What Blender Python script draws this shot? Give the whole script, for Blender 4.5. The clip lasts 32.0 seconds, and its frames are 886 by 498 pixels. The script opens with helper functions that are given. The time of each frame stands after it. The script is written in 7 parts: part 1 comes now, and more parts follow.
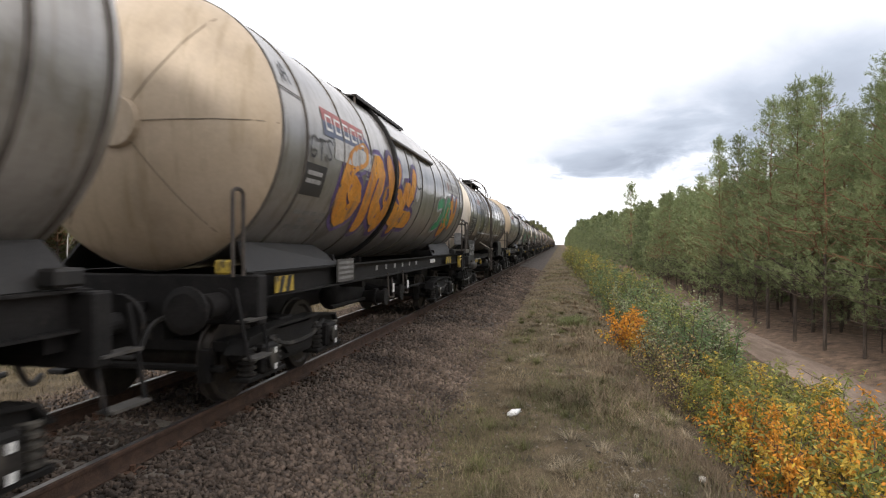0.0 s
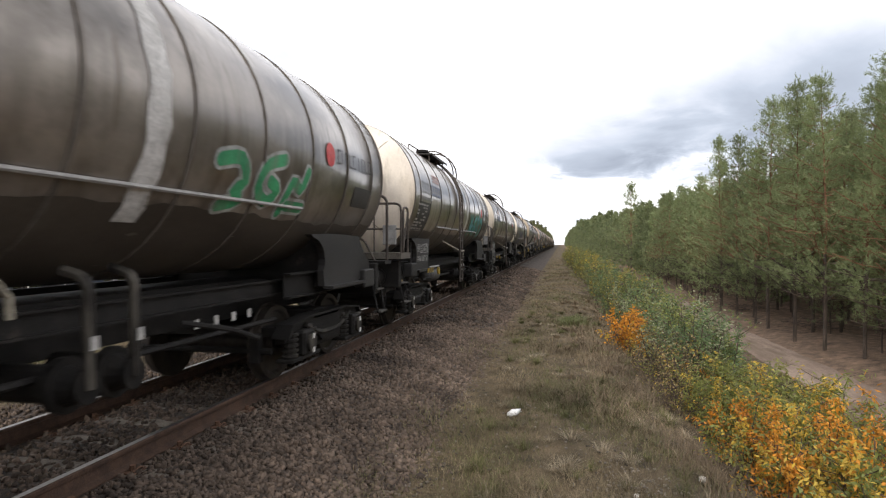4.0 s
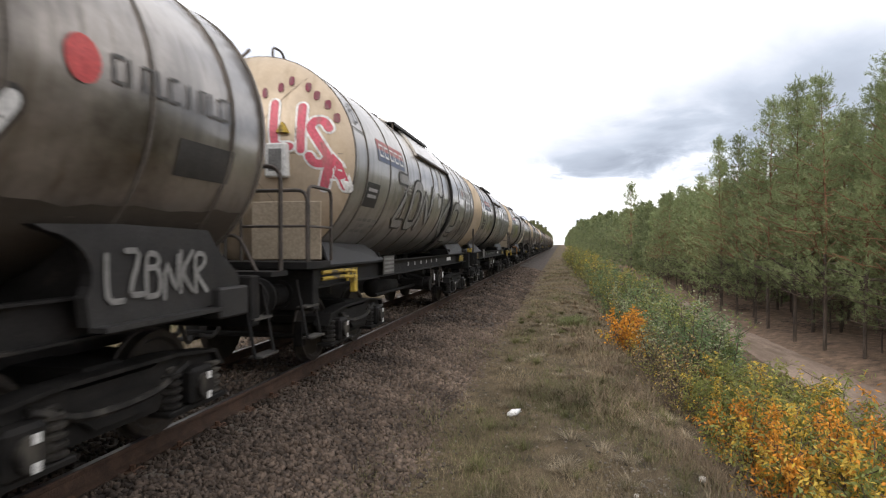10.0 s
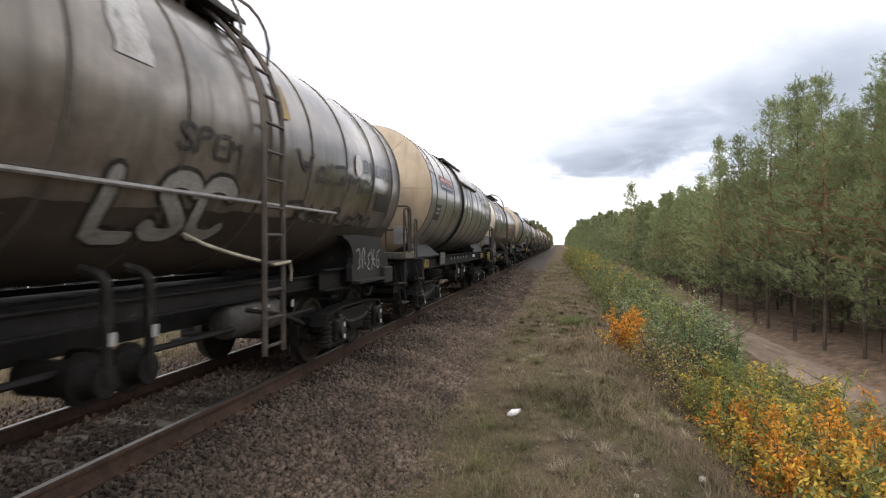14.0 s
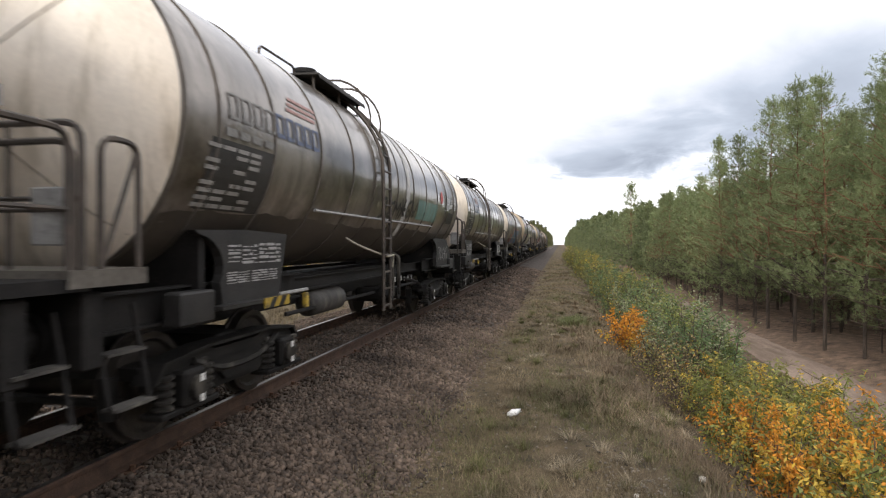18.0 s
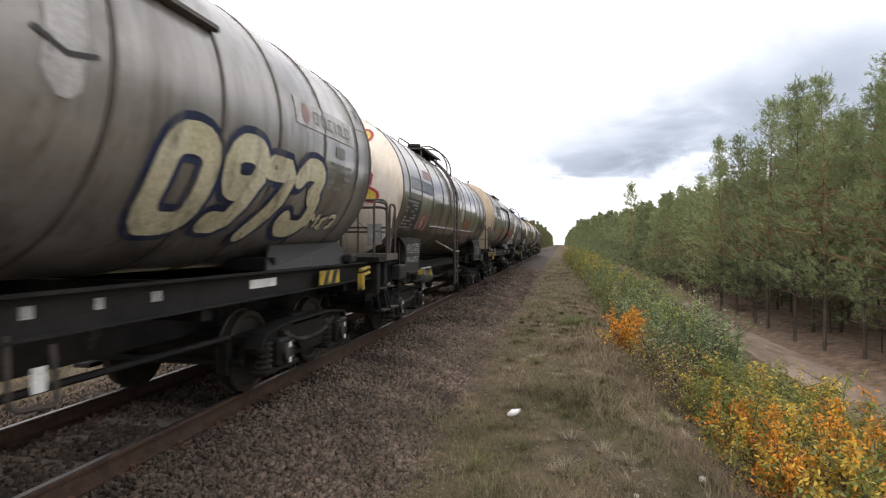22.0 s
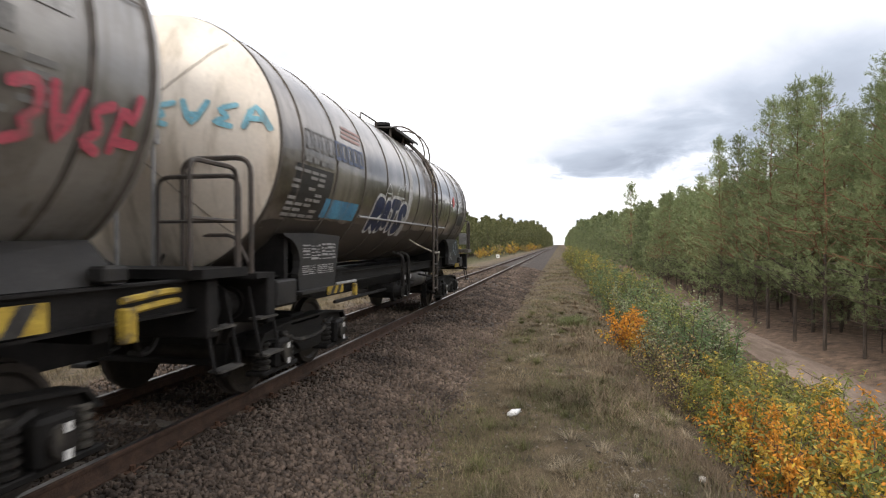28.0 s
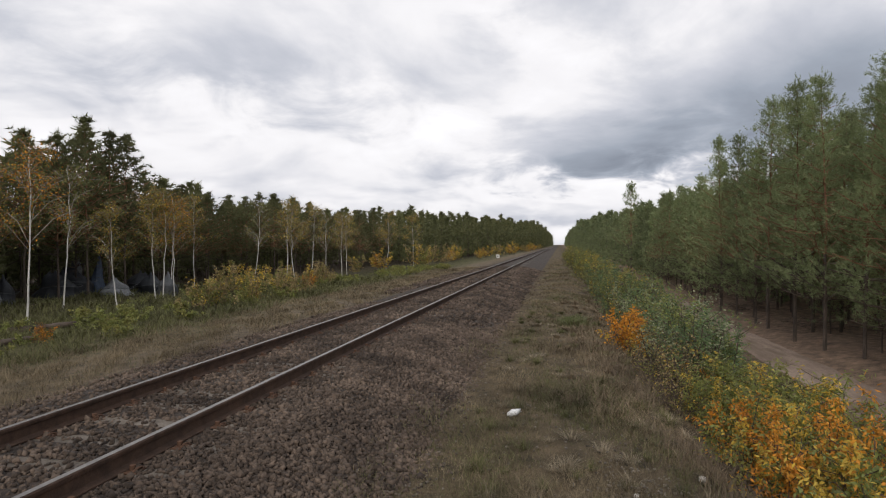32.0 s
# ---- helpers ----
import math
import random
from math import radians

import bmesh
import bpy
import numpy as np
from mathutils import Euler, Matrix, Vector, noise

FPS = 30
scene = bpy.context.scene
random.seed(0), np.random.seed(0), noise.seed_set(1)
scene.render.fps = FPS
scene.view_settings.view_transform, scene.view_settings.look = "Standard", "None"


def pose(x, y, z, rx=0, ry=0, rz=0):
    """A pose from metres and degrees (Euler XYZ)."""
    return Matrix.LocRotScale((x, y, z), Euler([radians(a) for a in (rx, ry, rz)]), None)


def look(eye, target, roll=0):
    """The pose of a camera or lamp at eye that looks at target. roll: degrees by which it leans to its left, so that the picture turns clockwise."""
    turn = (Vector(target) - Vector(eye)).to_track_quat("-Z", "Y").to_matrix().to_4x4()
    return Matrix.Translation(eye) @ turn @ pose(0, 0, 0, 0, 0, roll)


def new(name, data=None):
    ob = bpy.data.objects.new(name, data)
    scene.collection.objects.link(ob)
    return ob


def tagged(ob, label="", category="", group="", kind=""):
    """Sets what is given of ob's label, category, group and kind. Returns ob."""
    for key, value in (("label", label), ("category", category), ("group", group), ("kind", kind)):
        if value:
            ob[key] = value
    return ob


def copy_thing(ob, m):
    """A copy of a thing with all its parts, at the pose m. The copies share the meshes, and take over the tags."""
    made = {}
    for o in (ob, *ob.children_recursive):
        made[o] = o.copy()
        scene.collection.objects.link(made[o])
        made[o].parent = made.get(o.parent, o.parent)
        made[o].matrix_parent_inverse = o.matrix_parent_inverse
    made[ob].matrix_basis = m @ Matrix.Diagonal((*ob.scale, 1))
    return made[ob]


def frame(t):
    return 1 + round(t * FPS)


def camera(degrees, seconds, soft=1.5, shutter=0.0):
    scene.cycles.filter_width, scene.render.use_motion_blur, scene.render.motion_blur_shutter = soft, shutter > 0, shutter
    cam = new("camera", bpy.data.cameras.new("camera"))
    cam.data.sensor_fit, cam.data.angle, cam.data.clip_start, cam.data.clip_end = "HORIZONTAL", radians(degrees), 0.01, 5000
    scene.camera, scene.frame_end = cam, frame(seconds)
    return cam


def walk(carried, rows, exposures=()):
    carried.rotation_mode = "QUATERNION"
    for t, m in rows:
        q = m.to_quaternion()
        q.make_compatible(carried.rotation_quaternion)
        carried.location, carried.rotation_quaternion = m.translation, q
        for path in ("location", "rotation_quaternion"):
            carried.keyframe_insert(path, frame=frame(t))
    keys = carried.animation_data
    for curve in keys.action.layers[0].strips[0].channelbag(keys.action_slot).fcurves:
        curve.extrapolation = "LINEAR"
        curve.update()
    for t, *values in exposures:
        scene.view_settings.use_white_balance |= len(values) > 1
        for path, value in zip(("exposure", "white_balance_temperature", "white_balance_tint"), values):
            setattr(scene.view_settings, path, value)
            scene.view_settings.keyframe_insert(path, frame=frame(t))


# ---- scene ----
# The camera stands still on the shoulder of the line, 4.2 m from the track's axis.
# World: y runs along the track, away from the camera; z = 0 is the top of the rails.
cam = camera(73.7, 32.0, soft=1.15, shutter=0.13)
EYE = (0.0, 0.0, 1.669)
YAW = radians(11.168)
AIM = (EYE[0] - math.sin(YAW) * 50, math.cos(YAW) * 50, EYE[2] - 50 * math.tan(radians(0.4675)))
TRACK_X = -4.23
SPEED = 12.67
HALF_GAUGE = 0.718
EXPOSURES = [(t, stops, 6490, 12) for t, stops in ((0, 0.0), (28.6, 0.0), (29.2, -0.05), (29.6, -0.35), (30.4, -0.68), (31.2, -0.78), (32.0, -0.8))]
walk(cam, [(0, look(EYE, AIM)), (32, look(EYE, AIM))], EXPOSURES)


# ---- light: a broken overcast sky, the sun veiled behind cloud ----
def nodes_of(tree):
    tree.nodes.clear()

    def node(kind, **values):
        n = tree.nodes.new(kind)
        for key, value in values.items():
            if key in n.inputs:
                n.inputs[key].default_value = value
        return n
    return node, tree.links.new


def ramp_node(tree, stops):
    r = tree.nodes.new("ShaderNodeValToRGB")
    els = r.color_ramp.elements
    while len(els) < len(stops):
        els.new(0.5)
    for e, (p, c) in zip(els, stops):
        e.position = p
        e.color = (c[0], c[1], c[2], 1) if isinstance(c, tuple) else (c, c, c, 1)
    return r


def make_world():
    w = bpy.data.worlds.new("sky")
    scene.world = w
    w.use_nodes = True
    t = w.node_tree
    node, link = nodes_of(t)
    out = node("ShaderNodeOutputWorld")
    bg = node("ShaderNodeBackground", Strength=1.10)
    coord = node("ShaderNodeTexCoord")
    sky = node("ShaderNodeTexSky")
    sky.sky_type, sky.sun_disc = "NISHITA", False
    sky.sun_elevation, sky.sun_rotation = radians(27), radians(186)
    blue = node("ShaderNodeVectorMath", Scale=0.11)
    blue.operation = "SCALE"
    link(sky.outputs["Color"], blue.inputs[0])
    # clouds lie on a flat layer: direction divided by its height
    sep = node("ShaderNodeSeparateXYZ")
    link(coord.outputs["Generated"], sep.inputs[0])

    def maths(op, a, b=None, clamp=False):
        m = node("ShaderNodeMath")
        m.operation, m.use_clamp = op, clamp
        for i, s in enumerate((a, b)):
            if s is None:
                continue
            if isinstance(s, (int, float)):
                m.inputs[i].default_value = s
            else:
                link(s, m.inputs[i])
        return m.outputs[0]
    up = maths("ADD", maths("MAXIMUM", sep.outputs["Z"], 0.0), 0.26)
    comb = node("ShaderNodeCombineXYZ")
    link(maths("DIVIDE", sep.outputs["X"], up), comb.inputs[0])
    link(maths("DIVIDE", sep.outputs["Y"], up), comb.inputs[1])
    big = node("ShaderNodeTexNoise", Scale=1.15, Detail=7.0, Roughness=0.52, Distortion=0.35)
    link(comb.outputs[0], big.inputs["Vector"])
    big2 = node("ShaderNodeTexNoise", Scale=3.2, Detail=9.0, Roughness=0.56, Distortion=0.5)
    link(comb.outputs[0], big2.inputs["Vector"])

    def mass(az, el, wide, high, power):
        """A soft bank of cloud about a bearing (degrees right of the track) and a height."""
        a = node("ShaderNodeMath")
        a.operation = "ARCTAN2"
        link(sep.outputs["X"], a.inputs[0]), link(sep.outputs["Y"], a.inputs[1])
        ragged = maths("SUBTRACT", big2.outputs["Fac"], 0.5)
        da = maths("DIVIDE", maths("ADD", maths("SUBTRACT", a.outputs[0], radians(az)), maths("MULTIPLY", ragged, radians(14))), radians(wide))
        e = maths("ADD", maths("ARCSINE", sep.outputs["Z"]), maths("MULTIPLY", ragged, radians(9)))
        de = maths("DIVIDE", maths("SUBTRACT", e, radians(el)), radians(high))
        r2 = maths("ADD", maths("MULTIPLY", da, da), maths("MULTIPLY", de, de))
        return maths("MULTIPLY", maths("EXPONENT", maths("MULTIPLY", r2, -1.0)), power)
    # thickness of the cloud: higher is darker
    thick = maths("ADD", maths("MULTIPLY", big.outputs["Fac"], 0.75), maths("MULTIPLY", big2.outputs["Fac"], 0.30))
    for m in BANKS:
        thick = maths("ADD", thick, mass(*m))
    shade = ramp_node(t, [(0.30, (1.75, 1.76, 1.78)), (0.48, (1.45, 1.45, 1.47)), (0.60, (0.96, 1.0, 1.09)), (0.76, (0.59, 0.66, 0.765)), (0.95, (0.30, 0.345, 0.425))])
    link(thick, shade.inputs[0])
    cover = ramp_node(t, [(0.24, 0.45), (0.36, 1.0)])
    link(thick, cover.inputs[0])
    mix = node("ShaderNodeMix")
    mix.data_type = "RGBA"
    link(cover.outputs["Color"], mix.inputs["Factor"])
    link(blue.outputs[0], mix.inputs["A"])
    link(shade.outputs["Color"], mix.inputs["B"])
    link(mix.outputs["Result"], bg.inputs["Color"])
    link(bg.outputs[0], out.inputs[0])


# banks of cloud: bearing, height, half width, half height (degrees), weight
BANKS = [(3.5, 7.6, 11, 2.2, 0.18), (14, 11.0, 10.5, 4.4, 0.26), (21, 9.0, 8, 3.2, 0.12), (24, 15.5, 9, 4.5, 0.20), (5, 5.2, 11, 1.1, -0.16), (-21, 9.5, 13, 3.6, -0.13), (-34, 16.5, 14, 4.5, 0.13), (-14, 20.5, 14, 4, 0.03), (-9.5, 20, 6, 4, -0.12), (2, 15, 7, 3, -0.06)]
make_world()
sun = new("sun", bpy.data.lights.new("sun", "SUN"))
sun.data.energy, sun.data.angle, sun.data.color = 2.1, radians(11), (1.0, 0.95, 0.87)
sun.matrix_world = look((-6, -60, 30), (0, 0, 0))


# ---- materials ----
def material(name, stops, rough=0.8, metal=0.0, scale=6.0, detail=6.0, fine=60.0, bump=0.15, stretch=(1, 1, 1), spec=0.4,
             coat=None, random_tint=0.0, island=False, space="Object", translucent=0.0, grain=(0.72, 1.22)):
    """A surface with large and fine variation. stops: ramp over the large noise. coat: (colour, scale, threshold, stretch) of dirt."""
    m = bpy.data.materials.new(name)
    m.use_nodes = True
    t = m.node_tree
    node, link = nodes_of(t)
    out = node("ShaderNodeOutputMaterial")
    p = node("ShaderNodeBsdfPrincipled", Roughness=rough, Metallic=metal)
    p.inputs["Specular IOR Level"].default_value = spec
    coord = node("ShaderNodeTexCoord")
    mp = node("ShaderNodeMapping", Scale=stretch)
    link(coord.outputs[space], mp.inputs[0])
    n1 = node("ShaderNodeTexNoise", Scale=scale, Detail=detail, Roughness=0.6)
    link(mp.outputs[0], n1.inputs["Vector"])
    r = ramp_node(t, stops)
    link(n1.outputs["Fac"], r.inputs[0])
    n2 = node("ShaderNodeTexNoise", Scale=fine, Detail=4.0, Roughness=0.65)
    link(mp.outputs[0], n2.inputs["Vector"])
    col = r.outputs["Color"]

    def blend(kind, fac, a, b):
        x = node("ShaderNodeMix")
        x.data_type, x.blend_type = "RGBA", kind
        for key, value in (("Factor", fac), ("A", a), ("B", b)):
            if isinstance(value, (int, float)):
                x.inputs[key].default_value = value
            elif isinstance(value, tuple):
                x.inputs[key].default_value = (*value, 1)
            else:
                link(value, x.inputs[key])
        return x.outputs["Result"]
    g = ramp_node(t, [(0.3, grain[0]), (0.7, grain[1])])
    link(n2.outputs["Fac"], g.inputs[0])
    col = blend("MULTIPLY", 1.0, col, g.outputs["Color"])
    if coat:
        for colour, cscale, lo, hi, cst in coat:
            mc = node("ShaderNodeMapping", Scale=cst)
            link(coord.outputs[space], mc.inputs[0])
            n3 = node("ShaderNodeTexNoise", Scale=cscale, Detail=7.0, Roughness=0.62)
            link(mc.outputs[0], n3.inputs["Vector"])
            k = ramp_node(t, [(lo, 0.0), (hi, 1.0)])
            link(n3.outputs["Fac"], k.inputs[0])
            col = blend("MIX", k.outputs["Color"], col, colour)
    if random_tint:
        info = node("ShaderNodeNewGeometry" if island else "ShaderNodeObjectInfo")
        hs = node("ShaderNodeHueSaturation")
        mr = node("ShaderNodeMapRange")
        mr.inputs["To Min"].default_value, mr.inputs["To Max"].default_value = 1 - random_tint, 1 + random_tint
        link(info.outputs["Random Per Island" if island else "Random"], mr.inputs["Value"])
        link(mr.outputs["Result"], hs.inputs["Value"])
        link(col, hs.inputs["Color"])
        col = hs.outputs["Color"]
    link(col, p.inputs["Base Color"])
    if bump:
        b = node("ShaderNodeBump", Strength=bump, Distance=0.02)
        link(n2.outputs["Fac"], b.inputs["Height"])
        link(b.outputs[0], p.inputs["Normal"])
    if rough < 0.75:
        rr = node("ShaderNodeMapRange")
        rr.inputs["To Min"].default_value, rr.inputs["To Max"].default_value = max(0.05, rough - 0.12), min(1, rough + 0.2)
        link(n1.outputs["Fac"], rr.inputs["Value"])
        link(rr.outputs["Result"], p.inputs["Roughness"])
    shader = p.outputs[0]
    if translucent:
        tr = node("ShaderNodeBsdfTranslucent")
        link(col, tr.inputs["Color"])
        ms = node("ShaderNodeMixShader", Fac=translucent)
        link(p.outputs[0], ms.inputs[1]), link(tr.outputs[0], ms.inputs[2])
        shader = ms.outputs[0]
    link(shader, out.inputs[0])
    return m


def two(a, b, lo=0.35, hi=0.65):
    return [(lo, a), (hi, b)]


M = {}
M["tank_grey"] = material("grey_tank_paint", two((0.27, 0.253, 0.23), (0.39, 0.368, 0.336)), 0.36, 0.45, 1.1, 6, 22, 0.012, (1, 0.6, 1),
                          coat=[((0.13, 0.112, 0.09), 1.6, 0.48, 0.78, (2.2, 2.2, 0.25)), ((0.17, 0.14, 0.105), 5, 0.57, 0.72, (1, 2, 0.2)), ((0.10, 0.083, 0.066), 0.7, 0.52, 0.72, (1.5, 1, 1.2))], grain=(0.94, 1.05), random_tint=0.12)
M["tank_dark"] = material("weathered_tank_paint", two((0.185, 0.160, 0.136), (0.325, 0.288, 0.250)), 0.30, 0.50, 0.9, 6, 20, 0.012, (1, 0.6, 1),
                          coat=[((0.085, 0.07, 0.052), 1.4, 0.47, 0.76, (2.2, 2.2, 0.25)), ((0.12, 0.092, 0.064), 4, 0.57, 0.72, (1, 2, 0.2)), ((0.062, 0.05, 0.038), 0.7, 0.44, 0.64, (1.5, 1, 1.2))], grain=(0.94, 1.05), random_tint=0.16)
M["end_cream"] = material("cream_end_paint", two((0.68, 0.595, 0.49), (0.80, 0.725, 0.62)), 0.35, 0.1, 1.2, 5, 25, 0.006,
                          coat=[((0.33, 0.27, 0.18), 2.2, 0.52, 0.78, (2.5, 1, 0.4)), ((0.36, 0.31, 0.235), 0.8, 0.54, 0.86, (1.2, 1, 1))], grain=(0.94, 1.05), random_tint=0.08)
M["end_tan"] = material("tan_end_paint", two((0.40, 0.315, 0.218), (0.49, 0.395, 0.29)), 0.4, 0.1, 1.2, 5, 25, 0.008,
                        coat=[((0.30, 0.23, 0.14), 2.2, 0.52, 0.80, (2.5, 1, 0.4)), ((0.26, 0.21, 0.155), 0.8, 0.54, 0.86, (1.2, 1, 1))], grain=(0.94, 1.05), random_tint=0.1)
M["band"] = material("dirty_seam_steel", two((0.075, 0.065, 0.055), (0.14, 0.12, 0.10)), 0.6, 0.1, 4, 4, 40, 0.1)
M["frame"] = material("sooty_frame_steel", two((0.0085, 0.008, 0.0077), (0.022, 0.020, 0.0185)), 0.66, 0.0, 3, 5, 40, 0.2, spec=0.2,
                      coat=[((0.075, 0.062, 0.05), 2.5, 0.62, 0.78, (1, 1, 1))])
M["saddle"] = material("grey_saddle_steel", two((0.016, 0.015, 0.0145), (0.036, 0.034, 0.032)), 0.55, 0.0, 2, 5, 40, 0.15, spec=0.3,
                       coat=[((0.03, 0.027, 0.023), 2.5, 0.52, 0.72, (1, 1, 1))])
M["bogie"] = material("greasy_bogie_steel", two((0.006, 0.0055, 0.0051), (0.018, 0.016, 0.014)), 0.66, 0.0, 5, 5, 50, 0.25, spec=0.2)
M["wheel"] = material("dark_wheel_steel", two((0.028, 0.024, 0.021), (0.062, 0.052, 0.044)), 0.5, 0.3, 5, 4, 50, 0.1, spec=0.2)
M["hand"] = material("dark_handrail_steel", two((0.05, 0.043, 0.037), (0.10, 0.08, 0.065)), 0.55, 0.2, 6, 4, 50, 0.1)
M["walk"] = material("dark_walkway_grating", two((0.035, 0.033, 0.03), (0.07, 0.065, 0.06)), 0.7, 0.3, 6, 4, 60, 0.3)
M["white"] = material("chalky_white_paint", two((0.58, 0.57, 0.54), (0.74, 0.73, 0.70)), 0.6, 0, 4, 5, 40, 0.05)
M["plate"] = material("faded_data_plate", two((0.24, 0.235, 0.225), (0.38, 0.37, 0.355)), 0.6, 0, 9, 5, 60, 0.05)
M["board"] = material("black_board_paint", two((0.020, 0.019, 0.0175), (0.045, 0.042, 0.038)), 0.5, 0, 4, 5, 40, 0.05)
M["yellow"] = material("chipped_yellow_paint", two((0.36, 0.24, 0.03), (0.50, 0.35, 0.05)), 0.6, 0, 8, 5, 50, 0.1,
                       coat=[((0.07, 0.055, 0.04), 7, 0.50, 0.64, (1, 1, 1))])
M["red"] = material("faded_red_paint", two((0.45, 0.05, 0.05), (0.58, 0.09, 0.08)), 0.5, 0, 5, 5, 40, 0.05)
M["rail"] = material("rusty_rail_steel", two((0.042, 0.024, 0.016), (0.088, 0.050, 0.033)), 0.8, 0.2, 7, 5, 70, 0.3)
M["head"] = material("polished_rail_head", two((0.22, 0.205, 0.19), (0.32, 0.30, 0.28)), 0.38, 1.0, 7, 4, 60, 0.02)
M["sleeper"] = material("weathered_sleeper_concrete", two((0.10, 0.082, 0.064), (0.19, 0.16, 0.13)), 0.9, 0, 4, 5, 40, 0.3, random_tint=0.15)
M["stone"] = material("ballast_stone", two((0.050, 0.0355, 0.026), (0.148, 0.108, 0.080)), 0.9, 0, 0.9, 4, 30, 0.3, random_tint=0.5, island=True)
M["stone_one"] = material("ballast_stone_single", two((0.050, 0.0355, 0.026), (0.148, 0.108, 0.080)), 0.9, 0, 3.0, 4, 30, 0.4, random_tint=0.45)
M["ballast"] = material("ballast_bed", two((0.024, 0.0185, 0.0148), (0.082, 0.062, 0.049)), 0.95, 0, 9, 6, 60, 1.0)
M["sand"] = material("sandy_track", two((0.215, 0.155, 0.118), (0.335, 0.252, 0.195)), 0.95, 0, 0.8, 7, 20, 0.5, (1, 0.35, 1),
                     coat=[((0.13, 0.09, 0.062), 1.1, 0.48, 0.66, (1, 0.22, 1))])
M["bark"] = material("pine_bark", two((0.062, 0.048, 0.040), (0.13, 0.098, 0.076)), 0.95, 0, 5, 5, 25, 0.6, (1, 1, 0.3), random_tint=0.2)
M["needles"] = material("pine_needles", two((0.205, 0.25, 0.116), (0.335, 0.375, 0.186)), 0.6, 0, 0.6, 4, 3, 0.0, random_tint=0.28, translucent=0.58)
# darker copy of the needles: the far wood's shade is in its colour
M["needles_shaded"] = material("shaded_pine_needles", two((0.088, 0.097, 0.043), (0.162, 0.163, 0.071)), 0.7, 0, 0.6, 4, 3, 0.0, random_tint=0.28, translucent=0.42)
M["birch_bark"] = material("birch_bark", two((0.5, 0.48, 0.44), (0.66, 0.64, 0.60)), 0.8, 0, 2, 5, 30, 0.2,
                           coat=[((0.05, 0.045, 0.04), 5, 0.60, 0.66, (1, 1, 2.5))])
for key, a, b in (("leaf_green", (0.155, 0.18, 0.046), (0.265, 0.28, 0.082)), ("leaf_blue", (0.095, 0.145, 0.062), (0.175, 0.235, 0.10)),
                  ("leaf_orange", (0.52, 0.20, 0.02), (0.70, 0.34, 0.045)), ("leaf_yellow", (0.46, 0.31, 0.04), (0.62, 0.43, 0.07)),
                  ("leaf_tan", (0.28, 0.20, 0.085), (0.42, 0.32, 0.15)), ("leaf_brown", (0.16, 0.085, 0.03), (0.26, 0.15, 0.05)), ("leaf_olive", (0.17, 0.18, 0.045), (0.29, 0.27, 0.08)), ("leaf_pale", (0.26, 0.28, 0.16), (0.40, 0.42, 0.26))):
    M[key] = material(key, two(a, b), 0.6, 0, 1.5, 4, 8, 0.0, random_tint=0.3, island=True, translucent=0.3)
M["twig"] = material("bare_twigs", two((0.06, 0.042, 0.032), (0.12, 0.09, 0.07)), 0.9, 0, 5, 4, 30, 0.2)
M["straw"] = material("dry_grass", two((0.115, 0.089, 0.053), (0.25, 0.197, 0.121)), 0.85, 0, 0.7, 4, 6, 0.0, random_tint=0.35, island=True, translucent=0.2)
M["grass"] = material("green_grass", two((0.083, 0.085, 0.033), (0.152, 0.147, 0.058)), 0.8, 0, 0.7, 4, 6, 0.0, random_tint=0.35, island=True, translucent=0.2)

for key, weight, rough in (("tank_grey", 0.6, 0.16), ("tank_dark", 0.65, 0.13)):
    gloss = M[key].node_tree.nodes["Principled BSDF"].inputs
    gloss["Coat Weight"].default_value, gloss["Coat Roughness"].default_value = weight, rough


# ---- helpers for meshes ----
def part(name, bm, mat, parent=None, label="", smooth=False):
    """Links a bmesh as one mesh object under a thing or a part."""
    me = bpy.data.meshes.new(name)
    bm.to_mesh(me)
    bm.free()
    if smooth:
        me.polygons.foreach_set("use_smooth", [True] * len(me.polygons))
    me.materials.append(M[mat] if isinstance(mat, str) else mat)
    return mesh_part(name, me, parent, label)


def mesh_part(name, me, parent=None, label="", m=None):
    ob = new(name, me)
    if parent is not None:
        ob.parent = parent
    if m is not None:
        ob.matrix_basis = m
    if label:
        ob["label"] = label
    return ob


def thing(name, label, category, group="", m=None, kind=""):
    ob = tagged(new(name), label, category, group, kind)
    if m is not None:
        ob.matrix_basis = m
    return ob


def data_mesh(name, verts, faces, mat, smooth=False):
    """A mesh straight from arrays: quick for very many small pieces."""
    me = bpy.data.meshes.new(name)
    verts = np.asarray(verts, dtype=np.float32)
    faces = np.asarray(faces, dtype=np.int32)
    n, k = faces.shape
    me.vertices.add(len(verts))
    me.vertices.foreach_set("co", verts.ravel())
    me.loops.add(n * k)
    me.loops.foreach_set("vertex_index", faces.ravel())
    me.polygons.add(n)
    me.polygons.foreach_set("loop_start", np.arange(0, n * k, k, dtype=np.int32))
    if smooth:
        me.polygons.foreach_set("use_smooth", np.ones(n, dtype=bool))
    me.update(calc_edges=True)
    me.materials.append(M[mat] if isinstance(mat, str) else mat)
    return me


def box(bm, x0, x1, y0, y1, z0, z1, bevel=0.0):
    r = bmesh.ops.create_cube(bm, size=1.0, matrix=Matrix.LocRotScale(((x0 + x1) / 2, (y0 + y1) / 2, (z0 + z1) / 2), None, (abs(x1 - x0), abs(y1 - y0), abs(z1 - z0))))
    if bevel:
        es = list({e for v in r["verts"] for e in v.link_edges})
        bmesh.ops.bevel(bm, geom=es, offset=bevel, segments=1, affect="EDGES")


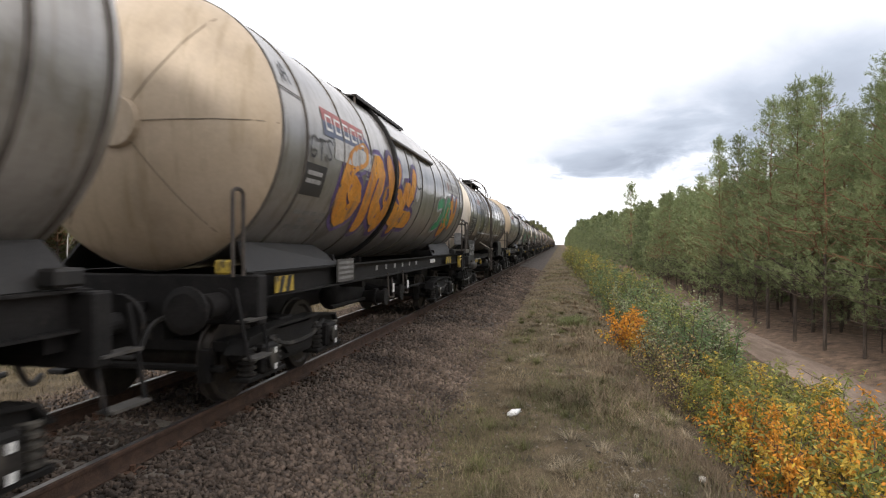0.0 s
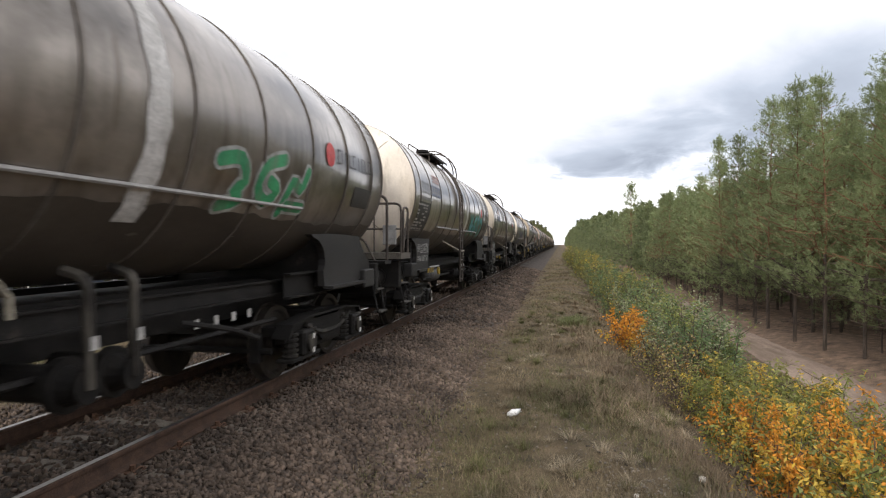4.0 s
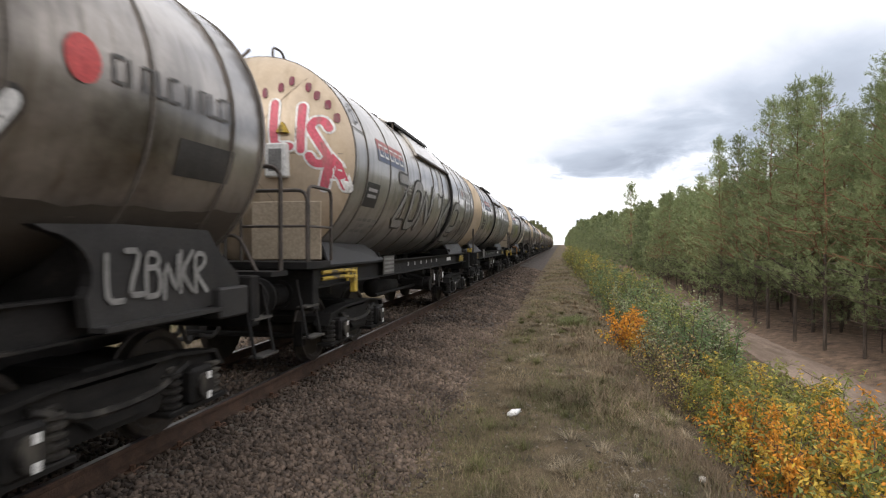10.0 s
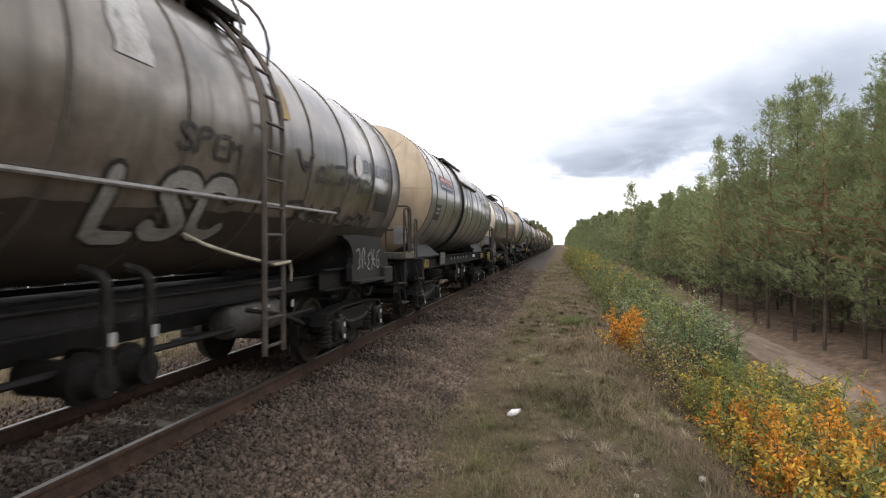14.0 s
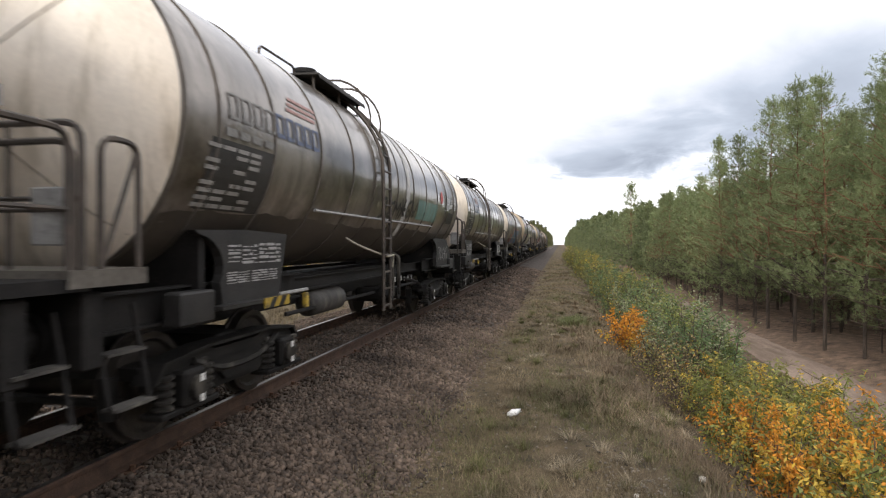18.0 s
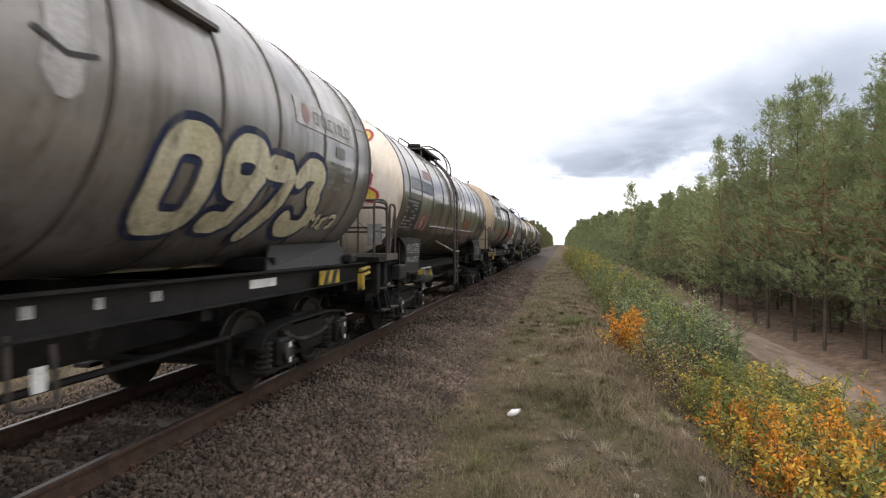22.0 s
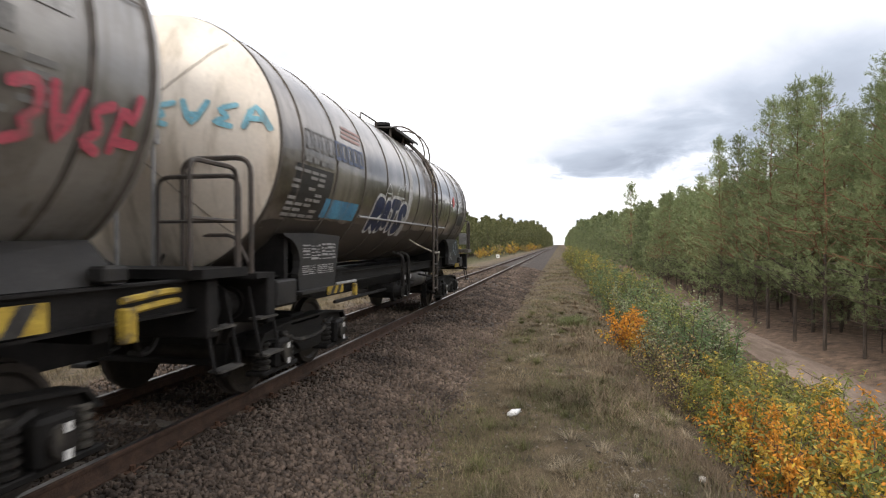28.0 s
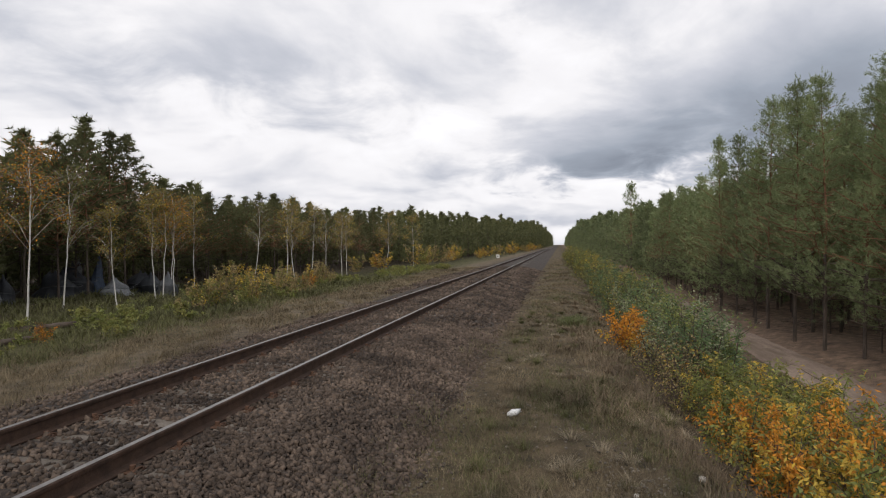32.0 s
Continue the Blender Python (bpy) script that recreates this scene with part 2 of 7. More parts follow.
def boxed(*args, bevel=0.0):
    bm = bmesh.new()
    box(bm, *args, bevel=bevel)
    return bm


def rod(bm, a, b, r, n=8, r2=None):
    a, b = Vector(a), Vector(b)
    d = b - a
    q = d.to_track_quat("Z", "Y").to_matrix().to_4x4()
    bmesh.ops.create_cone(bm, cap_ends=True, segments=n, radius1=r, radius2=r if r2 is None else r2, depth=d.length, matrix=Matrix.Translation((a + b) / 2) @ q)


def tube(bm, pts, r, n=6):
    """A bent pipe through the points."""
    pts = [Vector(p) for p in pts]
    rings = []
    side = None
    for i, p in enumerate(pts):
        d = (pts[min(i + 1, len(pts) - 1)] - pts[max(i - 1, 0)]).normalized()
        if side is None:
            side = d.orthogonal().normalized()
        side = (side - d * side.dot(d)).normalized()
        up = d.cross(side)
        rings.append([bm.verts.new(p + (side * math.cos(k * math.tau / n) + up * math.sin(k * math.tau / n)) * r) for k in range(n)])
    for a, b in zip(rings, rings[1:]):
        for k in range(n):
            bm.faces.new((a[k], a[(k + 1) % n], b[(k + 1) % n], b[k]))
    bm.faces.new(rings[0][::-1])
    bm.faces.new(rings[-1])


def rounded(pts, r=0.12, steps=4):
    """The points of a bent bar with its corners rounded."""
    pts = [Vector(p) for p in pts]
    out = [pts[0]]
    for a, b, c in zip(pts, pts[1:], pts[2:]):
        p, q = b + (a - b).normalized() * r, b + (c - b).normalized() * r
        for i in range(steps + 1):
            t = i / steps
            out.append(p * (1 - t) ** 2 + b * 2 * t * (1 - t) + q * t * t)
    return out + [pts[-1]]


def lathe_y(bm, profile, cz=0.0, cx=0.0, n=48):
    """Turns (y, radius) pairs about an axis along y."""
    rings = []
    for y, r in profile:
        if r < 1e-4:
            rings.append([bm.verts.new((cx, y, cz))])
        else:
            rings.append([bm.verts.new((cx + r * math.cos(k * math.tau / n), y, cz + r * math.sin(k * math.tau / n))) for k in range(n)])
    for a, b in zip(rings, rings[1:]):
        for k in range(n):
            k2 = (k + 1) % n
            if len(a) == 1:
                bm.faces.new((a[0], b[k2], b[k]))
            elif len(b) == 1:
                bm.faces.new((a[k], a[k2], b[0]))
            else:
                bm.faces.new((a[k], a[k2], b[k2], b[k]))
    bmesh.ops.recalc_face_normals(bm, faces=bm.faces)


def plate_x(bm, outline, x0, x1):
    """A plate cut to an outline in (y, z), between two x."""
    a = [bm.verts.new((x0, y, z)) for y, z in outline]
    b = [bm.verts.new((x1, y, z)) for y, z in outline]
    bm.faces.new(a), bm.faces.new(b[::-1])
    for i in range(len(a)):
        j = (i + 1) % len(a)
        bm.faces.new((a[j], a[i], b[i], b[j]))
    bmesh.ops.recalc_face_normals(bm, faces=bm.faces)


# ---- the lie of the land ----
PROFILE_X = [-600, -60, -30, -20, -13, -9.5, -7.0, -1.3, -0.3, 0.7, 1.4, 2.4, 4.0, 5.3, 6.3, 8.0, 8.8, 10.0, 14, 30, 600]
PROFILE_Z = [-1.3, -1.2, -1.1, -1.05, -0.92, -0.75, -0.56, -0.50, -0.47, -0.50, -0.62, -1.05, -1.75, -2.08, -2.16, -2.16, -1.98, -1.80, -1.6, -1.4, -1.2]
BALLAST_X = [-7.1, -5.95, -5.55, -2.95, -2.62, -1.35]
BALLAST_Z = [-0.58, -0.20, -0.18, -0.18, -0.20, -0.52]


def drift(x, y):
    """How far the bank and the wood beside it draw in towards the track, and climb, with distance."""
    return np.clip((np.asarray(x) + 1.0) / 2.0, 0, 1) * np.clip(y, 0, 110)


def ground_z(x, y):
    x = x + 0.0083 * drift(x, y)
    z = np.interp(x, PROFILE_X, PROFILE_Z) + 0.0038 * drift(x, y)
    near_track = np.clip((np.abs(np.asarray(x) - TRACK_X) - 3.0) / 2.0, 0, 1)
    w = np.sin(x * 1.3 + y * 0.7) * np.sin(y * 0.9 - x * 0.4) * 0.03 + np.sin(x * 0.31 + 2) * np.sin(y * 0.23 + x * 0.1) * 0.06
    return z + w * near_track


def build_ground():
    xs = np.concatenate([[-600, -200, -100, -60], np.arange(-45, -8, 1.0), np.arange(-8, 12, 0.25), np.arange(12, 45, 1.5), [60, 100, 200, 600]])
    ys = np.concatenate([[-700, -300, -120, -60, -30], np.arange(-20, 0, 2.0), np.arange(0, 30, 0.35), np.arange(30, 90, 1.5), np.arange(90, 320, 10), [400, 600, 900, 1500, 3000]])
    gx, gy = np.meshgrid(xs, ys)
    gz = ground_z(gx, gy)
    verts = np.stack([gx.ravel(), gy.ravel(), gz.ravel()], 1)
    nx = len(xs)
    i = (np.arange(len(ys) - 1)[:, None] * nx + np.arange(nx - 1)[None]).ravel()
    faces = np.stack([i, i + 1, i + nx + 1, i + nx], 1)
    me = data_mesh("ground", verts, faces, M["ground"], True)
    tagged(new("ground", me), "dry grass verge, embankment and needle-strewn forest floor", "ground", kind="structure")


def ground_material():
    m = bpy.data.materials.new("verge_soil")
    m.use_nodes = True
    t = m.node_tree
    node, link = nodes_of(t)
    out, p = node("ShaderNodeOutputMaterial"), node("ShaderNodeBsdfPrincipled", Roughness=0.95)
    p.inputs["Specular IOR Level"].default_value = 0.15
    coord, sep = node("ShaderNodeTexCoord"), node("ShaderNodeSeparateXYZ")
    link(coord.outputs["Object"], sep.inputs[0])
    n1, n2, n3 = (node("ShaderNodeTexNoise", Scale=s, Detail=7.0, Roughness=0.62) for s in (0.5, 3.0, 40.0))
    for n in (n1, n2, n3):
        link(coord.outputs["Object"], n.inputs["Vector"])
    wob = node("ShaderNodeMath")
    wob.operation = "MULTIPLY_ADD"
    link(n1.outputs["Fac"], wob.inputs[0])
    wob.inputs[1].default_value = 3.0
    link(sep.outputs["X"], wob.inputs[2])
    # soil by distance from the track: forest floor, grass, verge, slope, forest floor
    mr = node("ShaderNodeMapRange")
    mr.inputs["From Min"].default_value, mr.inputs["From Max"].default_value = -30, 20
    link(wob.outputs[0], mr.inputs["Value"])
    zone = ramp_node(t, [(0.0, (0.05, 0.038, 0.026)), (0.18, (0.055, 0.045, 0.028)), (0.26, (0.055, 0.052, 0.026)), (0.33, (0.075, 0.076, 0.034)), (0.395, (0.10, 0.094, 0.050)), (0.425, (0.15, 0.127, 0.085)), (0.46, (0.15, 0.124, 0.09)),
                         (0.50, (0.09, 0.073, 0.052)), (0.60, (0.112, 0.090, 0.056)), (0.66, (0.11, 0.088, 0.062)), (0.75, (0.13, 0.10, 0.07)), (0.78, (0.20, 0.145, 0.108)), (1.0, (0.24, 0.172, 0.13))])
    link(mr.outputs["Result"], zone.inputs[0])
    g = ramp_node(t, [(0.3, (0.50, 0.52, 0.52)), (0.5, (1.0, 0.96, 0.92)), (0.7, (1.55, 1.42, 1.36))])
    link(n2.outputs["Fac"], g.inputs[0])
    h = ramp_node(t, [(0.3, 0.65), (0.7, 1.35)])
    link(n3.outputs["Fac"], h.inputs[0])
    col = zone.outputs["Color"]
    for k in (g, h):
        x = node("ShaderNodeMix", Factor=1.0)
        x.data_type, x.blend_type = "RGBA", "MULTIPLY"
        x.inputs["Factor"].default_value = 1.0
        link(col, x.inputs["A"]), link(k.outputs["Color"], x.inputs["B"])
        col = x.outputs["Result"]
    link(col, p.inputs["Base Color"])
    b = node("ShaderNodeBump", Strength=0.8, Distance=0.05)
    link(n3.outputs["Fac"], b.inputs["Height"])
    link(b.outputs[0], p.inputs["Normal"])
    link(p.outputs[0], out.inputs[0])
    return m


M["ground"] = ground_material()
build_ground()


def sheet(name, xs, zs, ys, mat, label, lift=0.0, wave=None):
    """A long strip with a cross-section, along the track."""
    gx, gy = np.meshgrid(xs, ys)
    gz = np.tile(zs, (len(ys), 1)) + lift
    if wave is not None:
        gx = gx + wave(gy)
    nx = len(xs)
    i = (np.arange(len(ys) - 1)[:, None] * nx + np.arange(nx - 1)[None]).ravel()
    me = data_mesh(name, np.stack([gx.ravel(), gy.ravel(), gz.ravel()], 1), np.stack([i, i + 1, i + nx + 1, i + nx], 1), mat, True)
    return tagged(new(name, me), label, name.replace("_", " "), kind="structure")


LONG_Y = np.concatenate([[-600, -200, -60], np.arange(-20, 60, 0.5), np.arange(60, 300, 10), [400, 600, 1000]])
bx = np.linspace(-7.1, -1.35, 40)
ballast_bed = sheet("ballast", bx, np.interp(bx, BALLAST_X, BALLAST_Z), LONG_Y, "ballast", "grey crushed-stone ballast bed under the railway track")
rx = np.linspace(6.0, 8.3, 15)
ROAD_Y = np.concatenate([[-100, -30], np.arange(-10, 120, 1.0), np.arange(120, 320, 10), [500]])


def build_road():
    gx, gy = np.meshgrid(rx, ROAD_Y)
    gx = gx + np.sin(gy * 0.05) * 0.25 - 0.0083 * drift(gx, gy)
    ruts = -0.03 * (np.exp(-((rx - 6.5) / 0.25) ** 2) + np.exp(-((rx - 7.8) / 0.25) ** 2))
    edge = np.interp(rx, [6.0, 6.4, 7.8, 8.3], [-0.06, 0.05, 0.05, -0.06])
    gz = ground_z(gx, gy) + edge[None] + ruts[None]
    nx = len(rx)
    i = (np.arange(len(ROAD_Y) - 1)[:, None] * nx + np.arange(nx - 1)[None]).ravel()
    me = data_mesh("dirt_road", np.stack([gx.ravel(), gy.ravel(), gz.ravel()], 1), np.stack([i, i + 1, i + nx + 1, i + nx], 1), "sand", True)
    tagged(new("dirt_road", me), "pale sandy forest track with shallow wheel ruts", "dirt road", kind="structure")


build_road()


# ---- the track: two rails on sleepers ----
def build_rails():
    half = [(0.075, -0.172), (0.075, -0.160), (0.012, -0.140), (0.009, -0.055), (0.034, -0.040), (0.036, -0.012), (0.026, 0.0)]
    outline = half + [(-x, z) for x, z in half[::-1]]
    ys = [-600, -50, 0, 50, 200, 1000]
    for i, cx in enumerate((TRACK_X + HALF_GAUGE, TRACK_X - HALF_GAUGE)):
        bm = bmesh.new()
        rings = [[bm.verts.new((cx + x, y, z)) for x, z in outline] for y in ys]
        for a, b in zip(rings, rings[1:]):
            for k in range(len(outline)):
                k2 = (k + 1) % len(outline)
                f = bm.faces.new((a[k], b[k], b[k2], a[k2]))
                f.material_index = 1 if k == len(half) - 1 else 0
        bmesh.ops.recalc_face_normals(bm, faces=bm.faces)
        ob = part("rail", bm, "rail")
        ob.data.materials.append(M["head"])
        tagged(ob, "rusty steel running rail with a polished head", "rail", "rails of the track", "structure")


build_rails()


# ---- tank wagons ----
# local axes: y along the wagon with the leading end at -y, the side that is seen faces +x, z = 0 on the rail
R_A, Z_A, H_A = 1.47, 2.86, 6.0
R_B, Z_B, H_B = 1.40, 2.735, 6.5
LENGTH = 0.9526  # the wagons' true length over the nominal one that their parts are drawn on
DOME_A = [(0.0, 1.0), (0.12, 0.97), (0.25, 0.88), (0.42, 0.66), (0.53, 0.36), (0.58, 0.0)]
DOME_B = [(0.0, 1.0), (0.07, 0.98), (0.22, 0.84), (0.45, 0.52), (0.62, 0.22), (0.68, 0.0)]


def dome_y(dome, rr):
    ds, rs = [d for d, _ in dome][::-1], [r for _, r in dome][::-1]
    return float(np.interp(rr, rs, ds))


def build_bogie(wagon, yc, name="bogie"):
    bogie = mesh_part(name, None, wagon)
    bogie.location = (0, yc, 0)
    outline = [(-1.34, 0.58), (-1.22, 0.70), (-0.62, 0.76), (-0.38, 0.70), (0.38, 0.70), (0.62, 0.76), (1.22, 0.70), (1.34, 0.58),
               (1.32, 0.50), (1.12, 0.60), (0.80, 0.58), (0.45, 0.34), (-0.45, 0.34), (-0.80, 0.58), (-1.12, 0.60), (-1.32, 0.50)]
    for s in (1, -1):
        bm = bmesh.new()
        plate_x(bm, outline, s * 0.97, s * 1.09)
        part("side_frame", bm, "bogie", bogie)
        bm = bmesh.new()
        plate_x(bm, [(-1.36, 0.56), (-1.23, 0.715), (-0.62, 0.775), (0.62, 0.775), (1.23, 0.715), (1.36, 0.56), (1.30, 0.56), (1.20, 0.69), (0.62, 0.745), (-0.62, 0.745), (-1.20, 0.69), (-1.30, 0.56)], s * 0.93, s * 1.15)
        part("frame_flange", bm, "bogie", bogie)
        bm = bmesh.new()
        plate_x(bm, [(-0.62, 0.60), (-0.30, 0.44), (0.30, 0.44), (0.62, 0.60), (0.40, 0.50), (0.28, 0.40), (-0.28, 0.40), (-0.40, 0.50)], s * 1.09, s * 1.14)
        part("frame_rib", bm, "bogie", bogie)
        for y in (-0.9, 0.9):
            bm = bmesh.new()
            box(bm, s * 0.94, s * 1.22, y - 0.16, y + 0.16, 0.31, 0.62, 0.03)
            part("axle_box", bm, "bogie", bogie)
            if s > 0:
                bm = bmesh.new()
                rod(bm, (s * 1.20, y, 0.46), (s * 1.26, y, 0.46), 0.11, 12)
                part("axle_cap", bm, "bogie_light", bogie)
            bm = bmesh.new()
            box(bm, s * 0.97, s * 1.19, y - 0.42, y + 0.42, 0.27, 0.32, 0.01)
            part("spring_seat", bm, "bogie", bogie)
            for dy in (-0.29, 0.29) if s > 0 else ():
                bm = bmesh.new()
                prof = []
                for k in range(5):
                    z = 0.32 + k * 0.062
                    prof += [(z, 0.070), (z + 0.012, 0.100), (z + 0.036, 0.100), (z + 0.050, 0.070)]
                lathe_y(bm, prof, 0, 0, 9)
                bmesh.ops.transform(bm, matrix=Matrix.Translation((s * 1.09, y + dy, 0)) @ Matrix.Rotation(radians(90), 4, "X"), verts=bm.verts)
                part("coil_spring", bm, "bogie_light", bogie)
            for z in (0.33, 0.50) if s > 0 else ():
                part("axle_box_mark", boxed(s * 1.262, s * 1.268, y - 0.01, y + 0.05, z + 0.015, z + 0.075), "white", bogie, "small white painted square")
    bm = bmesh.new()
    box(bm, -1.0, 1.0, -0.22, 0.22, 0.45, 0.80, 0.03)
    part("bolster", bm, "bogie", bogie)
    bm = bmesh.new()
    tube(bm, rounded([(1.12, -0.80, 0.66), (1.13, -0.40, 0.52), (1.13, 0.0, 0.50), (1.13, 0.40, 0.52), (1.12, 0.80, 0.66)], 0.15), 0.035, 6)
    part("brake_pull_rod", bm, "bogie_light", bogie)
    for y in (-0.62, 0.62):
        part("wear_plate", boxed(1.088, 1.12, y - 0.05, y + 0.05, 0.40, 0.66, bevel=0.01), "bogie_light", bogie)
    bm = bmesh.new()
    rod(bm, (0, 0, 0.75), (0, 0, 0.95), 0.25, 14)
    part("centre_pivot", bm, "bogie", bogie)
    bm = bmesh.new()
    plate_z = [(-0.95, -1.30), (0.95, -1.30), (0.95, 1.30), (-0.95, 1.30)]
    lo, hi = [[bm.verts.new((x, y, z)) for x, y in plate_z] for z in (0.58, 0.68)]
    bm.faces.new(lo[::-1]), bm.faces.new(hi)
    for k in range(4):
        bm.faces.new((lo[k], lo[(k + 1) % 4], hi[(k + 1) % 4], hi[k]))
    part("transom", bm, "bogie", bogie)
    for y in (-0.40, 0.40, -1.38, 1.38):
        bm = bmesh.new()
        rod(bm, (-0.95, y, 0.42), (0.95, y, 0.42), 0.04, 6)
        part("brake_beam", bm, "bogie", bogie)
        for s in (0.75,):
            part("brake_block", boxed(s - 0.06, s + 0.06, y - 0.06, y + 0.06, 0.28, 0.62, bevel=0.01), "bogie", bogie)
    for y in (-0.9, 0.9):
        bm = bmesh.new()
        n = 26
        prof = [(-1.1, 0.0), (-1.1, 0.08), (-0.83, 0.08), (-0.83, 0.14), (-0.765, 0.17), (-0.775, 0.37), (-0.81, 0.40), (-0.81, 0.455), (-0.715, 0.460), (-0.705, 0.485), (-0.675, 0.48), (-0.675, 0.12)]
        prof = prof + [(-x, r) for x, r in prof[::-1]]
        lathe_y(bm, prof, 0, 0, n)
        bmesh.ops.transform(bm, matrix=Matrix.Rotation(radians(90), 4, "Z"), verts=bm.verts)
        w = part("wheelset_front" if y < 0 else "wheelset_rear", bm, "wheel", bogie, "worn steel wheels on an axle")
        w.location = (0, y, 0.46)
    return bogie


def build_buffers(wagon, front, rear):
    for e, half in ((-1, front), (1, rear)):
        bm = bmesh.new()
        box(bm, -1.30, 1.30, e * (half - 0.80), e * (half - 0.62), 0.86, 1.36, 0.015)
        part("headstock", bm, "frame", wagon)
        for s in (0.875, -0.875):
            bm = bmesh.new()
            ys = [half - 0.62, half - 0.58, half - 0.58, half - 0.30, half - 0.30, half - 0.06, half - 0.06, half - 0.02, half]
            rs = [0.17, 0.17, 0.13, 0.13, 0.085, 0.085, 0.225, 0.225, 0.16]
            lathe_y(bm, [(e * y, r) for y, r in zip(ys, rs)] + [(e * half, 0)], 1.06, s, 20)
            part("buffer", bm, "frame", wagon, smooth=False)
        bm = bmesh.new()
        box(bm, -0.05, 0.05, e * (half - 0.62), e * (half - 0.28), 0.98, 1.08, 0.01)
        part("draw_hook", bm, "frame", wagon)
        bm = bmesh.new()
        tube(bm, rounded([(0, e * (half - 0.35), 1.05), (0.06, e * (half - 0.15), 0.95), (0, e * (half - 0.02), 0.90)], 0.05), 0.035)
        part("coupling", bm, "frame", wagon)
        for s in (0.25, -0.3):
            bm = bmesh.new()
            tube(bm, rounded([(s, e * (half - 0.64), 0.92), (s, e * (half - 0.40), 0.88), (s * 0.9, e * (half - 0.22), 0.55), (s * 0.6, e * (half - 0.02), 0.62)], 0.14), 0.025)
            part("brake_hose", bm, "board", wagon)


def patch(bm, r, cz, y0, y1, z0, z1, lift=0.006, ny=1, nz=4):
    """A thin painted field on the tank's seen side, between two heights above the tank's axis."""
    a0, a1 = math.asin(max(-0.999, min(0.999, z0 / r))), math.asin(max(-0.999, min(0.999, z1 / r)))
    rows = []
    for i in range(nz + 1):
        a = a0 + (a1 - a0) * i / nz
        rows.append([bm.verts.new(((r + lift) * math.cos(a), y0 + (y1 - y0) * k / ny, cz + (r + lift) * math.sin(a))) for k in range(ny + 1)])
    for p, q in zip(rows, rows[1:]):
        for k in range(ny):
            bm.faces.new((p[k], p[k + 1], q[k + 1], q[k]))


def bars(r, cz, y0, y1, z0, z1, count, rows=1, fill=0.62, seed=1, lift=0.006):
    """Writing that is not spelled out: a row of plain bars."""
    rng = random.Random(seed)
    bm = bmesh.new()
    for j in range(rows):
        za = z0 + (z1 - z0) * j / rows
        zb = za + (z1 - z0) / rows * (0.9 if rows == 1 else 0.55)
        step = (y1 - y0) / count
        for i in range(count):
            if rows > 1 and rng.random() < 0.28:
                continue
            patch(bm, r, cz, y0 + i * step, y0 + i * step + step * fill, za, zb, lift, 1, 2)
    return bm


def ring_band(r, cz, y, wide=0.05, proud=0.012, n=44):
    bm = bmesh.new()
    lathe_y(bm, [(y - wide / 2, r), (y - wide / 2, r + proud), (y + wide / 2, r + proud), (y + wide / 2, r)], cz, 0, n)
    return bm


def end_seams(r, cz, y, dome, angles, wide=0.006):
    """Raised seams running from the middle of a tank's end to its rim."""
    bm = bmesh.new()
    for a in angles:
        pts = [(math.cos(a) * q * r, y - dome_y(dome, q) - 0.004, cz + math.sin(a) * q * r) for q in np.linspace(0.12, 0.99, 12)]
        tube(bm, pts, wide, 5)
    return bm


def build_tank(wagon, r, cz, half, dome, body, end, bands, wide, front_seams):
    bm = bmesh.new()
    lathe_y(bm, [(-half, r), (-half / 2, r), (0, r), (half / 2, r), (half, r)] + [(half + d, q * r) for d, q in dome[1:]], cz, 0, 64)
    part("tank", bm, body, wagon, smooth=True)
    bm = bmesh.new()
    lathe_y(bm, [(-half - d, q * r) for d, q in dome[::-1]], cz, 0, 64)
    part("tank_end", bm, end, wagon, "cream painted dished end with welded seams", smooth=True)
    for y in bands:
        part("band", ring_band(r, cz, y, wide), "band", wagon, smooth=False)
    part("end_seam", end_seams(r, cz, -half, dome, front_seams), "end_seam", wagon)


def stripes(x, y0, y1, z0, z1, parent):
    """A yellow and black hazard board on the solebar."""
    part("hazard_board", boxed(x, x + 0.02, y0, y1, z0, z1), "yellow", parent, "yellow board with black diagonal stripes")
    bm = bmesh.new()
    w = (y1 - y0) / 5
    for i in range(2):
        a = y0 + w * (0.6 + 2 * i)
        vs = [bm.verts.new((x + 0.024, y, z)) for y, z in ((a, z0), (a + w, z0), (a + w * 1.9, z1), (a + w * 0.9, z1))]
        bm.faces.new(vs)
    part("hazard_stripe", bm, "board", parent)


M["end_seam"] = material("end_seam_paint", two((0.17, 0.135, 0.095), (0.27, 0.22, 0.16)), 0.6, 0, 5, 4, 40, 0.1)


def channel(bm, x, s, y0, y1, z0, z1, wide=0.10, thick=0.02):
    """A steel channel along the wagon, its flanges turned outwards."""
    pts = [(0, z0), (wide, z0), (wide, z0 + thick), (thick, z0 + thick), (thick, z1 - thick), (wide, z1 - thick), (wide, z1), (0, z1)]
    rings = [[bm.verts.new((s * (x + a), y, z)) for a, z in pts] for y in (y0, y1)]
    for k in range(8):
        k2 = (k + 1) % 8
        bm.faces.new((rings[0][k], rings[0][k2], rings[1][k2], rings[1][k]))
    bm.faces.new(rings[0]), bm.faces.new(rings[1])
    bmesh.ops.recalc_face_normals(bm, faces=bm.faces)


def one(name, mat, parent, maker, *args, label="", **kw):
    """One part from one maker call on a fresh mesh."""
    bm = bmesh.new()
    maker(bm, *args, **kw)
    return part(name, bm, mat, parent, label)


def rail_part(parent, pts, r=0.022, bend=0.13, name="railing", mat="hand"):
    return one(name, mat, parent, tube, rounded(pts, bend) if len(pts) > 2 else pts, r)


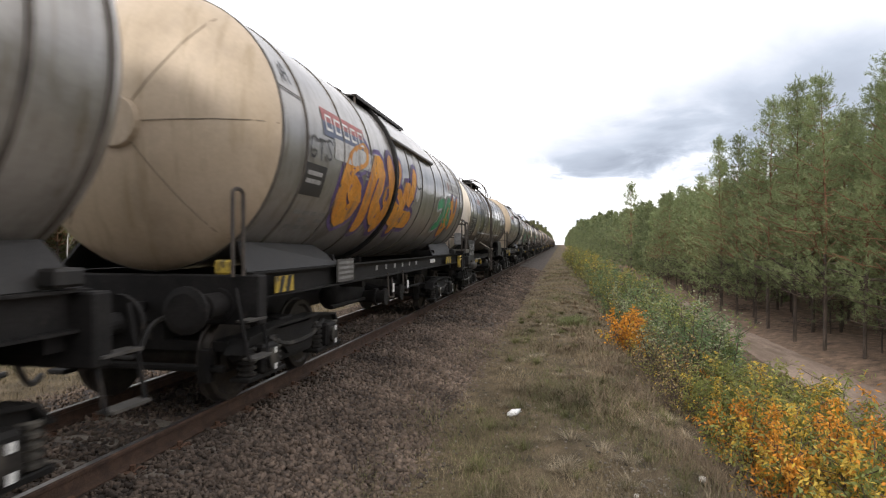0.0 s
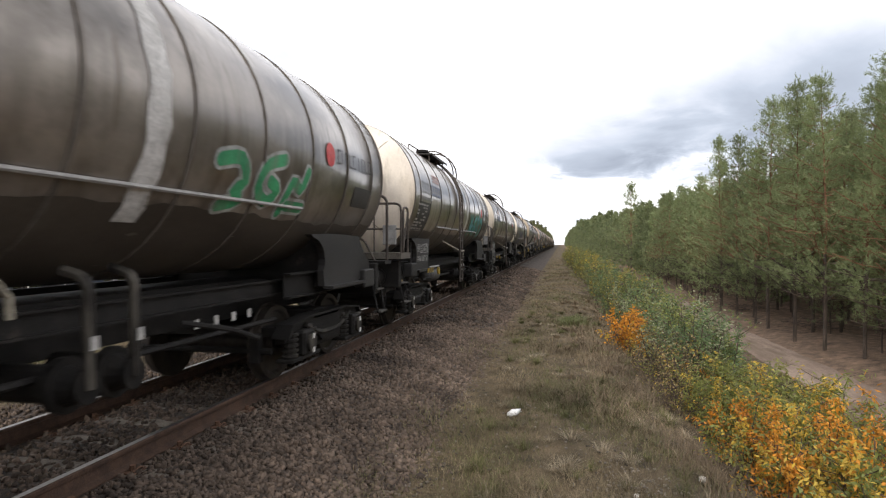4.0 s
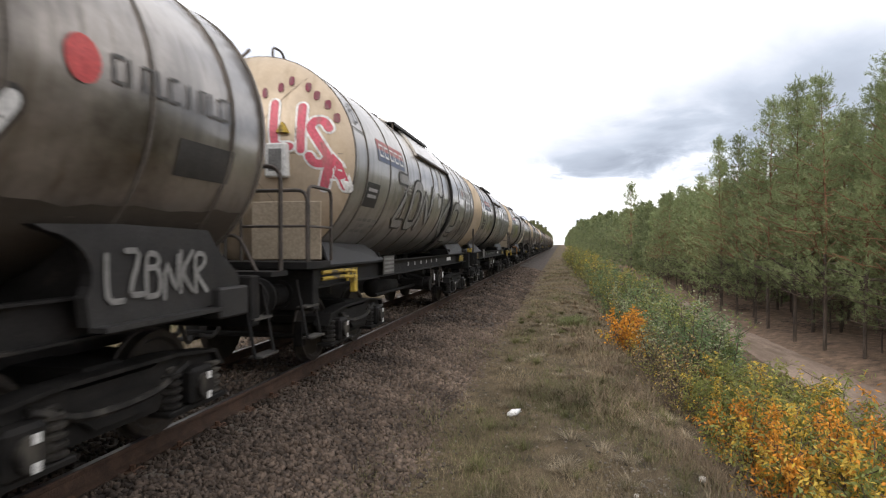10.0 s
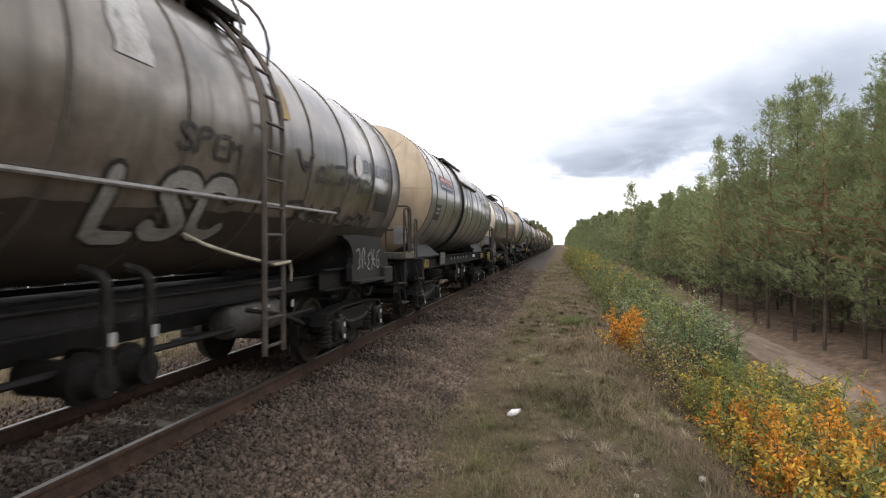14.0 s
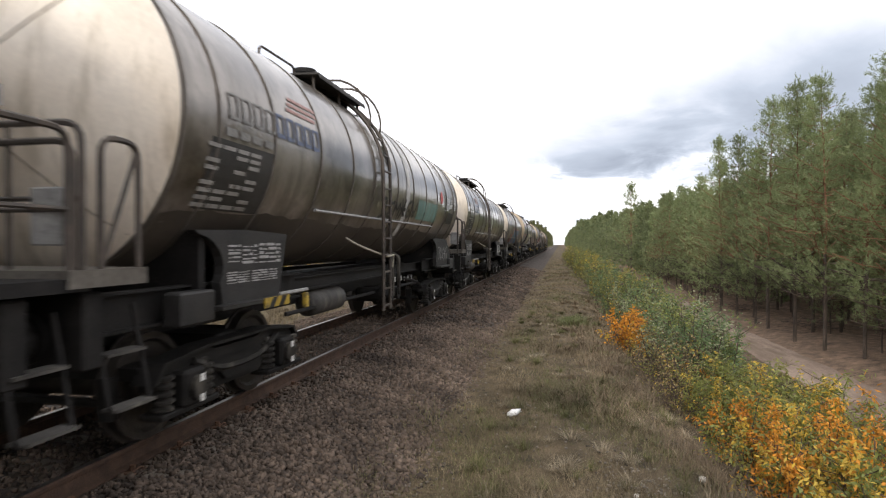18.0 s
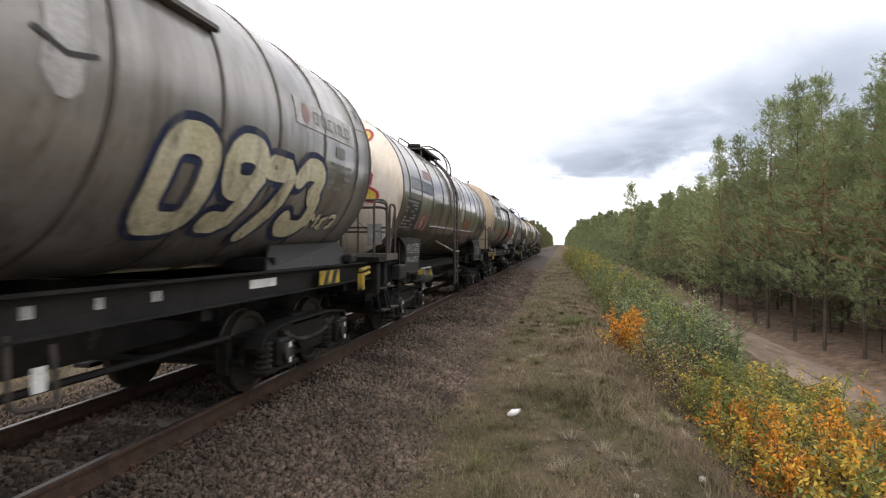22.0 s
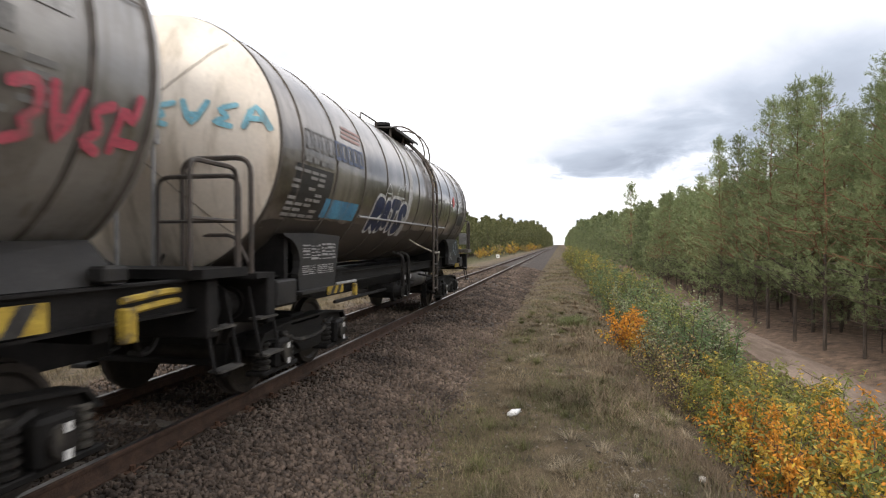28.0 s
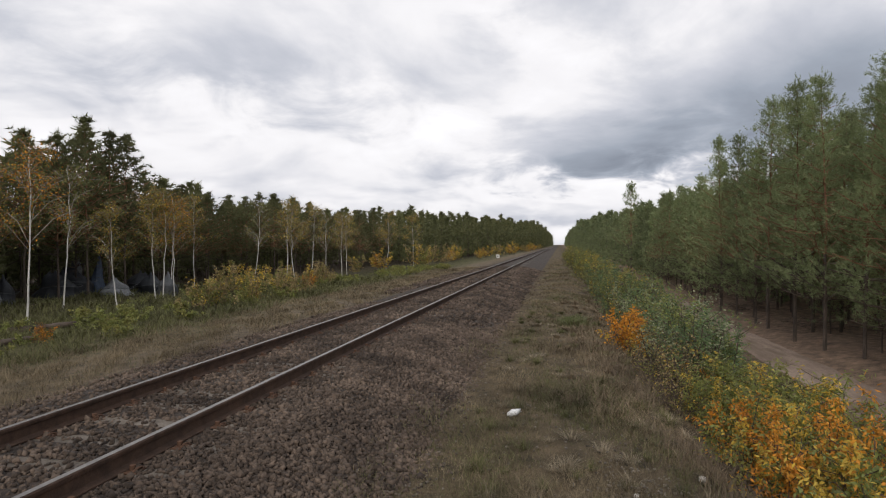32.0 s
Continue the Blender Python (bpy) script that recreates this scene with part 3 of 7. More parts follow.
def build_a(platform):
    """The tank wagon on a full-length frame: grey jacket, dark strap, deck on the crown."""
    w = thing("tank_wagon", "", "tank wagon")
    f = 1 if platform else -1
    front, rear = (7.7, 6.8) if platform else (6.8, 7.7)
    R, Z = R_A, Z_A
    bands = [-5.4, -4.17, -2.96, -1.88, -0.57, 0.55, 2.95, 4.15, 5.35]
    build_tank(w, R, Z, H_A, DOME_A, "tank_grey", "end_tan", sorted([f * y for y in bands] + [-5.97, 5.97]), 0.045, [0.02, math.pi - 0.02, 0.9, 2.25, -0.9, -2.25])
    part("strap", ring_band(R, Z, f * 1.60, 0.13, 0.06), "frame", w, "broad dark steel strap round the tank")
    if not platform:
        one("end_hatch", "end_tan", w, lathe_y, [(-6.62, 0), (-6.62, 0.24), (-6.56, 0.26), (-6.50, 0.26)], Z, 0, 20, label="round cream cover in the middle of the end")
    # deck on the crown and the drip sheet on the shoulder
    for s in (1, -1):
        part("deck", deck_sheet(s, R, Z, -2.4, 0.6), "walk", w, "dark grating deck on the crown")
        for y in (-2.35, -0.9, 0.55):
            one("deck_post", "hand", w, rod, (s * 1.0, y, Z + math.sqrt(R ** 2 - 1.0) - 0.03), (s * 1.0, y, Z + 1.20), 0.02, 6)
    bm = bmesh.new()
    a0, a1 = radians(24), radians(156)
    y0, y1 = sorted((-f * 1.9, f * 1.62))
    n = 16
    top = [[bm.verts.new(((R + d) * math.cos(a0 + (a1 - a0) * i / n), y, Z + (R + d) * math.sin(a0 + (a1 - a0) * i / n))) for i in range(n + 1)] for d, y in ((0.0, y0), (0.055, y0), (0.055, y1), (0.0, y1))]
    for p, q in zip(top, top[1:]):
        for i in range(n):
            bm.faces.new((p[i], p[i + 1], q[i + 1], q[i]))
    for k in (0, n):
        bm.faces.new([t[k] for t in top])
    bmesh.ops.recalc_face_normals(bm, faces=bm.faces)
    part("drip_sheet", bm, "tank_grey", w, "raised sheet over the filling hatch")
    one("drip_edge", "hand", w, tube, [((R + 0.05) * math.cos(a0), y0, Z + (R + 0.05) * math.sin(a0)), ((R + 0.05) * math.cos(a0), y1, Z + (R + 0.05) * math.sin(a0))], 0.035, 5)
    bm = bmesh.new()
    lathe_y(bm, [(0, 0.28), (0.22, 0.28), (0.27, 0.2), (0.28, 0)], 0, 0, 18)
    bmesh.ops.transform(bm, matrix=Matrix.Translation((0, -1.0, Z + R - 0.05)) @ Matrix.Rotation(radians(90), 4, "X"), verts=bm.verts)
    part("manhole", bm, "frame", w)
    # frame
    for s in (1, -1):
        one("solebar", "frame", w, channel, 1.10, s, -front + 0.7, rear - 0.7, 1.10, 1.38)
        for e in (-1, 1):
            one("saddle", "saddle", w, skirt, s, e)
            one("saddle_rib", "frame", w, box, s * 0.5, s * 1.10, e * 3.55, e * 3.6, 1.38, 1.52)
    # added dark plate on the far side keeps the gap under the tank black
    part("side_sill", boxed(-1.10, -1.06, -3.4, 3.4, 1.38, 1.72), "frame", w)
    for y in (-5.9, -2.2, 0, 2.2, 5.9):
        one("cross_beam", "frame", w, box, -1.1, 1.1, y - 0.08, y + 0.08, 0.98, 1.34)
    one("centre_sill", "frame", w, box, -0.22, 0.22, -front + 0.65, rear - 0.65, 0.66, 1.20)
    build_buffers(w, front, rear)
    for y in (-4.85, 4.5):
        build_bogie(w, y)
    # under the frame
    for y in (f * 0.2, f * 1.3):
        bm = bmesh.new()
        lathe_y(bm, [(0.55, 0.0), (0.55, 0.11), (1.0, 0.11), (1.0, 0.15), (1.06, 0.15), (1.06, 0.11), (1.18, 0.11), (1.18, 0.15), (1.23, 0.15), (1.23, 0)], 0, 0, 16)
        bmesh.ops.transform(bm, matrix=Matrix.Translation((0, y, 0.74)) @ Matrix.Rotation(radians(-90), 4, "Z"), verts=bm.verts)
        part("outlet_valve", bm, "bogie", w)
        one("outlet_pipe", "frame", w, tube, rounded([(0.8, y, 0.74), (0.3, y, 0.85), (0.3, y, 1.5)], 0.2), 0.10, 8)
        rail_part(w, [(1.18, y + 0.25, 1.15), (1.2, y + 0.25, 0.72), (1.2, y + 0.6, 0.68), (1.16, y + 0.6, 1.05)], 0.018, 0.06, "valve_lever")
        part("valve_tag", boxed(1.24, 1.25, y + 0.36, y + 0.46, 0.80, 0.95), "white", w, "small white tag")
    bm = bmesh.new()
    lathe_y(bm, [(-2.55, 0), (-2.53, 0.12), (-2.45, 0.20), (-1.25, 0.20), (-1.17, 0.12), (-1.15, 0)], 0.82, 0.62, 18)
    part("air_reservoir", bm, "frame", w, smooth=True)
    one("brake_rod", "frame", w, tube, [(0.85, -3.0, 0.72), (0.85, 3.0, 0.70)], 0.03)
    part("data_board", boxed(1.21, 1.225, -3.75, -3.05, 1.14, 1.46), "air_tank", w, "pale data board with faded writing")
    bm = bmesh.new()
    for k in range(4):
        box(bm, 1.226, 1.23, -3.7, -3.1, 1.18 + k * 0.07, 1.215 + k * 0.07)
    tagged(part("board_writing", bm, "stencil", w), kind="stuff")
    part("data_plate", boxed(1.0, 1.01, -5.95, -5.3, 1.46, 1.58), "plate", w, "pale data plate above the frame")
    part("data_board", boxed(1.125, 1.13, 2.95, 3.55, 1.21, 1.30), "white", w, "white painted number field")
    rng = random.Random(4)
    for k in range(6):
        y = -1.6 + k * 0.6
        part("frame_mark", boxed(1.121, 1.126, y, y + rng.uniform(0.08, 0.2), 1.22, 1.30), "plate", w)
    part("number_panel", boxed_patch(R, Z, -5.35, -4.70, -0.62, -0.26), "board", w, "black panel with faded lines of writing")
    tagged(part("panel_writing", bars(R, Z, -5.25, -4.80, -0.57, -0.30, 1, 3, 0.95, 3, 0.011), "plate", w), kind="stuff")
    part("logo_red", boxed_patch(R, Z, -4.85, -3.2, 0.30, 0.46), "logo_red", w, "faded red half of a two-colour emblem")
    part("logo_blue", boxed_patch(R, Z, -4.85, -3.2, 0.12, 0.30), "blue_faded", w, "faded blue half of a two-colour emblem")
    for k in range(5):
        frame_mark(w, R, Z, -4.74 + k * 0.31, -4.55 + k * 0.31, 0.21, 0.38, 0.04, "white", "plain white shape of the emblem")
    part("maker_plate", boxed_patch(R, Z, 3.35, 5.25, 0.12, 0.42), "pale", w, "pale sign field with a red dot")
    one("maker_dot", "red_faded", w, disc, R, Z, 3.62, 0.27, 0.11, 0.011)
    tagged(part("maker_lettering", letter_row(R, Z, 3.85, 5.15, 0.20, 0.33), "stencil", w, "row of plain grey letter shapes"), kind="stuff")
    part("data_field", boxed_patch(R, Z, 4.55, 4.85, -0.10, 0.04), "stencil", w, "grey stencilled field")
    tagged(part("data_writing", bars(R, Z, 4.35, 5.2, -0.50, -0.14, 3, 5, 0.8, 9), "stencil", w, "grey stencilled lines"), kind="stuff")
    tagged(part("data_writing", bars(R, Z, -3.2, -2.3, -0.25, 0.0, 3, 4, 0.8, 11), "stencil_pale", w, "faint stencilled lines"), kind="stuff")
    tagged(part("data_writing", bars(R, Z, -5.2, -4.2, -1.0, -0.75, 4, 3, 0.8, 12), "stencil", w, "grey stencilled lines"), kind="stuff")
    part("white_patch", streak_patch(R, Z, 0.02, 0.34, -0.35, 0.62), "pale", w, "whitewashed upright streak")
    one("hook_mark", "board", w, flat_stroke, R, Z, [(-0.05, -0.02), (0.18, -0.10), (0.42, -0.06)], 0.035, 0.012)
    for e, ch in ((-1, "B" if platform else "A"), (1, "A" if not platform else "B")):
        glyphs(w, R, Z, ch, e * 5.68 - 0.09, e * 5.68 + 0.09, 0.55, 0.85, "board", None, 0.035, 3)
        one("seam", "band", w, flat_stroke, R, Z, [(e * 5.4, 0.42), (e * 5.98, 0.45)], 0.02, 0.012)
    stripes(1.21, -5.65, -5.2, 1.14, 1.32, w)
    stripes(1.21, 4.6, 5.3, 1.14, 1.32, w)
    part("headlamp_bracket", boxed(1.1, 1.25, 5.75, 6.0, 1.40, 1.52, bevel=0.02), "saddle", w)
    for e, half in ((-1, front), (1, rear)):
        steps(w, e, half - 0.55)
    e = -f
    q = 7.7
    part("end_platform", boxed(-1.38, 1.38, e * (q - 1.0), e * (q - 0.25), 1.38, 1.46), "frame", w)
    for s in (1, -1):
        rail_part(w, [(s * 1.34, e * (q - 1.12), 1.46), (s * 1.34, e * (q - 1.12), 2.36), (s * 1.34, e * (q - 0.38), 2.36), (s * 1.34, e * (q - 0.38), 1.46)])
        rail_part(w, [(s * 1.34, e * (q - 1.12), 1.88), (s * 1.34, e * (q - 0.38), 1.88)], 0.016)
        rail_part(w, [(s * 1.34, e * (q - 0.34), 1.46), (s * 1.34, e * (q - 0.34), 2.3), (s * 0.5, e * (q - 0.34), 2.3), (s * 0.5, e * (q - 0.34), 1.46)])
        rail_part(w, [(s * 1.34, e * (q - 0.34), 1.88), (s * 0.5, e * (q - 0.34), 1.88)], 0.016)
    for x in (-0.54, -0.06):
        rail_part(w, [(x, e * 6.75, 1.46), (x, e * 6.75, 3.9), (x, e * 6.1, 4.40)], 0.024, 0.2, "ladder_stile")
    for k in range(9):
        one("rung", "hand", w, tube, [(-0.54, e * 6.75, 1.7 + k * 0.28), (-0.06, e * 6.75, 1.7 + k * 0.28)], 0.015)
    part("document_box", boxed(0.42, 0.72, e * 6.60, e * 6.40, 2.55, 3.0, bevel=0.02), "white", w, "pale document box")
    part("box_window", boxed(0.48, 0.66, e * 6.612, e * 6.60, 2.63, 2.92), "stencil", w)
    rail_part(w, [(0.3, e * 6.1, 4.28), (0.3, e * 6.12, 4.42), (0.3, e * 5.8, 4.44), (0.3, e * 5.7, 4.30)], 0.017, 0.1, "crown_railing")
    for z in (1.24, 1.32):
        rail_part(w, [(1.22, e * 6.6, z - 0.02), (1.38, e * 6.2, z), (1.38, e * 5.75, z - 0.03)], 0.026, 0.1, "brake_handle", "yellow")
    part("brake_grip", boxed(1.34, 1.42, e * 5.86, e * 5.74, 1.00, 1.24, bevel=0.012), "yellow", w, "yellow painted brake grip")
    if platform:
        part("end_shield", boxed(0.30, 1.26, e * 6.70, e * 6.73, 1.47, 2.22, bevel=0.01), "shield", w, "dull tan sheet behind the end railing")
        bm = bmesh.new()
        vs = [bm.verts.new((x, -6.56, z)) for x, z in ((0.56, 3.14), (0.72, 3.14), (0.64, 3.28))]
        r = bmesh.ops.extrude_face_region(bm, geom=[bm.faces.new(vs)])
        bmesh.ops.translate(bm, vec=(0, 0.12, 0), verts=[v for v in r["geom"] if isinstance(v, bmesh.types.BMVert)])
        part("warning_triangle", bm, "yellow", w, "yellow warning triangle")
    else:
        for s in (1, -1):
            rail_part(w, [(s * 1.2, -6.5, 1.36), (s * 1.2, -6.5, 2.2), (s * 1.2, -6.3, 2.2), (s * 1.2, -6.3, 1.36)], 0.02, 0.08)
        part("yellow_valve", boxed(1.0, 1.16, -6.5, -6.38, 1.38, 1.52, bevel=0.02), "yellow", w, "yellow valve knob")
    return w


def skirt(bm, s, e):
    """A leaning plate between the tank's belly and the frame, cut back at its inner end."""
    low = [(s * 1.13, e * 3.3, 1.385), (s * 1.13, e * 6.1, 1.385)]
    top = [(s * 0.90, e * 3.85, 1.66), (s * 0.96, e * 5.95, 1.70)]
    a = [bm.verts.new(p) for p in (low[0], low[1], top[1], top[0])]
    b = [bm.verts.new((p[0] - s * 0.03, p[1], p[2])) for p in (low[0], low[1], top[1], top[0])]
    bm.faces.new(a), bm.faces.new(b[::-1])
    for i in range(4):
        j = (i + 1) % 4
        bm.faces.new((a[j], a[i], b[i], b[j]))
    bmesh.ops.recalc_face_normals(bm, faces=bm.faces)


def saddle_shape(e):
    """Side view of an end saddle, hollowed towards the leading end."""
    y0 = -6.05 if e < 0 else 3.95
    hollow = [(y0 + 0.46 * math.cos(a), 1.46 + 0.30 * math.sin(a)) for a in np.linspace(-0.5, 1.4, 8)]
    if e < 0:
        return [(y0 + 0.44, 1.12)] + hollow + [(y0, 1.79), (-5.2, 1.81), (-4.25, 1.78), (-4.32, 1.55), (-4.45, 1.12)]
    return [(y0 + 0.44, 1.12)] + hollow + [(y0, 1.79), (4.7, 1.81), (5.78, 1.79), (5.95, 1.62), (6.30, 1.38), (6.35, 1.20), (5.7, 1.12)]


def steps(w, e, y):
    """Two foot steps under a wagon's corner, on each side."""
    for s in (1,):
        rail_part(w, [(s * 1.2, e * (y - 0.2), 1.25), (s * 1.34, e * (y - 0.2), 0.56), (s * 1.34, e * (y + 0.2), 0.56), (s * 1.2, e * (y + 0.2), 1.25)], 0.018, 0.05, "step_hanger", "frame")
        for z, x in ((0.92, 1.27), (0.56, 1.34)):
            part("step", boxed(s * (x - 0.07), s * (x + 0.06), e * (y - 0.19), e * (y + 0.19), z, z + 0.02), "step", w)


def build_b(platform):
    """The tank wagon with end saddles, side ladder and crown walkway."""
    w = thing("tank_wagon", "", "tank wagon")
    f = 1 if platform else -1
    front, rear = (8.0, 7.2) if platform else (7.2, 8.0)
    R, Z = R_B, Z_B
    lad = -1.0 if platform else 1.3
    build_tank(w, R, Z, H_B, DOME_B, "tank_dark", "end_cream", sorted(f * y for y in (-6.45, -5.95, -4.9, -3.65, -2.45, -1.4, 0.0, 1.2, 2.4, 3.6, 4.8, 5.9, 6.45)), 0.035,
               [0.85, math.pi - 0.85, -0.8, math.pi + 0.8])
    part("belly_coat", belly(R, Z), "belly", w, "darker brown belly of the tank with an uneven edge", smooth=True)
    ang = math.asin(-0.65 / R)
    one("side_pipe", "plate", w, tube, [(R * math.cos(ang) + 0.03, y, Z - 0.65) for y in (-3.55, -1.2, 1.2, 3.55)], 0.02, label="pale pipe along the flank")
    rope = [(1.10 + 0.38 * q ** 0.6, lad - 0.95 + 0.95 * q, 1.76 - 0.29 * q ** 0.6) for q in np.linspace(0, 1, 8)] + [(1.50, lad + 0.3 * q, 1.47 + 0.02 * q) for q in (0.5, 1.0)] + [(1.46, lad + 0.42, 1.40), (1.44, lad + 0.45, 1.28)]
    one("hanging_rope", "rope", w, tube, rope, 0.017, label="pale slack rope looped through the ladder")
    # ladder from below the frame over the shoulder to the crown
    for y in (lad - 0.2, lad + 0.2):
        pts = [(1.47, y, 0.60), (1.47, y, Z)] + [((R + 0.08) * math.cos(a), y, Z + (R + 0.08) * math.sin(a)) for a in np.linspace(0.2, 1.15, 8)]
        one("ladder_stile", "hand", w, tube, pts, 0.03, 5)
    for k in range(12):
        z = 0.68 + k * 0.27
        x = 1.47 if z < Z else math.sqrt(max(0.01, (R + 0.08) ** 2 - (z - Z) ** 2))
        one("rung", "hand", w, tube, [(x, lad - 0.2, z), (x, lad + 0.2, z)], 0.018)
    for y in (lad - 0.28, lad + 0.28):
        pts = [((R + d) * math.cos(a), y, Z + (R + d) * math.sin(a)) for a, d in zip(np.linspace(0.55, 1.30, 9), (0.08, 0.20, 0.28, 0.33, 0.36, 0.36, 0.34, 0.28, 0.06))]
        one("ladder_handrail", "hand", w, tube, pts, 0.018)
    c = lad
    for s in (1, -1):
        part("walkway", deck_sheet(s, R, Z, c - 1.7, c + 0.35), "walk", w, "dark grating walkway on the crown")
        for y in (c - 1.6, c - 0.6, c + 0.3):
            one("walkway_bracket", "hand", w, rod, (s * 0.86, y, Z + math.sqrt(R ** 2 - 0.86 ** 2) - 0.03), (s * 0.86, y, Z + R - 0.10), 0.022, 6)
        t = Z + 1.27
        rail_part(w, [(s * 0.55, c - 2.6, t - 0.02), (s * 0.55, c - 2.6, t + 0.15), (s * 0.55, c - 1.55, t + 0.16), (s * 0.55, c - 1.55, t)], 0.017, 0.1, "crown_railing")
        rail_part(w, [(s * 0.62, c - 1.25, t), (s * 0.62, c - 1.25, t + 0.20), (s * 0.62, c - 0.5, t + 0.19), (s * 0.62, c - 0.5, t)], 0.017, 0.1, "crown_railing")
    for y in (-1.35, -0.8, -0.25, 0.15):
        bm = bmesh.new()
        lathe_y(bm, [(0, 0.12), (0.16, 0.12), (0.16, 0.17), (0.22, 0.17), (0.23, 0)], 0, 0, 12)
        bmesh.ops.transform(bm, matrix=Matrix.Translation((0.62, c + y, Z + R - 0.18)) @ Matrix.Rotation(radians(90), 4, "X"), verts=bm.verts)
        part("crown_valve", bm, "frame", w)
    # saddles, stub frames, centre beam
    for e, half in ((-1, front), (1, rear)):
        for s in (1, -1):
            one("saddle", "saddle", w, plate_x, saddle_shape(e), s * 1.13, s * 1.22)
            one("saddle_ledge", "saddle", w, box, s * 1.20, s * 1.34, e * 4.4, e * 5.8, 1.085, 1.12)
            one("solebar", "frame", w, channel, 1.0, s, e * 3.6, e * (half - 0.68), 1.02, 1.32)
            part("frame_box", boxed(s * 1.12, s * 1.30, e * 5.85, e * 6.35, 1.0, 1.28, bevel=0.02), "saddle", w)
        for y in (4.5, 5.8):
            one("cradle", "frame", w, box, -1.16, 1.16, e * y, e * (y + 0.1), 1.1, 1.78)
    one("centre_beam", "frame", w, box, -0.35, 0.35, -front + 0.7, rear - 0.7, 0.78, 1.22)
    for s in (1, -1):
        one("side_beam", "frame", w, channel, 0.84, s, -4.2, 4.2, 1.06, 1.24, 0.06)
    build_buffers(w, front, rear)
    for y in (-5.12, 4.8):
        build_bogie(w, y)
    bm = bmesh.new()
    lathe_y(bm, [(f * y, r) for y, r in ((-2.75, 0.0), (-2.73, 0.11), (-2.65, 0.18), (-1.55, 0.18), (-1.47, 0.11), (-1.45, 0))], 0.84, 0.78, 20)
    part("air_reservoir", bm, "step", w, "grey steel air reservoir", smooth=True)
    for y in (f * 0.25, f * 0.70):
        rail_part(w, [(1.02, y, 1.5), (1.22, y, 1.45), (1.22, y, 0.72)], 0.04, 0.1, "outlet_pipe", "bogie_light")
        bm = bmesh.new()
        lathe_y(bm, [(0.55, 0.0), (0.55, 0.13), (1.0, 0.13), (1.0, 0.19), (1.07, 0.19), (1.07, 0.14), (1.18, 0.10), (1.18, 0.12), (1.22, 0.12), (1.22, 0)], 0, 0, 14)
        bmesh.ops.transform(bm, matrix=Matrix.Translation((0, y, 0.74)) @ Matrix.Rotation(radians(-90), 4, "Z"), verts=bm.verts)
        part("outlet_valve", bm, "bogie", w)
        part("valve_tag", boxed(1.262, 1.27, y - 0.035, y + 0.035, 0.98, 1.07), "plate", w, "small white tag")
    rail_part(w, [(1.0, 1.6, 0.98), (1.28, 1.9, 0.9), (1.28, 2.5, 0.72), (1.0, 2.8, 0.7)], 0.025, 0.15, "brake_lever", "frame")
    one("brake_rod", "frame", w, tube, [(0.9, -3.6, 0.80), (0.9, 3.6, 0.78)], 0.028)
    for k in range(4):
        part("frame_tag", boxed(0.925, 0.93, 1.9 + k * 0.33, 1.98 + k * 0.33, 0.88, 0.97), "plate", w, "small white tag")
    # painted panels
    rng = random.Random(6)
    for a, b, c0, c1 in ((-5.50, -5.28, 1.50, 1.68), (-5.52, -5.12, 1.30, 1.42), (-5.24, -4.95, 1.48, 1.68), (-4.9, -4.42, 1.48, 1.70), (-5.05, -4.5, 1.30, 1.42)):
        bm = bmesh.new()
        for k in range(5):
            z, y = c0 + (c1 - c0) * k / 5, a
            while y < b:
                d = min(b - y, rng.uniform(0.04, 0.22))
                box(bm, 1.221, 1.224, y, y + d, z, z + (c1 - c0) * rng.choice((0.06, 0.10, 0.13)))
                y += d + 0.03
        tagged(part("data_panel", bm, "plate", w, "pale painted lines of data"), kind="stuff")
    part("number_panel", boxed_patch(R, Z, -6.05, -4.92, -0.76, -0.16), "board", w, "black panel on the flank")
    tagged(part("panel_writing", bars(R, Z, -6.1, -5.15, -0.74, -0.18, 4, 9, 0.85, 5, 0.011), "stencil_pale", w, "faded white lines of data"), kind="stuff")
    tagged(part("data_writing", bars(R, Z, -5.85, -4.9, -0.12, -0.04, 4, 1, 0.8, 6, 0.011), "stencil", w, "faded grey stencilled lines"), kind="stuff")
    for k in range(9):
        frame_mark(w, R, Z, -5.78 + k * 0.235, -5.63 + k * 0.235, 0.05, 0.26, 0.034 if k < 4 else 0.055, "stencil" if k < 4 else "blue_faded", "plain letter shape of the owner's lettering")
    for k in range(3):
        bm = bmesh.new()
        patch(bm, R, Z, -4.55 + k * 0.06, -3.75 + k * 0.06, 0.36 + k * 0.07, 0.40 + k * 0.07, 0.008, 1, 1)
        part("emblem_bar", bm, "red_faded", w, "faded red wave of the emblem")
    part("end_board", boxed_patch(R, Z, 5.15, 5.95, -0.53, -0.25), "board", w, "blank black board on the flank")
    one("maker_dot", "red", w, disc, R, Z, 4.13, 0.06, 0.15, 0.011)
    tagged(part("maker_lettering", letter_row(R, Z, 4.40, 5.98, -0.01, 0.16), "stencil_dark", w, "row of plain dark letter shapes"), kind="stuff")
    part("hazard_placard", boxed_patch(R, Z, lad + 0.32, lad + 0.56, 0.25, 0.62, 0.02), "placard", w, "orange and blue hazard placard beside the ladder")
    stripes(1.345, -5.05, -4.5, 1.03, 1.13, w)
    rail_part(w, [(1.30, -4.6, 1.14), (1.42, -4.4, 1.16), (1.42, -4.15, 1.16)], 0.02, 0.05, "brake_handle", "plate")
    part("brake_grip", boxed(1.40, 1.46, -4.25, -4.18, 0.96, 1.13, bevel=0.012), "yellow", w, "yellow painted brake grip")
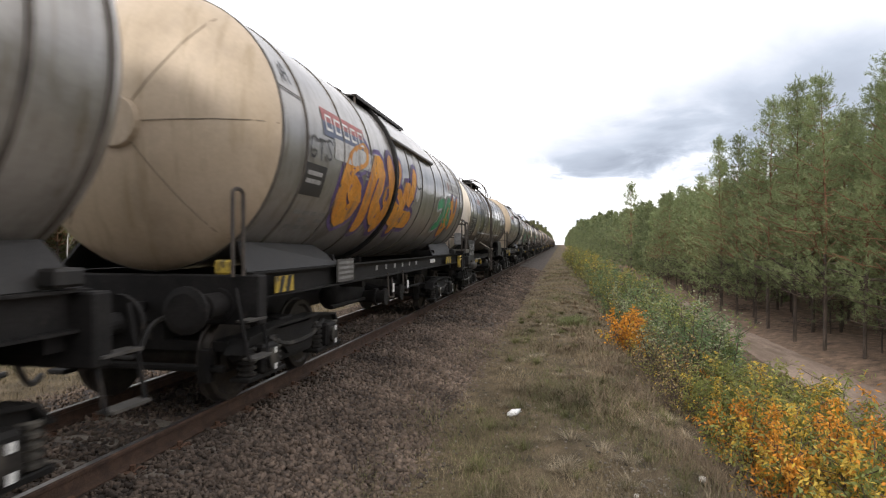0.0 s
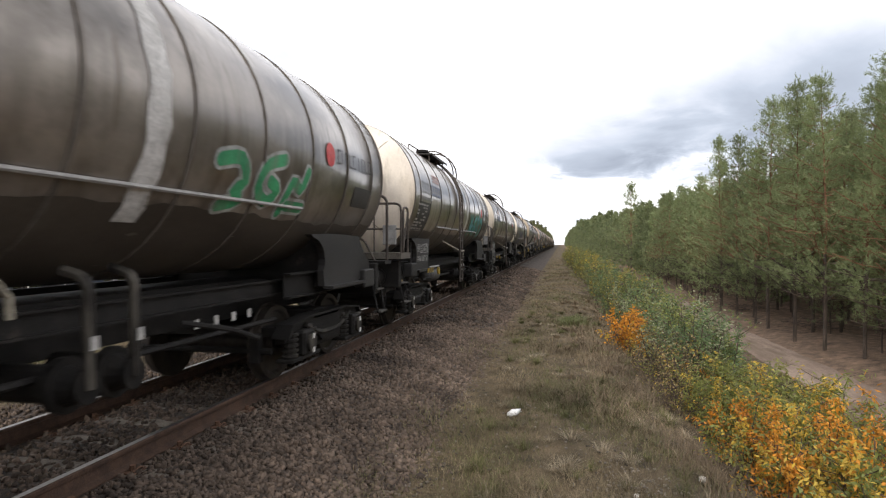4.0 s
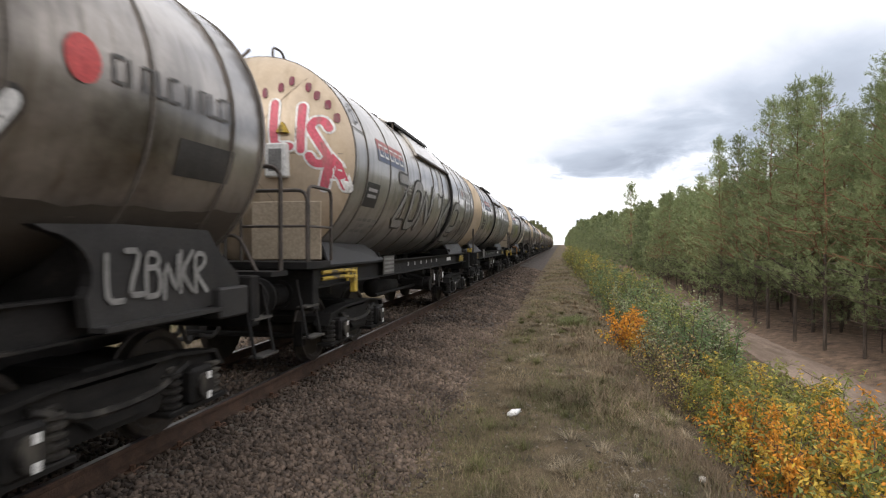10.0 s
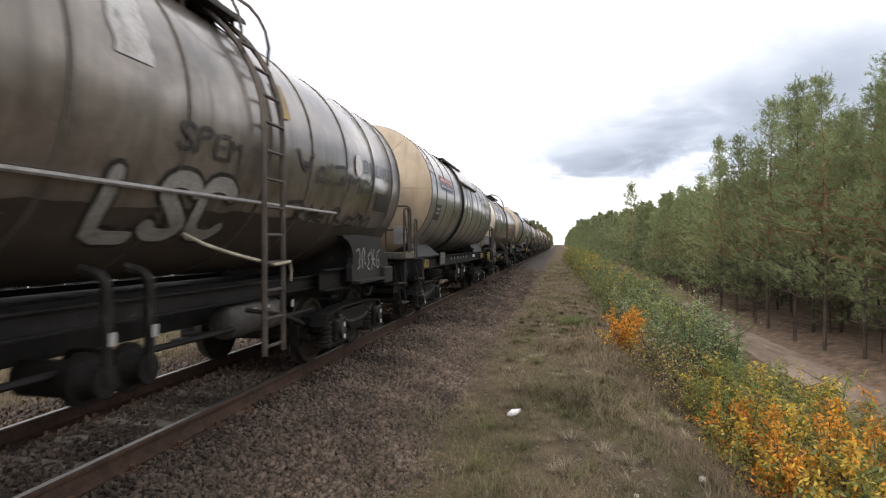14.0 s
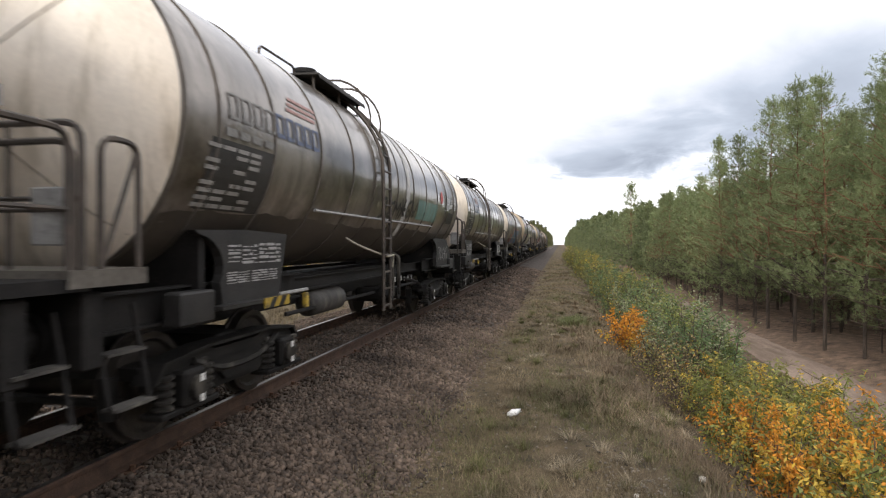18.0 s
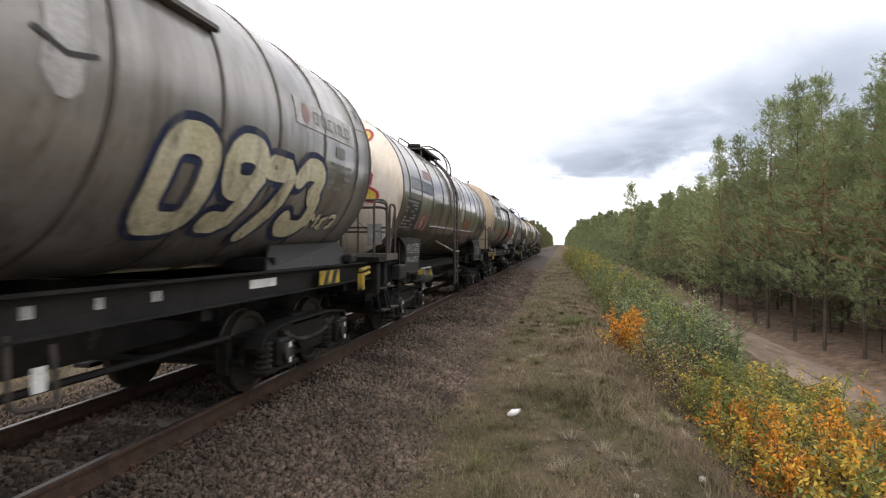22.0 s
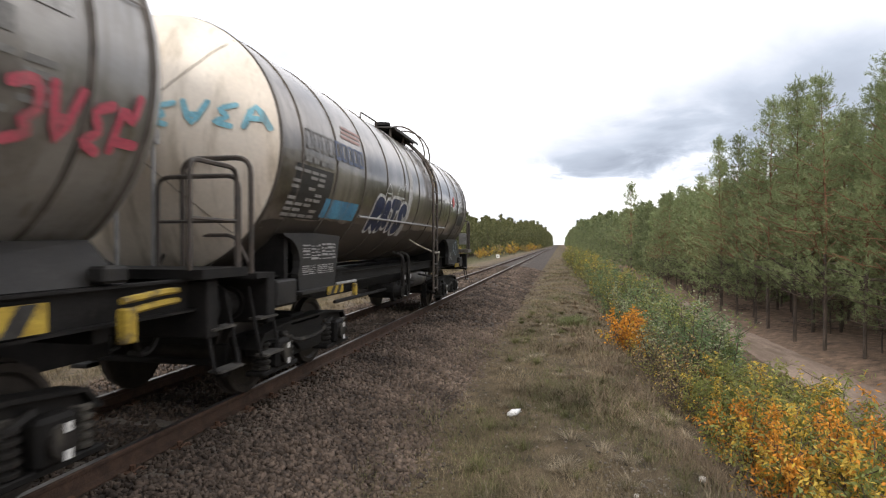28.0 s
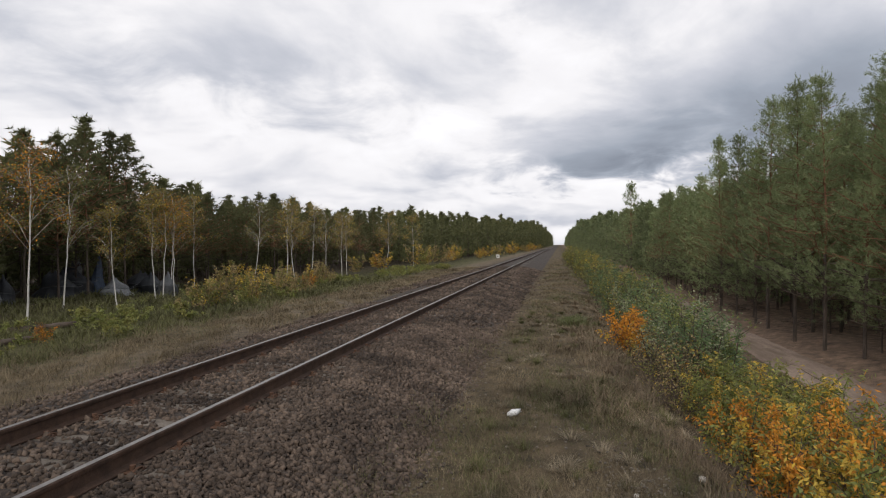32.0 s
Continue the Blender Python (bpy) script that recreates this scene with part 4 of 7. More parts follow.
    for e, half in ((-1, front), (1, rear)):
        steps(w, e, half - (1.0 if half > 7.5 else 0.6))
    e = -f
    part("end_platform", boxed(-1.40, 1.40, e * 6.9, e * 7.6, 1.40, 1.51), "platform", w, "grey end platform")
    for s in (1, -1):
        rail_part(w, [(s * 1.36, e * 6.94, 1.51), (s * 1.36, e * 6.94, 2.36), (s * 1.36, e * 7.30, 2.36), (s * 1.36, e * 7.30, 1.51)])
        rail_part(w, [(s * 1.36, e * 7.46, 1.51), (s * 1.36, e * 7.46, 2.42), (s * 0.35, e * 7.50, 2.42), (s * 0.35, e * 7.50, 1.51)])
        rail_part(w, [(s * 1.36, e * 7.46, 1.95), (s * 0.35, e * 7.50, 1.95)], 0.016)
        rail_part(w, [(s * 1.36, e * 6.96, 2.30), (s * 1.36, e * 7.28, 1.55)], 0.016)
        rail_part(w, [(s * 0.85, e * 7.48, 1.51), (s * 0.85, e * 7.48, 2.42)], 0.016)
    one("brake_wheel", "hand", w, lathe_y, [(e * 7.40, 0.0), (e * 7.40, 0.26), (e * 7.36, 0.28), (e * 7.32, 0.26), (e * 7.33, 0.0)], 1.95, -0.6, 16)
    part("document_box", boxed(1.02, 1.26, e * 7.50, e * 7.40, 1.66, 2.02, bevel=0.01), "plate", w, "pale document box")
    e = f
    part("corner_platform", boxed(-1.2, 1.40, e * 6.62, e * 7.0, 1.34, 1.39), "frame", w)
    rail_part(w, [(1.33, e * 6.98, 1.39), (1.33, e * 6.98, 2.5), (0.60, e * 6.98, 2.5), (0.60, e * 6.98, 1.39)], 0.026, 0.16)
    rail_part(w, [(1.2, e * 6.7, 1.39), (1.0, e * 6.7, 1.76), (0.3, e * 6.7, 1.76), (0.1, e * 6.7, 1.39)], 0.02, 0.1)
    part("signal_bracket", boxed(0.1, 0.5, -7.25, -7.19, 2.62, 2.76), "plate", w, "pale tail-signal bracket")
    rail_part(w, [(0.05, -7.22, 1.4), (0.05, -7.22, 2.95), (0.45, -7.22, 2.95), (0.45, -7.22, 1.4)], 0.022, 0.1, "signal_loop", "plate")
    one("end_plate", "white", w, lathe_y, [(-7.22, 0), (-7.22, 0.30), (-7.16, 0.32), (-7.10, 0.32)], Z - 0.1, -0.15, 20, label="pale round plate on the end")
    return w


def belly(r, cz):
    """A darker coat round the tank's underside; its upper edge runs uneven."""
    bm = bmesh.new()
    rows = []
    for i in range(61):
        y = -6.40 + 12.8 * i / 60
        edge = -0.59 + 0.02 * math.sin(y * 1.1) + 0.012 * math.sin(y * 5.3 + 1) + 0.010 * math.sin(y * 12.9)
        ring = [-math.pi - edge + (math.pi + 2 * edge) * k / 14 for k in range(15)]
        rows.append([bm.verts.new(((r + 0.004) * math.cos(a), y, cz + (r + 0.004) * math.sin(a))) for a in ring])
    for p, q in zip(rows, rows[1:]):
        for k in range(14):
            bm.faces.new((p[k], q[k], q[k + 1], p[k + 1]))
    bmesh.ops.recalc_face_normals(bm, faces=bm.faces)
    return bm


def deck_sheet(s, r, cz, y0, y1):
    """A bent grating: level beside the crown, with a turned-down edge."""
    bm = bmesh.new()
    z, wide = (cz + r - 0.10, 0.97) if r < 1.45 else (cz + 1.21, 1.04)
    xs = [(0.30, z + 0.02), (wide, z), (wide + 0.02, z - 0.05)]
    a = [[bm.verts.new((s * x, y, h)) for x, h in xs] for y in (y0, y1)]
    b = [[bm.verts.new((s * x, y, h - 0.025)) for x, h in xs] for y in (y0, y1)]
    for k in range(2):
        bm.faces.new((a[0][k], a[0][k + 1], a[1][k + 1], a[1][k]))
        bm.faces.new((b[0][k], b[1][k], b[1][k + 1], b[0][k + 1]))
        for i in (0, 1):
            bm.faces.new((a[i][k], a[i][k + 1], b[i][k + 1], b[i][k]))
    bm.faces.new((a[0][0], a[1][0], b[1][0], b[0][0])), bm.faces.new((a[0][2], a[1][2], b[1][2], b[0][2]))
    bmesh.ops.recalc_face_normals(bm, faces=bm.faces)
    return bm


def on_tank(r, cz, y, v, lift):
    """A point of the flank: y along the wagon, v metres above the axis, measured on the curve."""
    a = v / r
    return ((r + lift) * math.cos(a), y, cz + (r + lift) * math.sin(a))


def frame_mark(w, r, cz, y0, y1, v0, v1, wide, mat, label):
    """A plain hollow block in place of a letter."""
    bm = bmesh.new()
    flat_stroke(bm, r, cz, [(y0, v0), (y0, v1), (y1, v1), (y1, v0), (y0, v0)], wide, 0.010)
    part("letter_block", bm, mat, w, label)


def letter_row(r, cz, y0, y1, v0, v1):
    """Two words of five plain hollow shapes each."""
    bm = bmesh.new()
    step = (y1 - y0) / 10.6
    for k in range(10):
        a = y0 + (k + (0.6 if k > 4 else 0)) * step
        b = a + step * 0.62
        line = [[(a, v1), (a, v0), (b, v0)], [(a, v0), (a, v1), (b, v1), (b, v0)], [(a, v0), (a, v1)], [(b, v1), (a, v1), (a, v0), (b, v0)]][(k * 7 + 3) % 4]
        flat_stroke(bm, r, cz, line, 0.032, 0.011)
    return bm


def disc(bm, r, cz, y, v, rad, lift):
    c = bm.verts.new(on_tank(r, cz, y, v, lift))
    ring = [bm.verts.new(on_tank(r, cz, y + rad * math.cos(k * math.tau / 20), v + rad * math.sin(k * math.tau / 20), lift)) for k in range(20)]
    for k in range(20):
        bm.faces.new((c, ring[k], ring[(k + 1) % 20]))


def streak_patch(r, cz, y0, y1, v0, v1):
    """A brushed field with round, uneven ends."""
    rng = random.Random(2)
    bm = bmesh.new()
    n = 14
    rows = []
    for i in range(n + 1):
        q = i / n
        k = min(1.0, 3.2 * math.sqrt(max(0.01, q * (1 - q)))) * 0.5
        m = (y0 + y1) / 2 + rng.uniform(-0.015, 0.015)
        rows.append([bm.verts.new(on_tank(r, cz, m + s * (y1 - y0) * k, v0 + (v1 - v0) * q, 0.006)) for s in (-1, 1)])
    for p, q in zip(rows, rows[1:]):
        bm.faces.new((p[0], p[1], q[1], q[0]))
    return bm


def ribbon(bm, place, pts, width, lift):
    """One brush stroke with mitred bends and round ends, laid by place(u, v, lift)."""
    half = width / 2
    path = []
    for a, b in zip(pts, pts[1:]):
        n = max(1, int(math.dist(a, b) / 0.15))
        path += [(a[0] + (b[0] - a[0]) * i / n, a[1] + (b[1] - a[1]) * i / n) for i in range(n)]
    path.append(pts[-1])
    rows = []
    last = len(path) - 1
    for i, p in enumerate(path):
        a, b = path[max(i - 1, 0)], path[min(i + 1, last)]
        dx, dy = b[0] - a[0], b[1] - a[1]
        ln = math.hypot(dx, dy) or 1
        rows.append((p, dx / ln, dy / ln, lift + 0.0009 * i / max(1, last)))
    rings = [[bm.verts.new(place(p[0] - s * dy * half, p[1] + s * dx * half, k)) for s in (-1, 1)] for p, dx, dy, k in rows]
    for q, r in zip(rings, rings[1:]):
        bm.faces.new((q[0], r[0], r[1], q[1]))
    for (p, dx, dy, k), ring, way in ((rows[0], rings[0], -1), (rows[-1], rings[-1], 1)):
        arc = [bm.verts.new(place(p[0] + half * (way * dx * math.cos(t) + dy * math.sin(t)), p[1] + half * (way * dy * math.cos(t) - dx * math.sin(t)), k)) for t in (0.9, 0.3, -0.3, -0.9)]
        bm.faces.new([ring[0]] + arc + [ring[1]] if way > 0 else [ring[1]] + arc[::-1] + [ring[0]])


def flat_stroke(bm, r, cz, pts, width, lift):
    ribbon(bm, lambda u, v, k: on_tank(r, cz, u, v, k), pts, width, lift)


# strokes of painted characters on a grid of 4 by 6, and free shapes (a to h)
STROKES = {"A": "00 26 40|12 32", "B": "00 06 36 45 34 04|34 43 41 30 00", "C": "45 36 16 05 01 10 30 41", "E": "40 00 06 46|03 33", "G": "45 36 16 05 01 10 30 42 22",
           "I": "20 26", "K": "00 06|46 03 40", "L": "06 00 40", "M": "00 06 23 46 40", "N": "00 06 40 46", "O": "10 01 05 16 36 45 41 30 10", "P": "00 06 36 45 34 03", "R": "00 06 36 45 34 03 40",
           "S": "45 36 16 05 14 32 41 30 10 01", "T": "06 46|26 20", "Z": "06 46 00 40", "1": "15 26 20", "3": "05 16 36 45 34 23 34 43 41 30 10 01", "9": "44 33 13 05 16 36 45 30 10", "0": "10 01 05 16 36 45 41 30 10", "7": "06 46 10",
           "q": "12 42 45 36 16 05 01 10 40", "a": "00 15 33 46|11 41", "b": "05 36 43 22 41 10", "c": "46 15 02 20 42 23", "d": "00 06 22 46 40", "e": "45 14 32 01 30", "f": "06 20 46|13 33", "g": "10 03 16 35 22 41", "h": "00 36|06 22 41|03 43"}


def strokes_of(word, u0, u1, v0, v1, seed, jitter=0.0):
    rng = random.Random(seed)
    step = (u1 - u0) / len(word)
    for i, ch in enumerate(word):
        if ch == " ":
            continue
        tilt, dv = rng.uniform(-jitter, jitter), rng.uniform(-jitter, jitter) * (v1 - v0)
        for line in STROKES[ch].split("|"):
            yield soft_line([(u0 + i * step + step * (0.12 + 0.19 * int(p[0])) + tilt * int(p[1]) / 6 * step, v0 + dv + (v1 - v0) * int(p[1]) / 6) for p in line.split()])


def soft_line(pts):
    """Rounds the corners of a brush stroke."""
    out = [pts[0]]
    for a, b, c in zip(pts, pts[1:], pts[2:]):
        if out and pts[0] == pts[-1] and len(pts) < 4:
            break
        p, q = ((b[0] * 0.62 + e[0] * 0.38, b[1] * 0.62 + e[1] * 0.38) for e in (a, c))
        out += [p, (p[0] * 0.25 + b[0] * 0.5 + q[0] * 0.25, p[1] * 0.25 + b[1] * 0.5 + q[1] * 0.25), q]
    return out + [pts[-1]]


def painted(w, place, word, u0, u1, v0, v1, fill, line, width, seed, label="", jitter=0.0):
    """A painted word or shape: an outline below and a fill above."""
    coats = ([("paint_outline", line, width * 1.55, 0.008)] if line else []) + [("paint", fill, width, 0.014)]
    for name, mat, wide, lift in coats:
        bm = bmesh.new()
        for j, pts in enumerate(strokes_of(word, u0, u1, v0, v1, seed, jitter)):
            ribbon(bm, place, pts, wide, lift + 0.0011 * (j % 4))
        tagged(part(name, bm, mat, w, label), kind="stuff")


def glyphs(w, r, cz, word, y0, y1, v0, v1, fill, line, width, seed, label="", jitter=0.0):
    painted(w, lambda u, v, k: on_tank(r, cz, u, v, k), word, y0, y1, v0, v1, fill, line, width, seed, label, jitter)


def end_glyphs(w, kind, word, x0, x1, z0, z1, fill, line, width, seed, label="", jitter=0.0):
    r, cz, half, dome = (R_A, Z_A, H_A, DOME_A) if kind == "A" else (R_B, Z_B, H_B, DOME_B)

    def place(u, v, k):
        q = min(0.99, math.hypot(u, v) / r)
        return (u, -half - dome_y(dome, q) - k - 0.006, cz + v)
    painted(w, place, word, x0, x1, z0, z1, fill, line, width, seed, label, jitter)


for key, a, b in (("pale", (0.42, 0.41, 0.39), (0.55, 0.54, 0.52)), ("stencil_pale", (0.25, 0.24, 0.225), (0.32, 0.31, 0.29)), ("stencil_dark", (0.045, 0.042, 0.038), (0.085, 0.08, 0.07)),
                  ("blue_faded", (0.075, 0.095, 0.16), (0.12, 0.145, 0.21)), ("red_faded", (0.30, 0.155, 0.135), (0.39, 0.23, 0.20)), ("logo_red", (0.31, 0.075, 0.07), (0.42, 0.135, 0.12)), ("rope", (0.33, 0.30, 0.23), (0.48, 0.44, 0.35)),
                  ("platform", (0.085, 0.075, 0.065), (0.16, 0.145, 0.125)), ("placard", (0.40, 0.27, 0.04), (0.10, 0.08, 0.10)), ("step", (0.045, 0.042, 0.039), (0.095, 0.089, 0.082)), ("bogie_light", (0.013, 0.012, 0.011), (0.032, 0.0285, 0.025)),
                  ("p_orange", (0.50, 0.19, 0.02), (0.66, 0.30, 0.04)), ("p_green", (0.03, 0.20, 0.09), (0.05, 0.30, 0.13)), ("p_black", (0.018, 0.017, 0.016), (0.04, 0.037, 0.034)),
                  ("p_grey", (0.235, 0.23, 0.215), (0.33, 0.322, 0.30)), ("p_silver", (0.30, 0.305, 0.295), (0.44, 0.445, 0.43)), ("p_teal", (0.06, 0.22, 0.24), (0.12, 0.36, 0.37)), ("p_red", (0.40, 0.04, 0.05), (0.56, 0.09, 0.09)),
                  ("p_pink", (0.55, 0.20, 0.30), (0.68, 0.33, 0.42)), ("p_lime", (0.38, 0.42, 0.06), (0.52, 0.55, 0.12)), ("p_navy", (0.014, 0.022, 0.06), (0.03, 0.045, 0.11)),
                  ("p_white", (0.60, 0.60, 0.58), (0.76, 0.76, 0.74)), ("p_sky", (0.05, 0.19, 0.32), (0.10, 0.30, 0.44)), ("p_lilac", (0.34, 0.21, 0.34), (0.44, 0.29, 0.44)),
                  ("p_yellow", (0.62, 0.46, 0.06), (0.75, 0.60, 0.16)), ("p_purple", (0.08, 0.05, 0.15), (0.15, 0.10, 0.24)), ("p_brick", (0.22, 0.06, 0.03), (0.32, 0.10, 0.05))):
    M[key] = material(key + "_coat", two(a, b), 0.5, 0, 2.5, 5, 30, 0.03, coat=[((0.16, 0.145, 0.12), 3.0, 0.50, 0.80, (2, 2, 0.4)), ((0.09, 0.08, 0.065), 9.0, 0.60, 0.72, (1, 1, 0.3))])
M["air_tank"] = material("dull_grey_steel", two((0.06, 0.056, 0.05), (0.12, 0.11, 0.10)), 0.55, 0.2, 3, 4, 40, 0.1)
M["stencil"] = material("faded_grey_stencil", two((0.16, 0.155, 0.145), (0.24, 0.235, 0.22)), 0.6, 0, 5, 4, 40, 0.05)
for key in ("step", "bogie_light", "platform"):
    M[key].node_tree.nodes["Principled BSDF"].inputs["Specular IOR Level"].default_value = 0.15
# darker brown than the flank, for the lower part of the B tanks
M["belly"] = material("dark_belly_paint", two((0.055, 0.045, 0.036), (0.108, 0.091, 0.073)), 0.45, 0.25, 1.2, 6, 22, 0.02, (1, 0.6, 1), grain=(0.9, 1.08),
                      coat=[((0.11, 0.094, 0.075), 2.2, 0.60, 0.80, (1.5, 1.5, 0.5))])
M["stripe_dull"] = material("worn_yellow_band", two((0.20, 0.15, 0.05), (0.34, 0.26, 0.09)), 0.7, 0, 8, 5, 40, 0.1)
M["shield"] = material("dull_tan_sheet", two((0.36, 0.29, 0.205), (0.40, 0.325, 0.235)), 0.6, 0, 2, 5, 30, 0.05)
M["rusty_orange"] = material("rust_orange_paint", two((0.30, 0.13, 0.03), (0.42, 0.20, 0.05)), 0.7, 0, 8, 5, 40, 0.1)


def boxed_patch(r, cz, y0, y1, z0, z1, lift=0.006):
    bm = bmesh.new()
    patch(bm, r, cz, y0, y1, z0, z1, lift, 1, 6)
    return bm



# the train, from the leading wagon on: kind, end platform, place of the rear rim at the start
TRAIN = [("A", 1, 3.33), ("A", 0, 17.05), ("B", 1, 31.43), ("A", 1, 45.52), ("B", 1, 60.01), ("B", 1, 74.57), ("B", 1, 89.06), ("B", 0, 103.59), ("A", 1, 117.56),
         ("B", 1, 132.1), ("A", 1, 145.93), ("A", 0, 159.45), ("A", 1, 173.37), ("B", 0, 187.77), ("A", 0, 201.57), ("B", 1, 216.16), ("A", 0, 229.89), ("B", 1, 244.53),
         ("B", 1, 258.85), ("B", 1, 273.49), ("A", 0, 287.23), ("B", 1, 301.73), ("A", 1, 315.75), ("B", 1, 330.11), ("B", 1, 344.56), ("A", 0, 358.48), ("B", 0, 372.85),
         ]
MODELS = {("A", 0): build_a(False), ("A", 1): build_a(True), ("B", 0): build_b(False), ("B", 1): build_b(True)}
WAGONS = []
used = set()
for kind, plat, rear in TRAIN:
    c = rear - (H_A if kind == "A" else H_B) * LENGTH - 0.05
    model = MODELS[kind, plat]
    if (kind, plat) in used:
        w = copy_thing(model, pose(TRACK_X, c, 0))
    else:
        w = model
        w.matrix_basis = pose(TRACK_X, c, 0)
        used.add((kind, plat))
    tagged(w, "grey tank wagon with a dark strap and cream end" if kind == "A" else "weathered brown-grey tank wagon with side ladder and cream end", "tank wagon", "wagons of the train")
    WAGONS.append((w, kind, c))


# ---- trees ----
def blades(rng, centres, count, length, width, flat=0.6):
    """Many small triangles about each centre: needles."""
    n = len(centres) * count
    c = np.repeat(np.asarray(centres), count, 0)
    d = rng.normal(size=(n, 3))
    d[:, 2] = d[:, 2] * flat + 0.55
    d /= np.linalg.norm(d, axis=1, keepdims=True)
    s = np.cross(d, rng.normal(size=(n, 3)))
    s /= np.linalg.norm(s, axis=1, keepdims=True)
    ln = length * rng.uniform(0.6, 1.3, (n, 1))
    a = c + d * ln * 0.1
    v = np.stack([a - s * width, a + s * width, c + d * ln], 1).reshape(-1, 3)
    return v, np.arange(3 * n).reshape(-1, 3)


def shoots(rng, centres, ways, per, needles, length, width):
    """Upright shoots about each centre, each set round with narrow needles."""
    n = len(centres) * per
    c = np.repeat(np.asarray(centres), per, 0) + rng.normal(size=(n, 3)) * 0.09
    d = np.repeat(np.asarray(ways), per, 0) * 0.6 + rng.normal(size=(n, 3)) * 0.38
    d[:, 2] += 0.75
    d /= np.linalg.norm(d, axis=1, keepdims=True)
    long = rng.uniform(0.16, 0.36, (n, 1))
    c, d, long = (np.repeat(q, needles, 0) for q in (c, d, long))
    n *= needles
    p = c + d * long * rng.uniform(0, 1, (n, 1))
    r = np.cross(d, rng.normal(size=(n, 3)))
    r /= np.linalg.norm(r, axis=1, keepdims=True)
    way = d * 0.72 + r * 0.69
    s = np.cross(way, rng.normal(size=(n, 3)))
    s /= np.linalg.norm(s, axis=1, keepdims=True)
    ln = length * rng.uniform(0.7, 1.25, (n, 1))
    v = np.stack([p - s * width, p + s * width, p + way * ln], 1).reshape(-1, 3)
    return v, np.arange(3 * n).reshape(-1, 3)


def pine_arrays(seed, h, base, spread, whorls, per, clumps, count, length, width, limbs=True, tufts=0):
    """Trunk with limbs (a bmesh) and needle triangles of one pine; tufts: shoots at each clump."""
    rng = np.random.default_rng(seed)
    bm = bmesh.new()
    lean = rng.normal(size=2) * 0.012 * h
    n = 7 if limbs else 4
    rings = []
    for i, q in enumerate(np.linspace(-0.03, 1, 9)):
        sway = rng.normal(size=2) * 0.004 * h * min(1, q * 3) if 0 < i < 8 else (0, 0)
        p = Vector((lean[0] * q * q + sway[0], lean[1] * q * q + sway[1], q * h))
        r = 0.0074 * h * (1 - 0.93 * i / 8)
        rings.append([bm.verts.new(p + Vector((math.cos(k * math.tau / n), math.sin(k * math.tau / n), 0)) * r) for k in range(n)])
    for a, b in zip(rings, rings[1:]):
        for k in range(n):
            bm.faces.new((a[k], a[(k + 1) % n], b[(k + 1) % n], b[k]))
    centres, ways = [], []
    for i in range(whorls):
        bias = rng.uniform(0, math.tau)
        for k in range(per):
            q = base + (1 - base) * (i + rng.uniform(0, 0.55)) / whorls
            rel = (q - base) / (1 - base)
            reach = spread * 1.2 * (1 - rel) ** 0.95 * (0.62 + 0.38 * min(1, rel * 4)) + 0.10
            az = bias + k * math.tau / per + rng.normal() * 0.35
            ln = reach * rng.uniform(0.45, 1.25)
            rise = rng.uniform(0.05, 0.75) * ln
            p0 = Vector((lean[0] * q * q, lean[1] * q * q, q * h))
            tip = p0 + Vector((math.cos(az) * ln, math.sin(az) * ln, rise))
            if limbs:
                mid = p0.lerp(tip, 0.5) - Vector((0, 0, 0.06 * ln))
                tube(bm, [p0, mid, tip], 0.010 + 0.012 * (1 - rel), 3)
            for f in np.linspace(0.5, 1.0, clumps):
                j = rng.normal(size=3) * 0.10 * (1 + ln * 0.6)
                centres.append(np.array(p0.lerp(tip, f)) + j * np.array([1, 1, 0.6]))
                ways.append((math.cos(az), math.sin(az), 0.2))
    for q in (0.90, 0.92, 0.94, 0.96, 0.975, 0.985, 1.0):
        centres.append(np.array([lean[0], lean[1], h * q]))
        ways.append((0, 0, 1.2))
    if limbs:
        for i in range(12):
            q = rng.uniform(0.08, base + 0.1)
            az = rng.uniform(0, math.tau)
            p0 = Vector((0, 0, q * h))
            rod(bm, p0, p0 + Vector((math.cos(az), math.sin(az), -0.1)) * rng.uniform(0.3, 1.2), 0.012, 3, 0.004)
    v, f = shoots(rng, centres, ways, tufts, count, length, width) if tufts else blades(rng, centres, count, length, width, 0.7)
    return bm, v, f


def pine_meshes(mat, *args, **kw):
    """Trunk, grey-brown below and orange above, and crown."""
    bm, v, f = pine_arrays(*args, **kw)
    h = args[1]
    for q in bm.faces:
        q.material_index = 1 if q.calc_center_median().z > 0.33 * h else 0
    trunk = bpy.data.meshes.new("trunk")
    bm.to_mesh(trunk)
    bm.free()
    trunk.materials.append(M["bark"])
    trunk.materials.append(M["bark_upper"])
    return trunk, data_mesh("crown", v, f, mat)


M["bark_upper"] = material("upper_pine_bark", two((0.17, 0.085, 0.045), (0.30, 0.165, 0.095)), 0.9, 0, 5, 5, 25, 0.5, (1, 1, 0.3), random_tint=0.2)
NEAR_PINES = [pine_meshes("needles", 10 + i, h, b, s, 19, 6, 5, 11, 0.12, 0.0115, tufts=3) for i, (h, b, s) in enumerate(((10.5, 0.12, 1.75), (10.6, 0.17, 1.65), (9.7, 0.09, 1.9), (10.4, 0.20, 1.6), (9.8, 0.14, 1.8)))]
MID_PINES = [pine_meshes("needles", 30 + i, h, b, s, 17, 6, 4, 9, 0.19, 0.021, tufts=2) for i, (h, b, s) in enumerate(((9.8, 0.10, 1.75), (10.3, 0.14, 1.65), (9.4, 0.08, 1.8)))]
